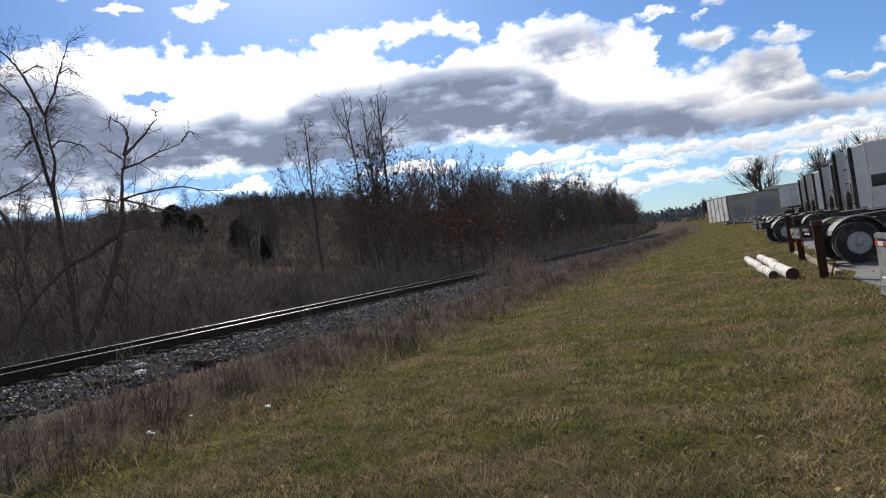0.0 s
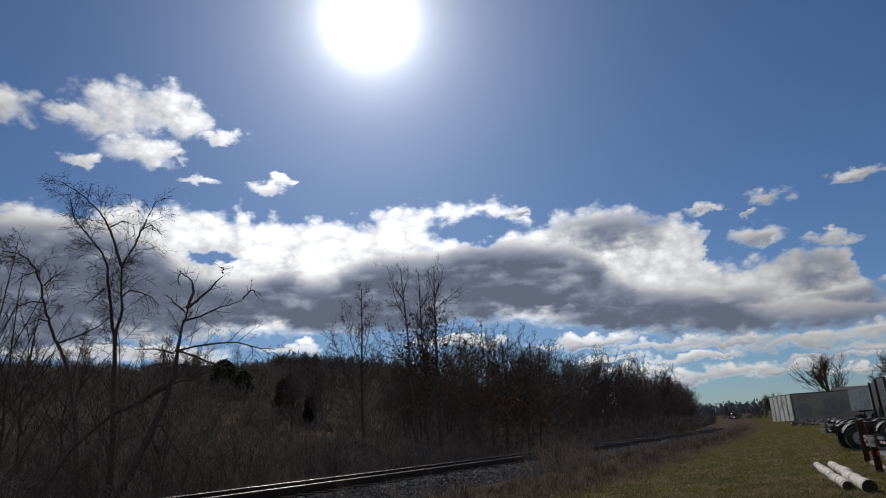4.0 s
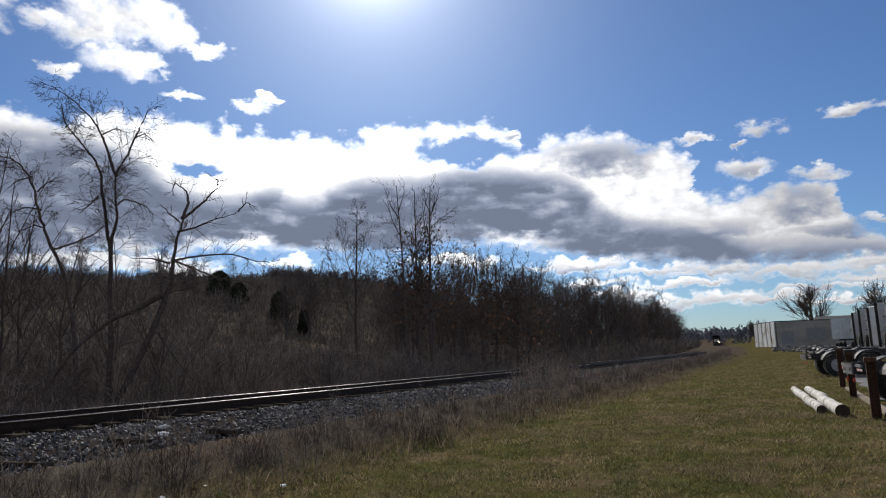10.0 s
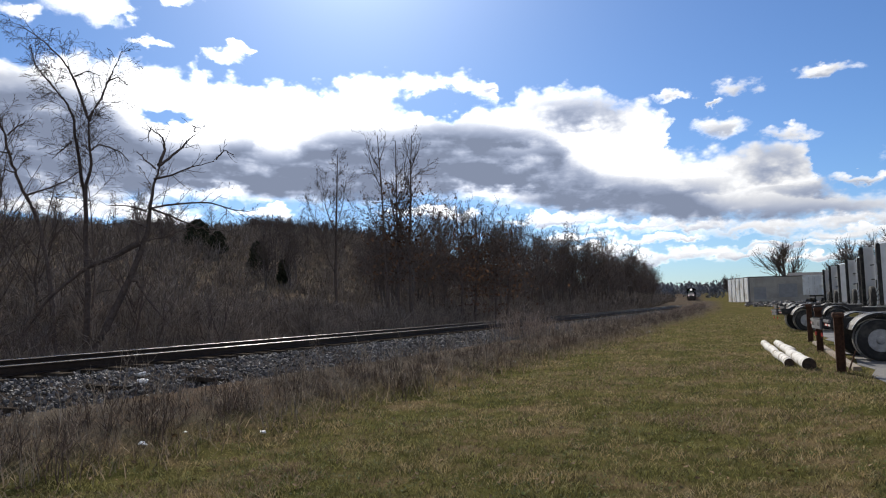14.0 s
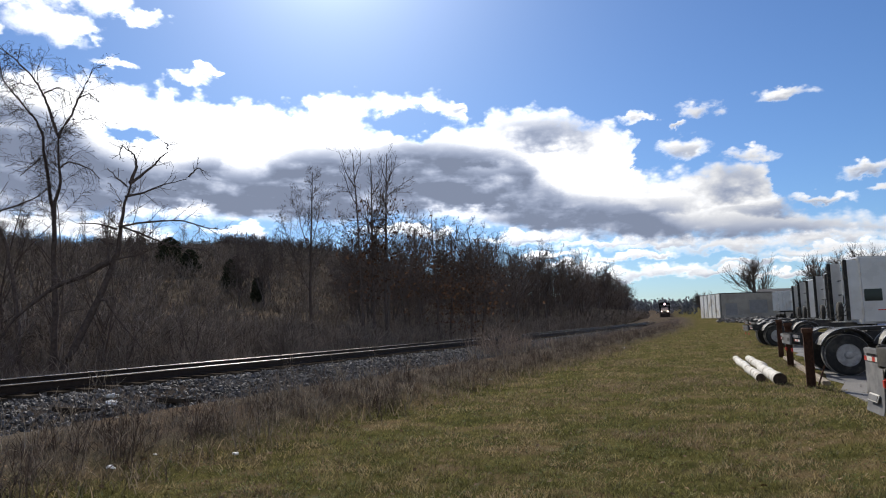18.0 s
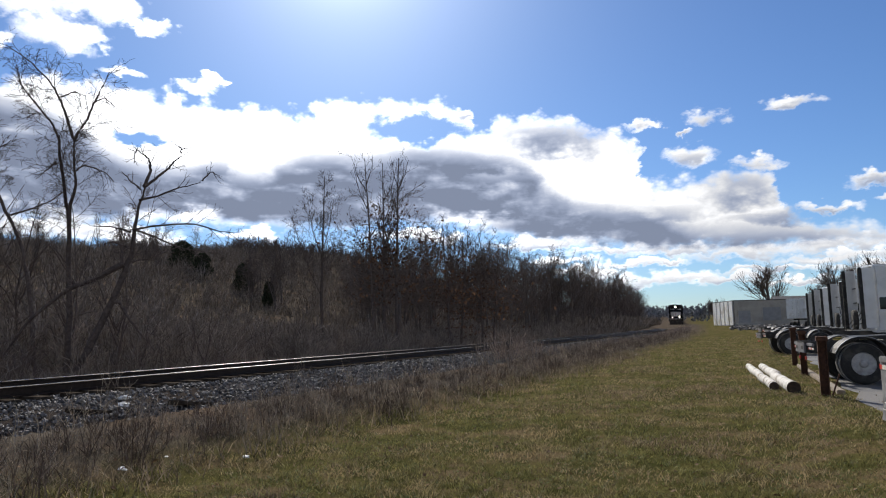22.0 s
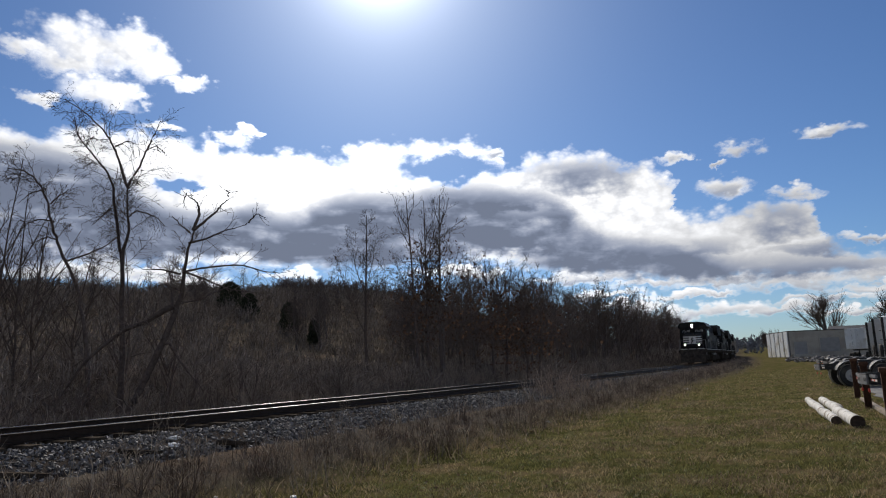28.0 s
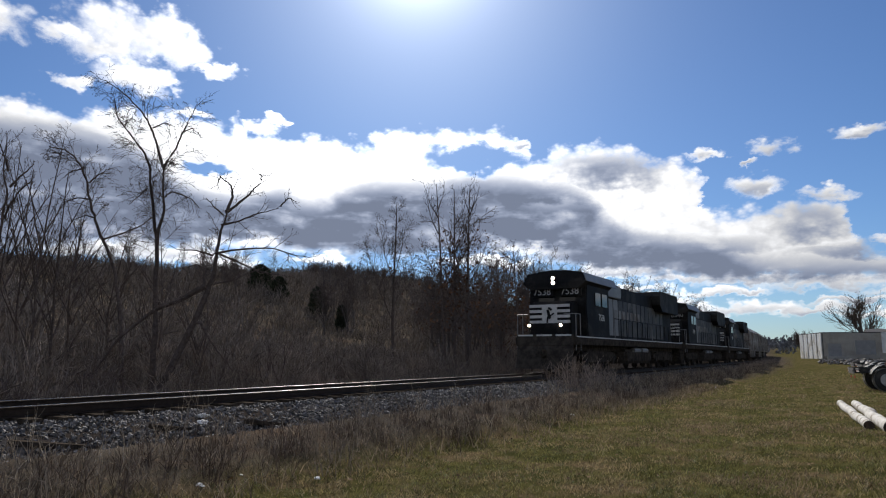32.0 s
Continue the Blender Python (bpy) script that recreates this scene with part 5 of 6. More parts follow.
            box(bm, x * 0.82, 3.42, z, 0.42, 0.05, 0.05, 0.01)
            part("bracket", bm, M_BLACK, ex)
    for x in (-1, 1):
        for name, y0, z0, sy, sz, mt in (("bunk_window", 4.15, 2.32, 0.76, 0.56, M_WINDOW), ("door_window", 5.95, 2.36, 0.66, 0.56, M_TEALGLASS)):
            bm = bmesh.new()
            box(bm, x * 1.2, y0, z0, 0.03, sy, sz, 0.012)
            part(name, bm, mt, cab, "dark window" if mt is M_WINDOW else "tinted door window")
        bm = bmesh.new()
        for y0, z0, sy, sz in ((5.66, 1.75, 0.012, 1.5), (6.5, 1.75, 0.012, 1.5), (6.08, 1.02, 0.85, 0.012)):
            box(bm, x * 1.2, y0, z0, 0.012, sy, sz)
        part("door_seam", bm, M_BLACK, cab)
        bm = bmesh.new()
        box(bm, x * 1.205, 6.22, 1.66, 0.012, 0.42, 0.1)
        box(bm, x * 1.205, 6.2, 1.52, 0.012, 0.3, 0.04)
        part("door_lettering", bm, M_RED, cab, "red bars of lettering on the door")
        bm = bmesh.new()
        box(bm, x * 1.205, 4.55, 1.62, 0.012, 0.5, 0.05)
        part("side_lettering", bm, M_RED, cab, "faded red bar of lettering")
        bm = bmesh.new()
        box(bm, x * 1.42, 6.5, 2.2, 0.1, 0.16, 0.62, 0.03)
        rod(bm, (x * 1.18, 6.55, 2.45), (x * 1.4, 6.5, 2.45), 0.018)
        rod(bm, (x * 1.18, 6.55, 1.95), (x * 1.4, 6.5, 1.95), 0.018)
        part("mirror", bm, M_TRUCK_WHITE, cab)
        bm = bmesh.new()
        rod(bm, (x * 0.98, 4.2, 0.78), (x * 0.98, 6.2, 0.78), 0.3, 20)
        part("fuel_tank", bm, M_CHROME, root, "polished aluminium tank")
        wheel(root, x * 1.0, 7.95, 0.51, w=0.3, outer=x)
    bm = bmesh.new()
    prism(bm, [(6.74, 0.7), (6.74, 2.06), (7.6, 1.92), (8.7, 1.66), (8.95, 1.4), (9.0, 0.7)], -0.82, 0.82)
    bmesh.ops.bevel(bm, geom=bm.edges[:], offset=0.06, segments=2, affect="EDGES")
    part("hood", bm, M_TRUCK_WHITE, root)
    bm = bmesh.new()
    box(bm, 0, 9.05, 0.62, 2.4, 0.16, 0.4, 0.05)
    part("bumper", bm, M_CHROME, root)
    bm = bmesh.new()
    prism(bm, [(6.46, 2.62), (6.6, 2.36), (6.78, 2.07), (6.8, 2.08), (6.64, 2.38), (6.5, 2.64)], -1.0, 1.0)
    part("windscreen", bm, M_WINDOW, cab)
    # air lines, deck plate, stack and spare tyre behind the cab
    bm = bmesh.new()
    for i, x in enumerate((-0.3, -0.1, 0.12)):
        last = Vector((x, 3.55, 2.2 - 0.15 * i))
        for k in range(1, 13):
            f = k / 12
            p = Vector((x + 0.16 * math.sin(9 * f), 3.55 - 1.2 * f, 2.2 - 0.15 * i - 1.05 * math.sin(f * 1.7) + 0.06 * math.sin(20 * f)))
            rod(bm, last, p, 0.018, 6)
            last = p
    part("air_hose", bm, M_RUBBER, root)
    bm = bmesh.new()
    box(bm, 0, 3.1, 1.08, 0.95, 0.75, 0.04, 0.01)
    part("deck_plate", bm, M_TRUCK_GREY, root)
    bm = bmesh.new()
    lathe(bm, [(-0.12, 0.24), (-0.12, 0.44), (-0.07, 0.5), (0.07, 0.5), (0.12, 0.44), (0.12, 0.24)], 24)
    bmesh.ops.transform(bm, matrix=Matrix.Translation((-0.5, 3.2, 1.56)) @ Matrix.Rotation(radians(80), 4, "Z"), verts=bm.verts[:])
    part("spare_tyre", bm, M_RUBBER, root)
    for o in root.children:
        if o not in held:
            o.location.y += ahead
    return root


near_label = "white road tractor parked with bare black frame and grey mud flaps"
far_label = "white high-roof sleeper tractor parked rear-on behind the rusty posts"
tr_a = tractor(pose(3.1, 4.09, 0.16, 0, 0, -93), near_label, low=0.12, ax=0.45, side=0.97)
tractor(pose(4.52, 7.87, 0.14, 0, 0, -102), near_label, low=0.02, ax=0.5, side=0.94, cross=False, curl=0.25)
tr_b = tractor(pose(7.98, 19.0, 0, 0, 0, -102), "white sleeper tractor with half fenders over its drive wheels", flaps=False, fenders=True, roof=4.3, ahead=0.62)
tr_c = tractor(pose(12.6, 35.0, 0, 0, 0, -99), far_label, flaps=False, fenders=True)
for x, y, turn in ((17.4, 47.1, -98), (20.2, 56.2, -99), (22.6, 62.8, -97)):
    copy_thing(tr_c, pose(x, y, 0, 0, 0, turn))

# ---- yard paving, posts, logs ----
bm = bmesh.new()
us = [0.62, 1.0, 1.6, 2.5, 4, 6, 9, 13, 18, 25, 40]
ws = [-7 + 1.3 * k for k in range(41)]
rows_ = []
for w in ws:
    row = []
    for u in us:
        p = LINE + ALONG * w + AWAY * (u + (0.12 * math.sin(1.9 * w) + 0.06 * math.sin(4.7 * w) if u == us[0] else 0))
        row.append(bm.verts.new((p.x, p.y, float(ground_z(p.x, p.y)[0]) + 0.012)))
    rows_.append(row)
for r0, r1 in zip(rows_, rows_[1:]):
    for k in range(len(us) - 1):
        bm.faces.new((r0[k], r0[k + 1], r1[k + 1], r1[k]))
g = bmesh.ops.extrude_face_region(bm, geom=bm.faces[:])
bmesh.ops.translate(bm, vec=(0, 0, -0.3), verts=[v for v in g["geom"] if isinstance(v, bmesh.types.BMVert)])
bmesh.ops.recalc_face_normals(bm, faces=bm.faces[:])
tagged(part("pavement", bm, M_ASPHALT), "worn grey asphalt of the truck yard", "pavement", kind="structure")


def steel_post(w, lean, h):
    """A rusty channel-section post."""
    m = at_line(w) @ pose(0, 0, 0, 0, lean, 0)
    root = empty("steel_post", m, "rusty brown steel post set in the grass", "post", "posts along the yard edge")
    bm = bmesh.new()
    box(bm, 0, 0, h / 2 - 0.15, 0.014, 0.16, h + 0.3, 0.003)
    for y in (-0.08, 0.08):
        box(bm, 0.045, y, h / 2 - 0.15, 0.1, 0.014, h + 0.3, 0.003)
    part("channel", bm, M_RUST, root)
    bm = bmesh.new()
    box(bm, 0.02, 0, h - 0.06, 0.2, 0.22, 0.1, 0.01)
    part("cap", bm, M_RUST, root)
    return root


steel_post(0, 2, 1.27)
steel_post(6.1, -1, 1.3)
steel_post(10.8, 0.5, 1.36)
bm = bmesh.new()
box(bm, 0.1, 0.1, 0.06, 9.5, 0.16, 0.1, 0.015)
rail_board = part("fallen_board", bm, M_OLDWOOD)
rail_board.matrix_world = at_line(5.2, 0.1) @ pose(0, 0, 0, 0, 0, 1.5)
tagged(rail_board, "weathered grey board lying along the posts", "board")
bm = bmesh.new()
rod(bm, (0, 0, 0.0), (0.06, 0.16, 0.48), 0.016)
brace = part("rusty_bar", bm, M_RUST)
brace.matrix_world = at_line(0.0, 0.12)
tagged(brace, "thin rusty bar leaning beside the post", "bar")


def log(x0, y0, x1, y1, r0, r1, seed):
    rng = np.random.default_rng(seed)
    n = 9
    f = np.linspace(0, 1, n)
    P = np.stack([x0 + (x1 - x0) * f + rng.normal(0, 0.025, n), y0 + (y1 - y0) * f + rng.normal(0, 0.02, n), r0 + (r1 - r0) * f - 0.02], 1)
    R = (r0 + (r1 - r0) * f) * rng.uniform(0.88, 1.1, n)
    v, fc = tubes([(P, R)], 16)
    root = empty("log", Matrix(), "white-painted log with a dark sawn end on the grass", "log", "logs on the grass")
    raw("stem", v, fc, M_LOG, root, smooth=True)
    for i, mt in ((0, M_LOG_END), (n - 1, M_LOG_END)):
        ring = v.reshape(n, 16, 3)[i]
        c = ring.mean(0)
        d = (P[i] - P[n // 2])
        d /= np.linalg.norm(d)
        pts = np.concatenate([c + (ring - c) * 0.98 + d * 0.012, [c + d * 0.004]])
        raw("end", pts, [(j, (j + 1) % 16, 16) for j in range(16)], mt, root)["label"] = "dark rotten end grain"


def flat_place(az, el):
    """Where a downward look meets the lawn."""
    r = 1.6 / math.tan(radians(-el))
    return -math.sin(radians(az)) * r, math.cos(radians(az)) * r


log(*flat_place(-20.25, -5.2), *flat_place(-18.6, -3.6), 0.115, 0.1, 1)
log(*flat_place(-21.55, -5.4), *flat_place(-19.5, -3.6), 0.15, 0.105, 2)

# ---- litter ----
SHOULDER = ([-3.9, -3.0, -1.95, 1.95, 2.7, 3.5, 4.3, 4.9], [0.14, 0.34, 0.5, 0.5, 0.37, 0.24, 0.1, 0.02])
for i, (s_, d_, k) in enumerate(((7.6, 2.6, 1.6), (6.5, 4.2, 1.9), (5.7, 4.2, 1.5), (6.0, 5.4, 1.0), (5.75, 4.1, 1.6), (7.9, 2.2, 1.5), (6.65, 3.9, 1.6), (6.1, 5.2, 1.3), (5.1, 5.2, 1.7), (5.3, 5.5, 1.0), (4.45, 4.7, 1.5), (6.4, 6.3, 0.8), (13.0, 5.2, 1.0), (16.5, 5.6, 1.0), (34.0, 5.9, 1.6), (11.6, 4.4, 1.2))):
    x, y, _ = on_track(s_, d_)
    bm = bmesh.new()
    bmesh.ops.create_icosphere(bm, subdivisions=3, radius=0.04 * k)
    for v in bm.verts:
        v.co = Vector((v.co.x * 1.5, v.co.y, v.co.z * 0.6)) * (1 + 0.55 * noise.noise(v.co * 26 + Vector((i, 0, 0))) + 0.3 * noise.noise(v.co * 70 + Vector((0, i, 0))))
    ob = part("crumpled_litter", bm, M_LITTER)
    ob.matrix_world = pose(float(x), float(y), float(np.interp(d_, *SHOULDER)) + 0.06, 12, 8, 40 * i)
    tagged(ob, "crumpled white plastic litter among dry weeds", "litter", "litter in the weeds")
for i, (s_, d_, ln) in enumerate(((6.9, 2.7, 0.7), (8.6, 3.0, 0.8), (4.9, 2.9, 0.9))):
    x, y, _ = on_track(s_, d_)
    bm = bmesh.new()
    box(bm, 0, 0, 0, 0.19, ln, 0.07, 0.012)
    for v in bm.verts:
        v.co.z += 0.012 * noise.noise(v.co * 6 + Vector((i, 0, 0)))
    ob = part("broken_tie", bm, M_TIE)
    ob.matrix_world = pose(float(x), float(y), float(np.interp(d_, *SHOULDER)) + 0.05, -9, 0, -18 - 8 * i)
    tagged(ob, "broken dark piece of timber tie lying on the ballast", "timber", "broken ties on the ballast")


# ---- buildings and trailers down the yard ----
def place(az, dist):
    x, y = -math.sin(radians(az)) * dist, math.cos(radians(az)) * dist
    return x, y, float(ground_z(x, y)[0])


def semi_trailer(m, length, label, h0=1.15, h1=4.1, mat=None, group=""):
    """A box trailer: y forward from its rear doors."""
    root = empty("box_trailer", m, label, "trailer", group)
    bm = bmesh.new()
    box(bm, 0, length / 2, (h0 + h1) / 2, 2.55, length, h1 - h0, 0.04)
    body = part("body", bm, mat or M_TRAILER, root)
    for x in (-0.62, 0.62):
        bm = bmesh.new()
        box(bm, x, -0.015, (h0 + h1) / 2, 1.16, 0.03, h1 - h0 - 0.25, 0.008)
        dr = part("rear_door", bm, mat or M_TRAILER, body)
        bm = bmesh.new()
        rod(bm, (x * 0.6, -0.05, h0 + 0.15), (x * 0.6, -0.05, h1 - 0.2), 0.02)
        part("lock_rod", bm, M_CHROME, dr)
    for i in range(int(length / 1.2)):
        for x in (-1.28, 1.28):
            bm = bmesh.new()
            box(bm, x, 0.6 + i * 1.2, (h0 + h1) / 2, 0.02, 0.06, h1 - h0 - 0.2)
            part("side_post", bm, mat or M_TRAILER, body)
    for y in (1.2, 2.5):
        for x in (-1.0, 1.0):
            bm = bmesh.new()
            lathe(bm, [(-0.25, 0.3), (-0.25, 0.5), (0.25, 0.5), (0.25, 0.3)], 20)
            w = part("tyre", bm, M_RUBBER, root)
            w.matrix_local = Matrix.Translation((x, y, 0.5))
    bm = bmesh.new()
    box(bm, 0, length / 2, h0 - 0.12, 1.0, length - 0.4, 0.2, 0.02)
    for x in (-0.6, 0.6):
        box(bm, x, length - 2.2, h0 / 2, 0.12, 0.12, h0, 0.01)
    part("underframe", bm, M_BLACK, root)
    return root


bx, by, bz = place(-22.4, 107)
semi_trailer(pose(bx - 0.6, by, bz, 0, 0, -45), 4.4, "short white cargo box standing beside the warehouse", 1.4, 4.15)


def warehouse():
    """Local x along the front, y along the side wall that faces the track."""
    z = float(ground_z(42.3, 131.4)[0])
    root = empty("warehouse", pose(42.3, 131.4, z - 0.05, 0, 0, -2), "low pale metal warehouse with grey roller doors", "building")
    w, l, h = 9.3, 14.5, 4.65
    bm = bmesh.new()
    box(bm, w / 2, l / 2, h / 2, w, l, h)
    wall = part("wall", bm, M_SIDING, root)
    bm = bmesh.new()
    for i in range(24):
        box(bm, 0.2 + i * 0.39, -0.02, h / 2, 0.05, 0.04, h - 0.1)
    part("siding_ribs", bm, M_SIDING, wall)
    for i in range(5):
        bm = bmesh.new()
        box(bm, -0.08, 1.5 + i * 2.85, h / 2 + 0.02, 0.2, 2.3, h - 0.1, 0.05)
        part("white_panel", bm, M_TRAILER, root, "tall white panel on the side wall")
        # dark strip that colours in the shade of the gap between panels
        bm = bmesh.new()
        box(bm, -0.03, 1.5 + i * 2.85 - 1.42, h / 2, 0.1, 0.44, h - 0.1)
        part("dark_recess", bm, M_ROOFDARK, root)
    bm = bmesh.new()
    box(bm, w / 2, l / 2, h + 0.06, w + 0.2, l + 0.2, 0.14, 0.02)
    part("roof", bm, M_ROOFDARK, root)
    for x0, x1, z0, z1 in ((0.75, 2.9, 0.55, 2.8), (5.1, 8.3, 0.9, 3.35)):
        bm = bmesh.new()
        box(bm, (x0 + x1) / 2, -0.03, (z0 + z1) / 2, x1 - x0, 0.06, z1 - z0)
        dr = part("roller_door", bm, M_DOORGREY, root, "closed grey-blue roller door")
        for k in range(7):
            bm = bmesh.new()
            box(bm, (x0 + x1) / 2, -0.07, z0 + (k + 0.5) * (z1 - z0) / 7, x1 - x0 - 0.1, 0.02, 0.05)
            part("slat", bm, M_DOORGREY, dr)
        bm = bmesh.new()
        for x in (x0 - 0.07, x1 + 0.07):
            box(bm, x, -0.06, (z0 + z1) / 2, 0.12, 0.12, z1 - z0 + 0.2)
        box(bm, (x0 + x1) / 2, -0.06, z1 + 0.12, x1 - x0 + 0.3, 0.12, 0.14)
        part("door_frame", bm, M_SIDING, root)
    bm = bmesh.new()
    box(bm, 1.9, -0.7, 0.3, 3.4, 1.3, 0.5, 0.03)
    part("loading_dock", bm, M_CONCRETE, root)
    bm = bmesh.new()
    box(bm, w + 2.0, 3.5, 1.9, 4.0, 6.0, 3.8)
    part("annex", bm, M_SIDING, root)
    bm = bmesh.new()
    box(bm, w + 2.0, 3.5, 3.9, 4.2, 6.2, 0.2, 0.02)
    part("annex_roof", bm, M_ROOFDARK, root)
    x, y, z = place(-23.2, 158)
    root = empty("low_shed", pose(x, y, z, 0, 0, -8), "low dark-roofed shed beyond the warehouse", "building")
    bm = bmesh.new()
    box(bm, 6, 5, 2.0, 24, 10, 4.0)
    part("wall", bm, M_SIDING, root)
    bm = bmesh.new()
    prism(bm, [(-0.4, 4.0), (5, 5.9), (10.4, 4.0), (10.4, 3.8), (-0.4, 3.8)], -6.4, 18.4)
    part("roof", bm, M_ROOFDARK, root)


warehouse()
rng = np.random.default_rng(640)
n = 700
x, y = lawn_points(n, 100, 130, -26, -17.5, rng)
v, tri = icos(n, 0.28, rng)
v += np.stack([x, y, ground_z(x, y) + 0.1], 1)[:, None]
tagged(raw("rubble", v.reshape(-1, 3), (tri[None] + 6 * np.arange(n)[:, None, None]).reshape(-1, 3), M_STONE), "low heaps of grey rubble in the yard", "rubble", kind="stuff")


# ---- train ----
def text_mesh(body, size, mat, name, parent, m, label=""):
    cu = bpy.data.curves.new(name, "FONT")
    cu.body, cu.size, cu.align_x, cu.align_y, cu.extrude = body, size, "CENTER", "CENTER", 0.006
    cu.materials.append(mat)
    ob = new(name, cu)
    ob.parent = parent
    ob.matrix_local = m
    if label:
        ob["label"] = label
    return ob


def wheelset(root, y, r=0.53):
    bm = bmesh.new()
    for x in (-0.75, 0.75):
        o = 1 if x > 0 else -1
        lathe_v = lathe(bm, [(x - o * 0.07, r + 0.025), (x - o * 0.045, r + 0.025), (x - o * 0.035, r), (x + o * 0.065, r - 0.006), (x + o * 0.065, r * 0.82), (x + o * 0.02, r * 0.78), (x + o * 0.02, r * 0.3), (x + o * 0.09, r * 0.22)], 28)
    rod(bm, (-0.8, 0, 0), (0.8, 0, 0), 0.09, 10)
    w = part("wheelset", bm, M_LOCO_DIRT, root)
    w.matrix_local = Matrix.Translation((0, y, r))
    return w


def bogie(root, y, axles, pitch):
    n = len(axles)
    for a in axles:
        wheelset(root, y + a)
    bm = bmesh.new()
    half = pitch * (n - 1) / 2
    for x in (-1.05, 1.05):
        prism(bm, [(y - half - 0.55, 0.62), (y - half - 0.55, 0.8), (y - half + 0.3, 0.98), (y + half - 0.3, 0.98), (y + half + 0.55, 0.8), (y + half + 0.55, 0.62), (y + half - 0.3, 0.48), (y - half + 0.3, 0.48)], x - 0.09, x + 0.09)
        for a in axles:
            box(bm, x, y + a, 0.54, 0.26, 0.36, 0.34, 0.04)
            for k in (-0.33, 0.33):
                rod(bm, (x, y + a + k, 0.62), (x, y + a + k, 1.0), 0.08, 8)
    box(bm, 0, y, 0.85, 2.0, 0.7, 0.3, 0.05)
    part("bogie_frame", bm, M_LOCO_DIRT, root)


LOCO_L = 22.3


def locomotive(lit, number):
    """A wide-nosed six-axle diesel, y forward, its origin on the rails at mid length."""
    root = empty("locomotive", Matrix(), "black wide-nosed diesel locomotive with white nose stripes" if lit else "black diesel locomotive coupled behind the leader", "locomotive", "locomotives of the train")
    f = LOCO_L / 2 - 0.7
    bm = bmesh.new()
    box(bm, 0, 0, 1.42, 2.9, 2 * f, 0.36, 0.03)
    box(bm, 0, 0, 1.12, 1.9, 2 * f - 1.5, 0.3, 0.03)
    part("underframe", bm, M_LOCO_DIRT, root)
    for x in (-1.455, 1.455):
        bm = bmesh.new()
        box(bm, x, 0, 1.6, 0.02, 2 * f - 0.1, 0.05)
        part("sill_stripe", bm, M_LOCO_WHITE, root, "white stripe along the walkway")
    # nose
    bm = bmesh.new()
    prism(bm, [(f - 0.6, 1.6), (f - 0.55, 2.95), (f - 0.75, 3.2), (f - 1.9, 3.3), (f - 1.9, 1.6)], -1.0, 1.0)
    bmesh.ops.bevel(bm, geom=bm.edges[:], offset=0.09, segments=2, affect="EDGES")
    nose = part("nose", bm, M_LOCO_BLACK, root)
    for i in range(4):
        for x in (-0.64, 0.64):
            bm = bmesh.new()
            box(bm, x, f - 0.59 + 0.037 * (0.68 + 0.24 * i), 2.28 + 0.24 * i, 0.66, 0.03, 0.13, 0.004, Matrix.Rotation(radians(-2), 4, "X"))
            part("nose_stripe", bm, M_LOCO_WHITE, nose, "white stripe")
    bm = bmesh.new()
    prism(bm, [(f - 0.585, 2.22), (f - 0.535, 3.06), (f - 0.52, 3.06), (f - 0.57, 2.22)], -0.36, 0.36)
    part("emblem_field", bm, M_LOCO_WHITE, nose)
    bm = bmesh.new()
    box(bm, 0.03, f - 0.53, 2.62, 0.13, 0.02, 0.42, 0.02, Matrix.Rotation(radians(14), 4, "Y"))
    box(bm, -0.04, f - 0.52, 2.86, 0.2, 0.02, 0.1, 0.02, Matrix.Rotation(radians(-35), 4, "Y"))
    box(bm, 0.1, f - 0.545, 2.38, 0.07, 0.02, 0.3, 0.02, Matrix.Rotation(radians(-8), 4, "Y"))
    box(bm, -0.12, f - 0.53, 2.6, 0.24, 0.02, 0.06, 0.01, Matrix.Rotation(radians(35), 4, "Y"))
    part("emblem", bm, M_LOCO_BLACK, nose)
    bm = bmesh.new()
    box(bm, 0.62, f - 0.57, 1.98, 0.5, 0.03, 0.75, 0.02)
    part("nose_door", bm, M_LOCO_BLACK, nose)
    # cab
    bm = bmesh.new()
    prism(bm, [(f - 1.7, 1.6), (f - 1.5, 3.15), (f - 1.65, 4.05), (f - 4.9, 4.05), (f - 4.9, 1.6)], -1.4, 1.4)
    bmesh.ops.bevel(bm, geom=bm.edges[:], offset=0.05, segments=2, affect="EDGES")
    cab = part("cab", bm, M_LOCO_BLACK, root)
    bm = bmesh.new()
    sec = [(-1.2, 3.82), (-1.55, 4.12), (-1.36, 4.55), (-0.7, 4.66), (0.0, 4.7), (0.7, 4.66), (1.36, 4.55), (1.55, 4.12), (1.2, 3.82)]
    ys = (f - 1.1, f - 5.0)
    a = [bm.verts.new((x, ys[0] - (0.0 if z < 4.3 else 0.12), z)) for x, z in sec]
    b = [bm.verts.new((x, ys[1], z)) for x, z in sec]
    bm.faces.new(a), bm.faces.new(list(reversed(b)))
    for i in range(len(sec)):
        j = (i + 1) % len(sec)
        bm.faces.new((a[j], a[i], b[i], b[j]))
    bmesh.ops.recalc_face_normals(bm, faces=bm.faces[:])
    part("cab_roof", bm, M_LOCO_BLACK, cab)
    for x in (-1, 1):
        # slope coloured paler than the roof, which paints in the sky it reflects
        bm = bmesh.new()
        q = [(x * 1.552, ys[0] - 0.06, 4.13), (x * 1.37, ys[0] - 0.2, 4.54), (x * 1.37, ys[1] - 0.9, 4.54), (x * 1.552, ys[1] - 0.9, 4.13)]
        up_ = Vector((x * 0.92, 0, 0.4)) * 0.016
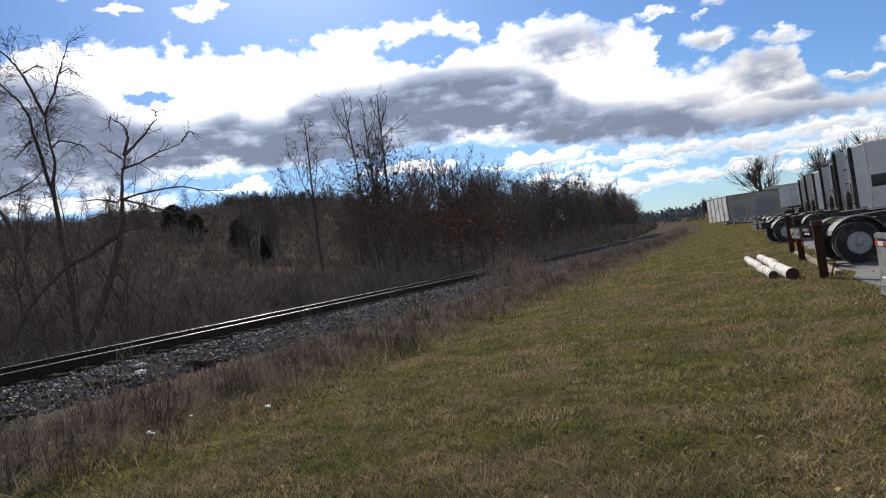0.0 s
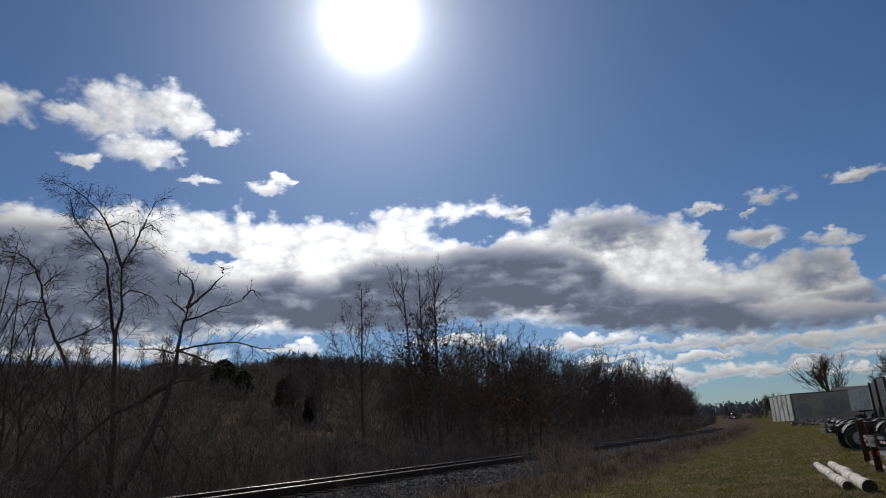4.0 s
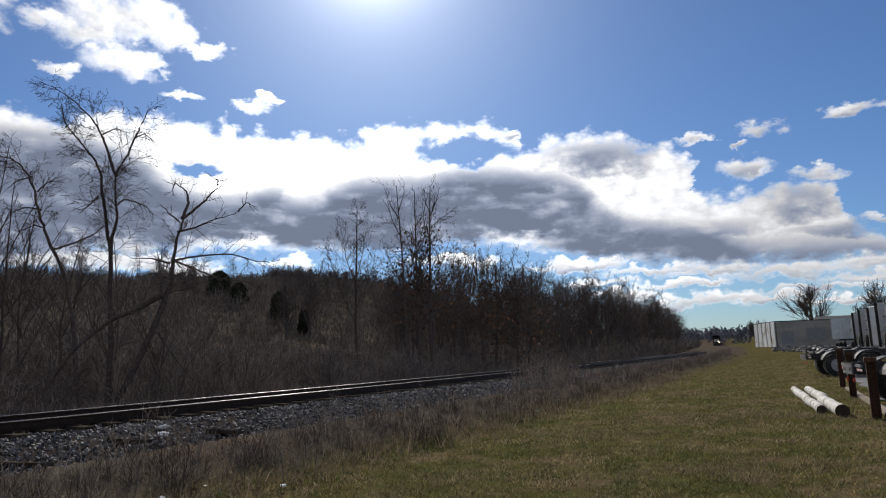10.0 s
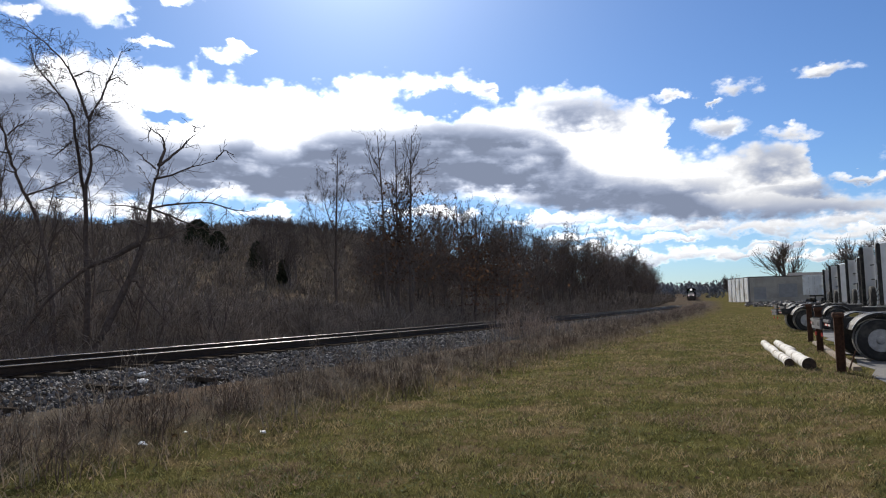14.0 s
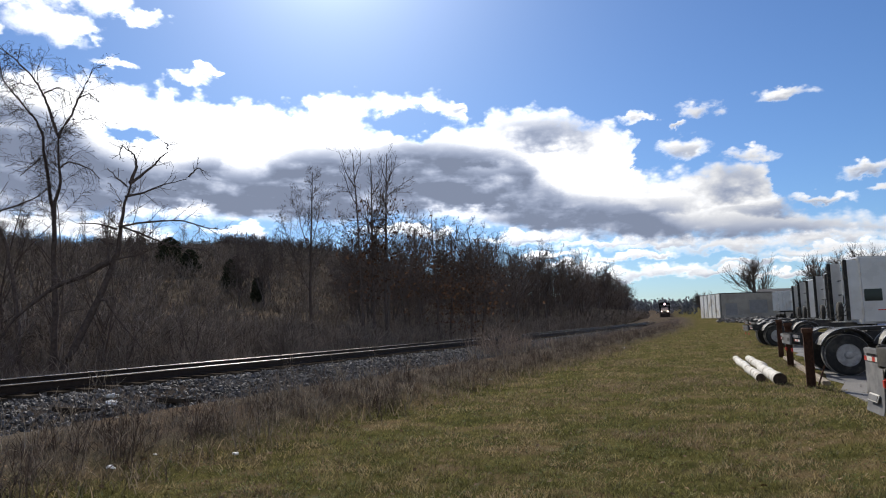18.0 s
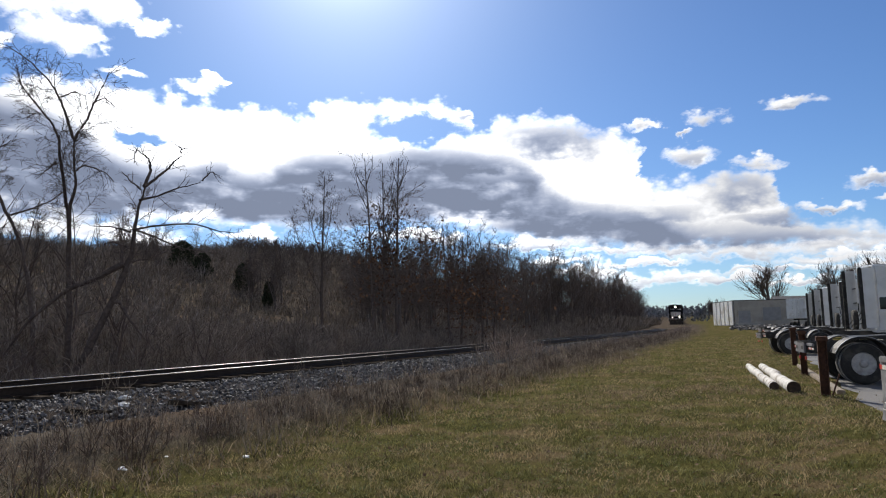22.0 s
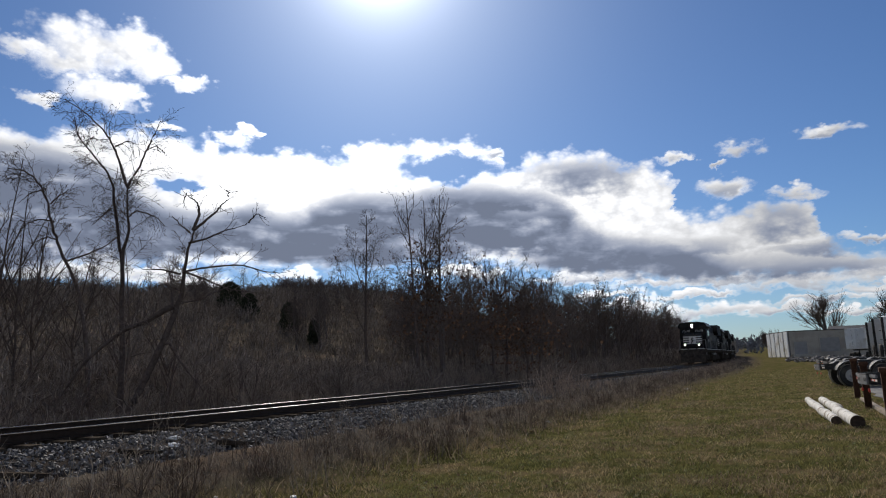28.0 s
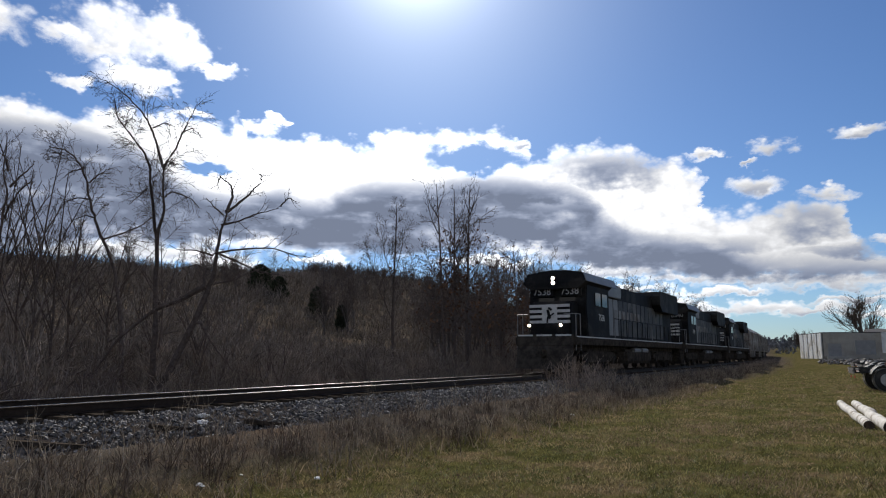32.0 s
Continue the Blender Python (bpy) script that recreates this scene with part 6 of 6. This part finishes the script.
        lo_ = [bm.verts.new(Vector(p) - up_) for p in q]
        hi_ = [bm.verts.new(Vector(p) + up_) for p in q]
        bm.faces.new(lo_), bm.faces.new(hi_)
        for i in range(4):
            bm.faces.new((lo_[i], lo_[(i + 1) % 4], hi_[(i + 1) % 4], hi_[i]))
        bmesh.ops.recalc_face_normals(bm, faces=bm.faces[:])
        part("roof_slope", bm, M_LOCO_ROOF, cab, "dusty sloping roof edge, reflected sky painted into its grey")
        bm = bmesh.new()
        box(bm, x * 0.52, f - 1.52, 3.34, 0.8, 0.06, 0.34, 0.02, Matrix.Rotation(radians(10), 4, "X"))
        part("windscreen", bm, M_WINDOW, cab)
        for y0 in (f - 3.1, f - 4.1):
            bm = bmesh.new()
            box(bm, x * 1.425, y0, 3.4, 0.03, 0.78, 0.62, 0.012)
            part("side_window", bm, M_WINDOW, cab)
    bm = bmesh.new()
    box(bm, 0, f - 1.1, 4.2, 0.28, 0.12, 0.42, 0.03)
    hl = part("headlight_housing", bm, M_LOCO_BLACK, cab)
    for dz in (-0.1, 0.1):
        bm = bmesh.new()
        rod(bm, (0, f - 1.042, 4.2 + dz), (0, f - 1.03, 4.2 + dz), 0.065, 16)
        part("headlight", bm, M_HEADLIGHT if lit else M_WINDOW, hl, "lit headlight" if lit else "")
    for x in (-0.62, 0.62):
        bm = bmesh.new()
        box(bm, x * 1.1, f - 1.42, 3.7, 1.1, 0.1, 0.4, 0.015)
        nb = part("number_board", bm, M_LOCO_BLACK, cab)
        text_mesh(number, 0.44, M_LOCO_WHITE, "road_number", nb, pose(x * 1.1, f - 1.36, 3.7, 90, 0, 180), "white figures")
    for x in (-1, 1):
        text_mesh(number, 0.42, M_LOCO_WHITE, "road_number", cab, pose(x * 1.43, f - 3.6, 2.55, 90, 0, 90 * x), "white figures")
    bm = bmesh.new()
    for k in (-0.24, 0, 0.24):
        rod(bm, (k, f - 4.4, 4.74), (k * 1.3, f - 3.9, 4.76), 0.03, 8, 0.07)
    part("horn", bm, M_LOCO_BLACK, cab)
    # long hood
    bm = bmesh.new()
    prism(bm, [(-f + 0.9, 1.6), (-f + 0.9, 4.3), (-f + 1.1, 4.45), (f - 4.9, 4.45), (f - 4.9, 1.6)], -0.98, 0.98)
    bmesh.ops.bevel(bm, geom=bm.edges[:], offset=0.08, segments=2, affect="EDGES")
    hood = part("long_hood", bm, M_LOCO_BLACK, root)
    for i in range(14):
        for x in (-0.985, 0.985):
            bm = bmesh.new()
            box(bm, x, f - 5.5 - 0.9 * i, 2.75, 0.03, 0.8, 1.9, 0.01)
            part("hood_door", bm, M_LOCO_ROOF if i in (0, 1, 2) else M_LOCO_DUST, hood)
    for x in (-1.02, 1.02):
        for k, w in enumerate((0.5, 0.35, 0.5, 0.3, 0.45, 0.5, 0.4)):
            bm = bmesh.new()
            box(bm, x, f - 7.2 - 0.75 * k, 2.9, 0.012, w, 0.5)
            part("hood_letter", bm, M_HOPPER, hood)
    bm = bmesh.new()
    prism(bm, [(-f + 0.9, 3.5), (-f + 0.9, 4.62), (-f + 1.2, 4.75), (-f + 5.6, 4.75), (-f + 5.9, 4.45), (-f + 5.9, 3.9), (-f + 5.3, 3.5)], -1.5, 1.5)
    part("radiator_wing", bm, M_LOCO_BLACK, hood)
    for i in range(3):
        bm = bmesh.new()
        box(bm, 0, -f + 1.9 + 1.4 * i, 4.76, 2.5, 1.2, 0.06, 0.02)
        part("radiator_grille", bm, M_LOCO_ROOF, hood)
    bm = bmesh.new()
    box(bm, 0, 1.0, 4.56, 0.9, 1.4, 0.26, 0.05)
    box(bm, 0, 3.6, 4.5, 1.7, 1.6, 0.16, 0.04)
    part("exhaust_stack", bm, M_LOCO_DIRT, hood)
    for x in (-1.08, 1.08):
        bm = bmesh.new()
        box(bm, x, f - 6.6, 4.05, 0.2, 2.4, 0.6, 0.03)
        part("blower_box", bm, M_LOCO_ROOF, hood)
    # tank, bogies, pilot, steps
    bm = bmesh.new()
    prism(bm, [(-2.6, 0.35), (-2.6, 1.1), (2.6, 1.1), (2.6, 0.35)], -1.35, 1.35)
    bmesh.ops.bevel(bm, geom=bm.edges[:], offset=0.14, segments=2, affect="EDGES")
    part("fuel_tank", bm, M_LOCO_DIRT, root)
    for x in (-1.2, 1.2):
        for y in (1.0, -0.6):
            bm = bmesh.new()
            rod(bm, (x, y, 1.05), (x, y - 1.2, 1.05), 0.17, 14)
            part("air_tank", bm, M_LOCO_ROOF, root)
    for y in (f - 4.1, -f + 4.1):
        bogie(root, y, (-2.0, 0.0, 2.0), 2.0)
    for sgn in (1, -1):
        bm = bmesh.new()
        box(bm, 0, sgn * (f + 0.05), 1.45, 2.7, 0.12, 0.5, 0.02)
        prism(bm, [(sgn * (f + 0.1), 1.2), (sgn * (f + 0.3), 0.2), (sgn * (f + 0.22), 0.2), (sgn * (f - 0.05), 1.2)], -1.3, 1.3)
        part("pilot", bm, M_LOCO_DIRT, root)
        for k in range(3):
            bm = bmesh.new()
            box(bm, -0.9 + 0.9 * k, sgn * (f + 0.118), 1.66, 0.72, 0.02, 0.07)
            part("pilot_stripe", bm, M_LOCO_WHITE, root)
        bm = bmesh.new()
        box(bm, 0, sgn * (f + 0.4), 0.88, 0.3, 0.75, 0.32, 0.06)
        part("coupler", bm, M_LOCO_DIRT, root)
        for x in (-1.36, 1.36):
            bm = bmesh.new()
            for k in range(4):
                box(bm, x, sgn * (f - 0.35), 0.45 + 0.32 * k, 0.3, 0.4, 0.03)
            part("steps", bm, M_LOCO_DIRT, root)
    for x in (-0.75, 0.75):
        bm = bmesh.new()
        rod(bm, (x, f - 0.1, 2.1), (x, f + 0.02, 2.1), 0.12, 16)
        rod(bm, (x, f - 0.05, 1.6), (x, f - 0.05, 2.0), 0.03, 8)
        hs = part("ditch_light_housing", bm, M_LOCO_BLACK, root)
        bm = bmesh.new()
        rod(bm, (x, f + 0.021, 2.1), (x, f + 0.036, 2.1), 0.06, 16)
        part("ditch_light", bm, M_DITCH if lit else M_WINDOW, hs, "lit ditch light" if lit else "")
    # handrails
    for x in (-1.42, 1.42):
        n_ = 15
        for k in range(n_):
            y = -f + 0.5 + (2 * f - 6.2) * k / (n_ - 1)
            bm = bmesh.new()
            rod(bm, (x, y, 1.6), (x, y, 2.62), 0.022, 6)
            part("stanchion", bm, M_LOCO_ROOF if k % 7 == 0 else M_LOCO_BLACK, root)
        bm = bmesh.new()
        for z in (2.62,):
            rod(bm, (x, -f + 0.5, z), (x, f - 5.7, z), 0.022, 6)
        part("side_rail", bm, M_LOCO_BLACK, root)
        bm = bmesh.new()
        rod(bm, (x * 0.98, f - 0.1, 1.0), (x * 0.98, f - 0.15, 2.6), 0.02, 6)
        rod(bm, (x * 0.98, f - 0.7, 1.0), (x * 0.98, f - 0.7, 2.6), 0.02, 6)
        rod(bm, (x * 0.98, f - 0.15, 2.6), (x * 0.98, f - 0.7, 2.6), 0.02, 6)
        rod(bm, (x * 0.98, f - 0.12, 2.6), (x * 0.6, f - 0.12, 2.6), 0.02, 6)
        part("handrail", bm, M_LOCO_ROOF, root)
    return root


CAR_L = 17.5


def hopper_car():
    root = empty("hopper_car", Matrix(), "grey covered hopper wagon in the train", "freight wagon", "wagons of the train")
    h = CAR_L / 2 - 0.6
    bm = bmesh.new()
    sec = [(-1.5, 1.35), (-1.58, 2.6), (-1.5, 3.9), (-0.9, 4.45), (0.9, 4.45), (1.5, 3.9), (1.58, 2.6), (1.5, 1.35)]
    a = [bm.verts.new((x, h - 0.8, z)) for x, z in sec]
    b = [bm.verts.new((x, -h + 0.8, z)) for x, z in sec]
    bm.faces.new(a), bm.faces.new(list(reversed(b)))
    for i in range(len(sec)):
        j = (i + 1) % len(sec)
        bm.faces.new((a[j], a[i], b[i], b[j]))
    bmesh.ops.recalc_face_normals(bm, faces=bm.faces[:])
    body = part("body", bm, M_HOPPER, root)
    for i in range(9):
        for x in (-1.57, 1.57):
            bm = bmesh.new()
            box(bm, x, -h + 1.4 + i * (2 * h - 2.8) / 8, 2.6, 0.1, 0.09, 2.4)
            part("side_rib", bm, M_HOPPER, body)
    bm = bmesh.new()
    box(bm, 0, 0, 4.52, 0.6, 2 * h - 2, 0.12, 0.02)
    part("roof_hatch", bm, M_HOPPER, body)
    for y in (-3.6, 0, 3.6):
        bm = bmesh.new()
        prism(bm, [(y - 1.6, 1.36), (y - 0.4, 0.5), (y + 0.4, 0.5), (y + 1.6, 1.36)], -1.2, 1.2)
        part("discharge_gate", bm, M_HOPPER, root)
    bm = bmesh.new()
    box(bm, 0, 0, 1.2, 0.6, 2 * h + 0.6, 0.3, 0.03)
    for sgn in (1, -1):
        box(bm, 0, sgn * h, 1.25, 2.8, 0.2, 0.35, 0.03)
        for x in (-1.35, 1.35):
            rod(bm, (x, sgn * h, 1.2), (x, sgn * h, 4.2), 0.03, 6)
        box(bm, 0, sgn * (h + 0.4), 0.88, 0.3, 0.6, 0.3, 0.05)
    part("end_frame", bm, M_LOCO_DIRT, root)
    for y in (h - 1.9, -h + 1.9):
        bogie(root, y, (-0.9, 0.9), 1.8)
    return root


lead = locomotive(True, "7538")
second = locomotive(False, "8340")
third = copy_thing(second, Matrix())
wagons = [hopper_car()]
for i in range(8):
    wagons.append(copy_thing(wagons[0], Matrix()))

# ---- cloud banks, far behind the rest ----
def cloud_bank(name, radius, a0, a1, e0, e1, mat, label):
    na, ne = 80, 24
    az, el = np.radians(np.linspace(a0, a1, na)), np.radians(np.linspace(e0, e1, ne))
    A, E = np.meshgrid(az, el)
    V = np.stack([-np.sin(A) * np.cos(E), np.cos(A) * np.cos(E), np.sin(E)], -1).reshape(-1, 3) * radius
    i = np.arange(na * ne).reshape(ne, na)
    F = np.stack([i[:-1, :-1], i[:-1, 1:], i[1:, 1:], i[1:, :-1]], -1).reshape(-1, 4)
    ob = raw(name, V, F, mat, smooth=True)
    ob.location = EYE
    return tagged(ob, label, "clouds", kind="structure")


TOP = ((-60, 6), (-33, 7.3), (-29, 7.8), (-25.3, 8.9), (-23.9, 9.9), (-22.8, 12.3), (-20.6, 12.7), (-17, 12.4), (-14.5, 12.3), (-13.7, 13.1), (-13.4, 14.9), (-12, 16.4), (-9.9, 17.3), (-7.7, 18.1), (-4.4, 18.4), (-1.3, 18.1), (0.5, 17.5), (2.5, 19.8), (7, 19.9), (12.8, 19.8), (15.2, 18.9), (21, 19.1), (24.8, 19.0), (25.4, 19.7), (27.2, 19.3), (29, 19.9), (31.2, 19.8), (33, 19.4), (34.6, 19.8), (36.6, 19.2), (40, 18.7), (42, 19.1), (50, 18.6), (70, 18.5))
BOTTOM = ((-60, 3.5), (-30, 5.6), (-24.1, 5.8), (-18.1, 6.0), (-14.1, 6.2), (-10, 6.7), (-5.6, 7.4), (-1.1, 8.3), (4.7, 9.2), (9.1, 9.2), (13.5, 9.0), (18.3, 8.7), (24, 9.0), (33.8, 8.4), (43, 7.6), (70, 7.5))
SHADE = ((-60, 5.0), (-30, 6.5), (-24, 7.6), (-18, 8.0), (-13.5, 9.9), (-9.5, 10.6), (-6.5, 12.2), (-3, 14.6), (0.7, 15.4), (6.5, 15.7), (9, 15.2), (13, 15.1), (16, 14.7), (18.4, 13.6), (20, 13.4), (21.7, 14.2), (26, 13.5), (29.0, 13.9), (31.2, 15.0), (34.0, 16.6), (36.6, 17.2), (43.5, 17.1), (50, 17.2), (70, 17.2))
band = cloud_bank("cloud_bank_main", 4400, -52, 68, 2.5, 24, cloud_material("band_cloud", TOP, BOTTOM, SHADE,
    ((-14.2, 16.5, 2.0, 0.42), (-16.8, 15.7, 0.8, 0.3), (-18.6, 16.7, 1.6, 0.75), (-17.0, 14.0, 1.9, 1.0), (-24.8, 16.9, 2.6, 0.5), (-22.8, 12.7, 2.4, 0.6), (1.5, 18.6, 1.4, 0.6), (-30, 10.8, 3.0, 0.5), (-31, 9.5, 1.8, 0.4), (-26.6, 8.9, 2.0, 0.45)),
    ((5.4, 17.4, 3.4, 0.8), (27.9, 15.6, 1.3, 0.4)),
    ((-5.6, 15.9, 4.6, 1.5, 0.72), (-11.6, 9.2, 6.0, 0.8, 0.85), (-9.3, 7.6, 6.0, 0.6, 0.7), (-20.7, 10.7, 2.6, 1.3, 0.75), (-23.6, 8.4, 4.2, 0.6, 0.7), (38, 12.5, 9, 3.0, 0.9)),
    ((-1.6, 13.4, 3.0, 0.5, 0.35), (-9.5, 12.3, 4.0, 1.6, 0.9), (-15.5, 10.8, 4.0, 1.0, 0.8), (1.0, 9.6, 3.5, 0.8, 0.9), (25.0, 9.5, 4.5, 0.7, 0.85), (34, 9.4, 6.0, 0.7, 0.7), (21.0, 8.6, 3.0, 0.6, 0.9))), "broad bank of backlit grey-white cumulus cloud")
upper = cloud_bank("cloud_bank_upper", 4300, 14, 64, 17, 31.5, cloud_material("upper_cloud", None, None, None,
    ((34.5, 26.6, 5.6, 2.2), (39.0, 25.6, 3.0, 0.9), (30.4, 26.2, 3.2, 1.7), (27.8, 24.9, 2.3, 0.7), (32.2, 27.3, 3.6, 1.7), (33.8, 23.4, 3.9, 1.5), (36.2, 25.2, 4.0, 1.3), (38.4, 22.3, 1.6, 0.8), (31.2, 23.3, 1.6, 0.6), (29.4, 21.5, 2.0, 0.5), (24.0, 21.2, 1.6, 0.75), (22.8, 21.9, 1.0, 0.45), (45, 25.4, 4.5, 1.6), (51, 22.4, 2.5, 0.9)), (), (), (), 0.6, 0.25), "separate bright white cumulus cloud")
low = cloud_bank("cloud_bank_low", 4500, -52, 68, 1.2, 14, cloud_material("low_cloud", None, None, None,
    ((-3.5, 7.3, 6, 0.6), (-9.5, 6.5, 6, 0.55), (-14.2, 6.2, 6, 0.6), (-19.5, 5.7, 7, 0.75), (-25.5, 5.8, 5, 0.6), (-11.5, 5.2, 5, 0.42), (-5.0, 5.7, 4, 0.4), (-20.5, 4.4, 5, 0.35), (-13.5, 3.9, 6, 0.7), (-17.8, 3.8, 4.5, 0.5), (-6.5, 4.6, 4, 0.5), (-25, 5.0, 6, 0.6), (-22, 3.3, 4, 0.4), (-9.5, 3.6, 3, 0.4), (-28, 4.2, 5, 0.5),
     (20.8, 8.2, 3.6, 0.55), (37, 8.2, 12, 0.8), (7, 8.0, 5, 0.6), (30, 7.6, 5, 0.5)), (), (), (), 0.5, 0.75), "low rows of distant pale cumulus")

# ---- what moves: the train and the clouds ----
RUN = ((0, 412.0), (19, 186.9), (24, 127.7), (28.5, 73.4), (32, 28.3))


def train_at(t):
    """Where the leader's ditch lights are along the track."""
    return float(np.interp(t, [r[0] for r in RUN], [r[1] for r in RUN]))


def vehicle_pose(s0, length):
    """The pose of a vehicle whose front stands at s0."""
    a, b = on_track(s0 + length * 0.2), on_track(s0 + length * 0.8)
    x, y = (a[0] + b[0]) / 2, (a[1] + b[1]) / 2
    return pose(float(x), float(y), RAIL_Z, 0, 0, math.degrees(math.atan2(-(a[0] - b[0]), a[1] - b[1])))


def motions():
    times = [0.5 * i for i in range(65)]
    back = -1.17
    for thing, length in [(lead, LOCO_L), (second, LOCO_L), (third, LOCO_L)] + [(w, CAR_L) for w in wagons]:
        walk(thing, [(t, vehicle_pose(train_at(t) + back, length)) for t in times])
        back += length
    for bank, drift, tilt in ((band, 0.128, -0.028), (upper, 0.15, -0.11), (low, 0.02, -0.005)):
        walk(bank, [(t, Matrix.Translation(EYE) @ Matrix.Rotation(radians(tilt * (t - 7)), 4, "X") @ Matrix.Rotation(radians(drift * (t - 7)), 4, "Z")) for t in (0, 8, 16, 24, 32)])


motions()
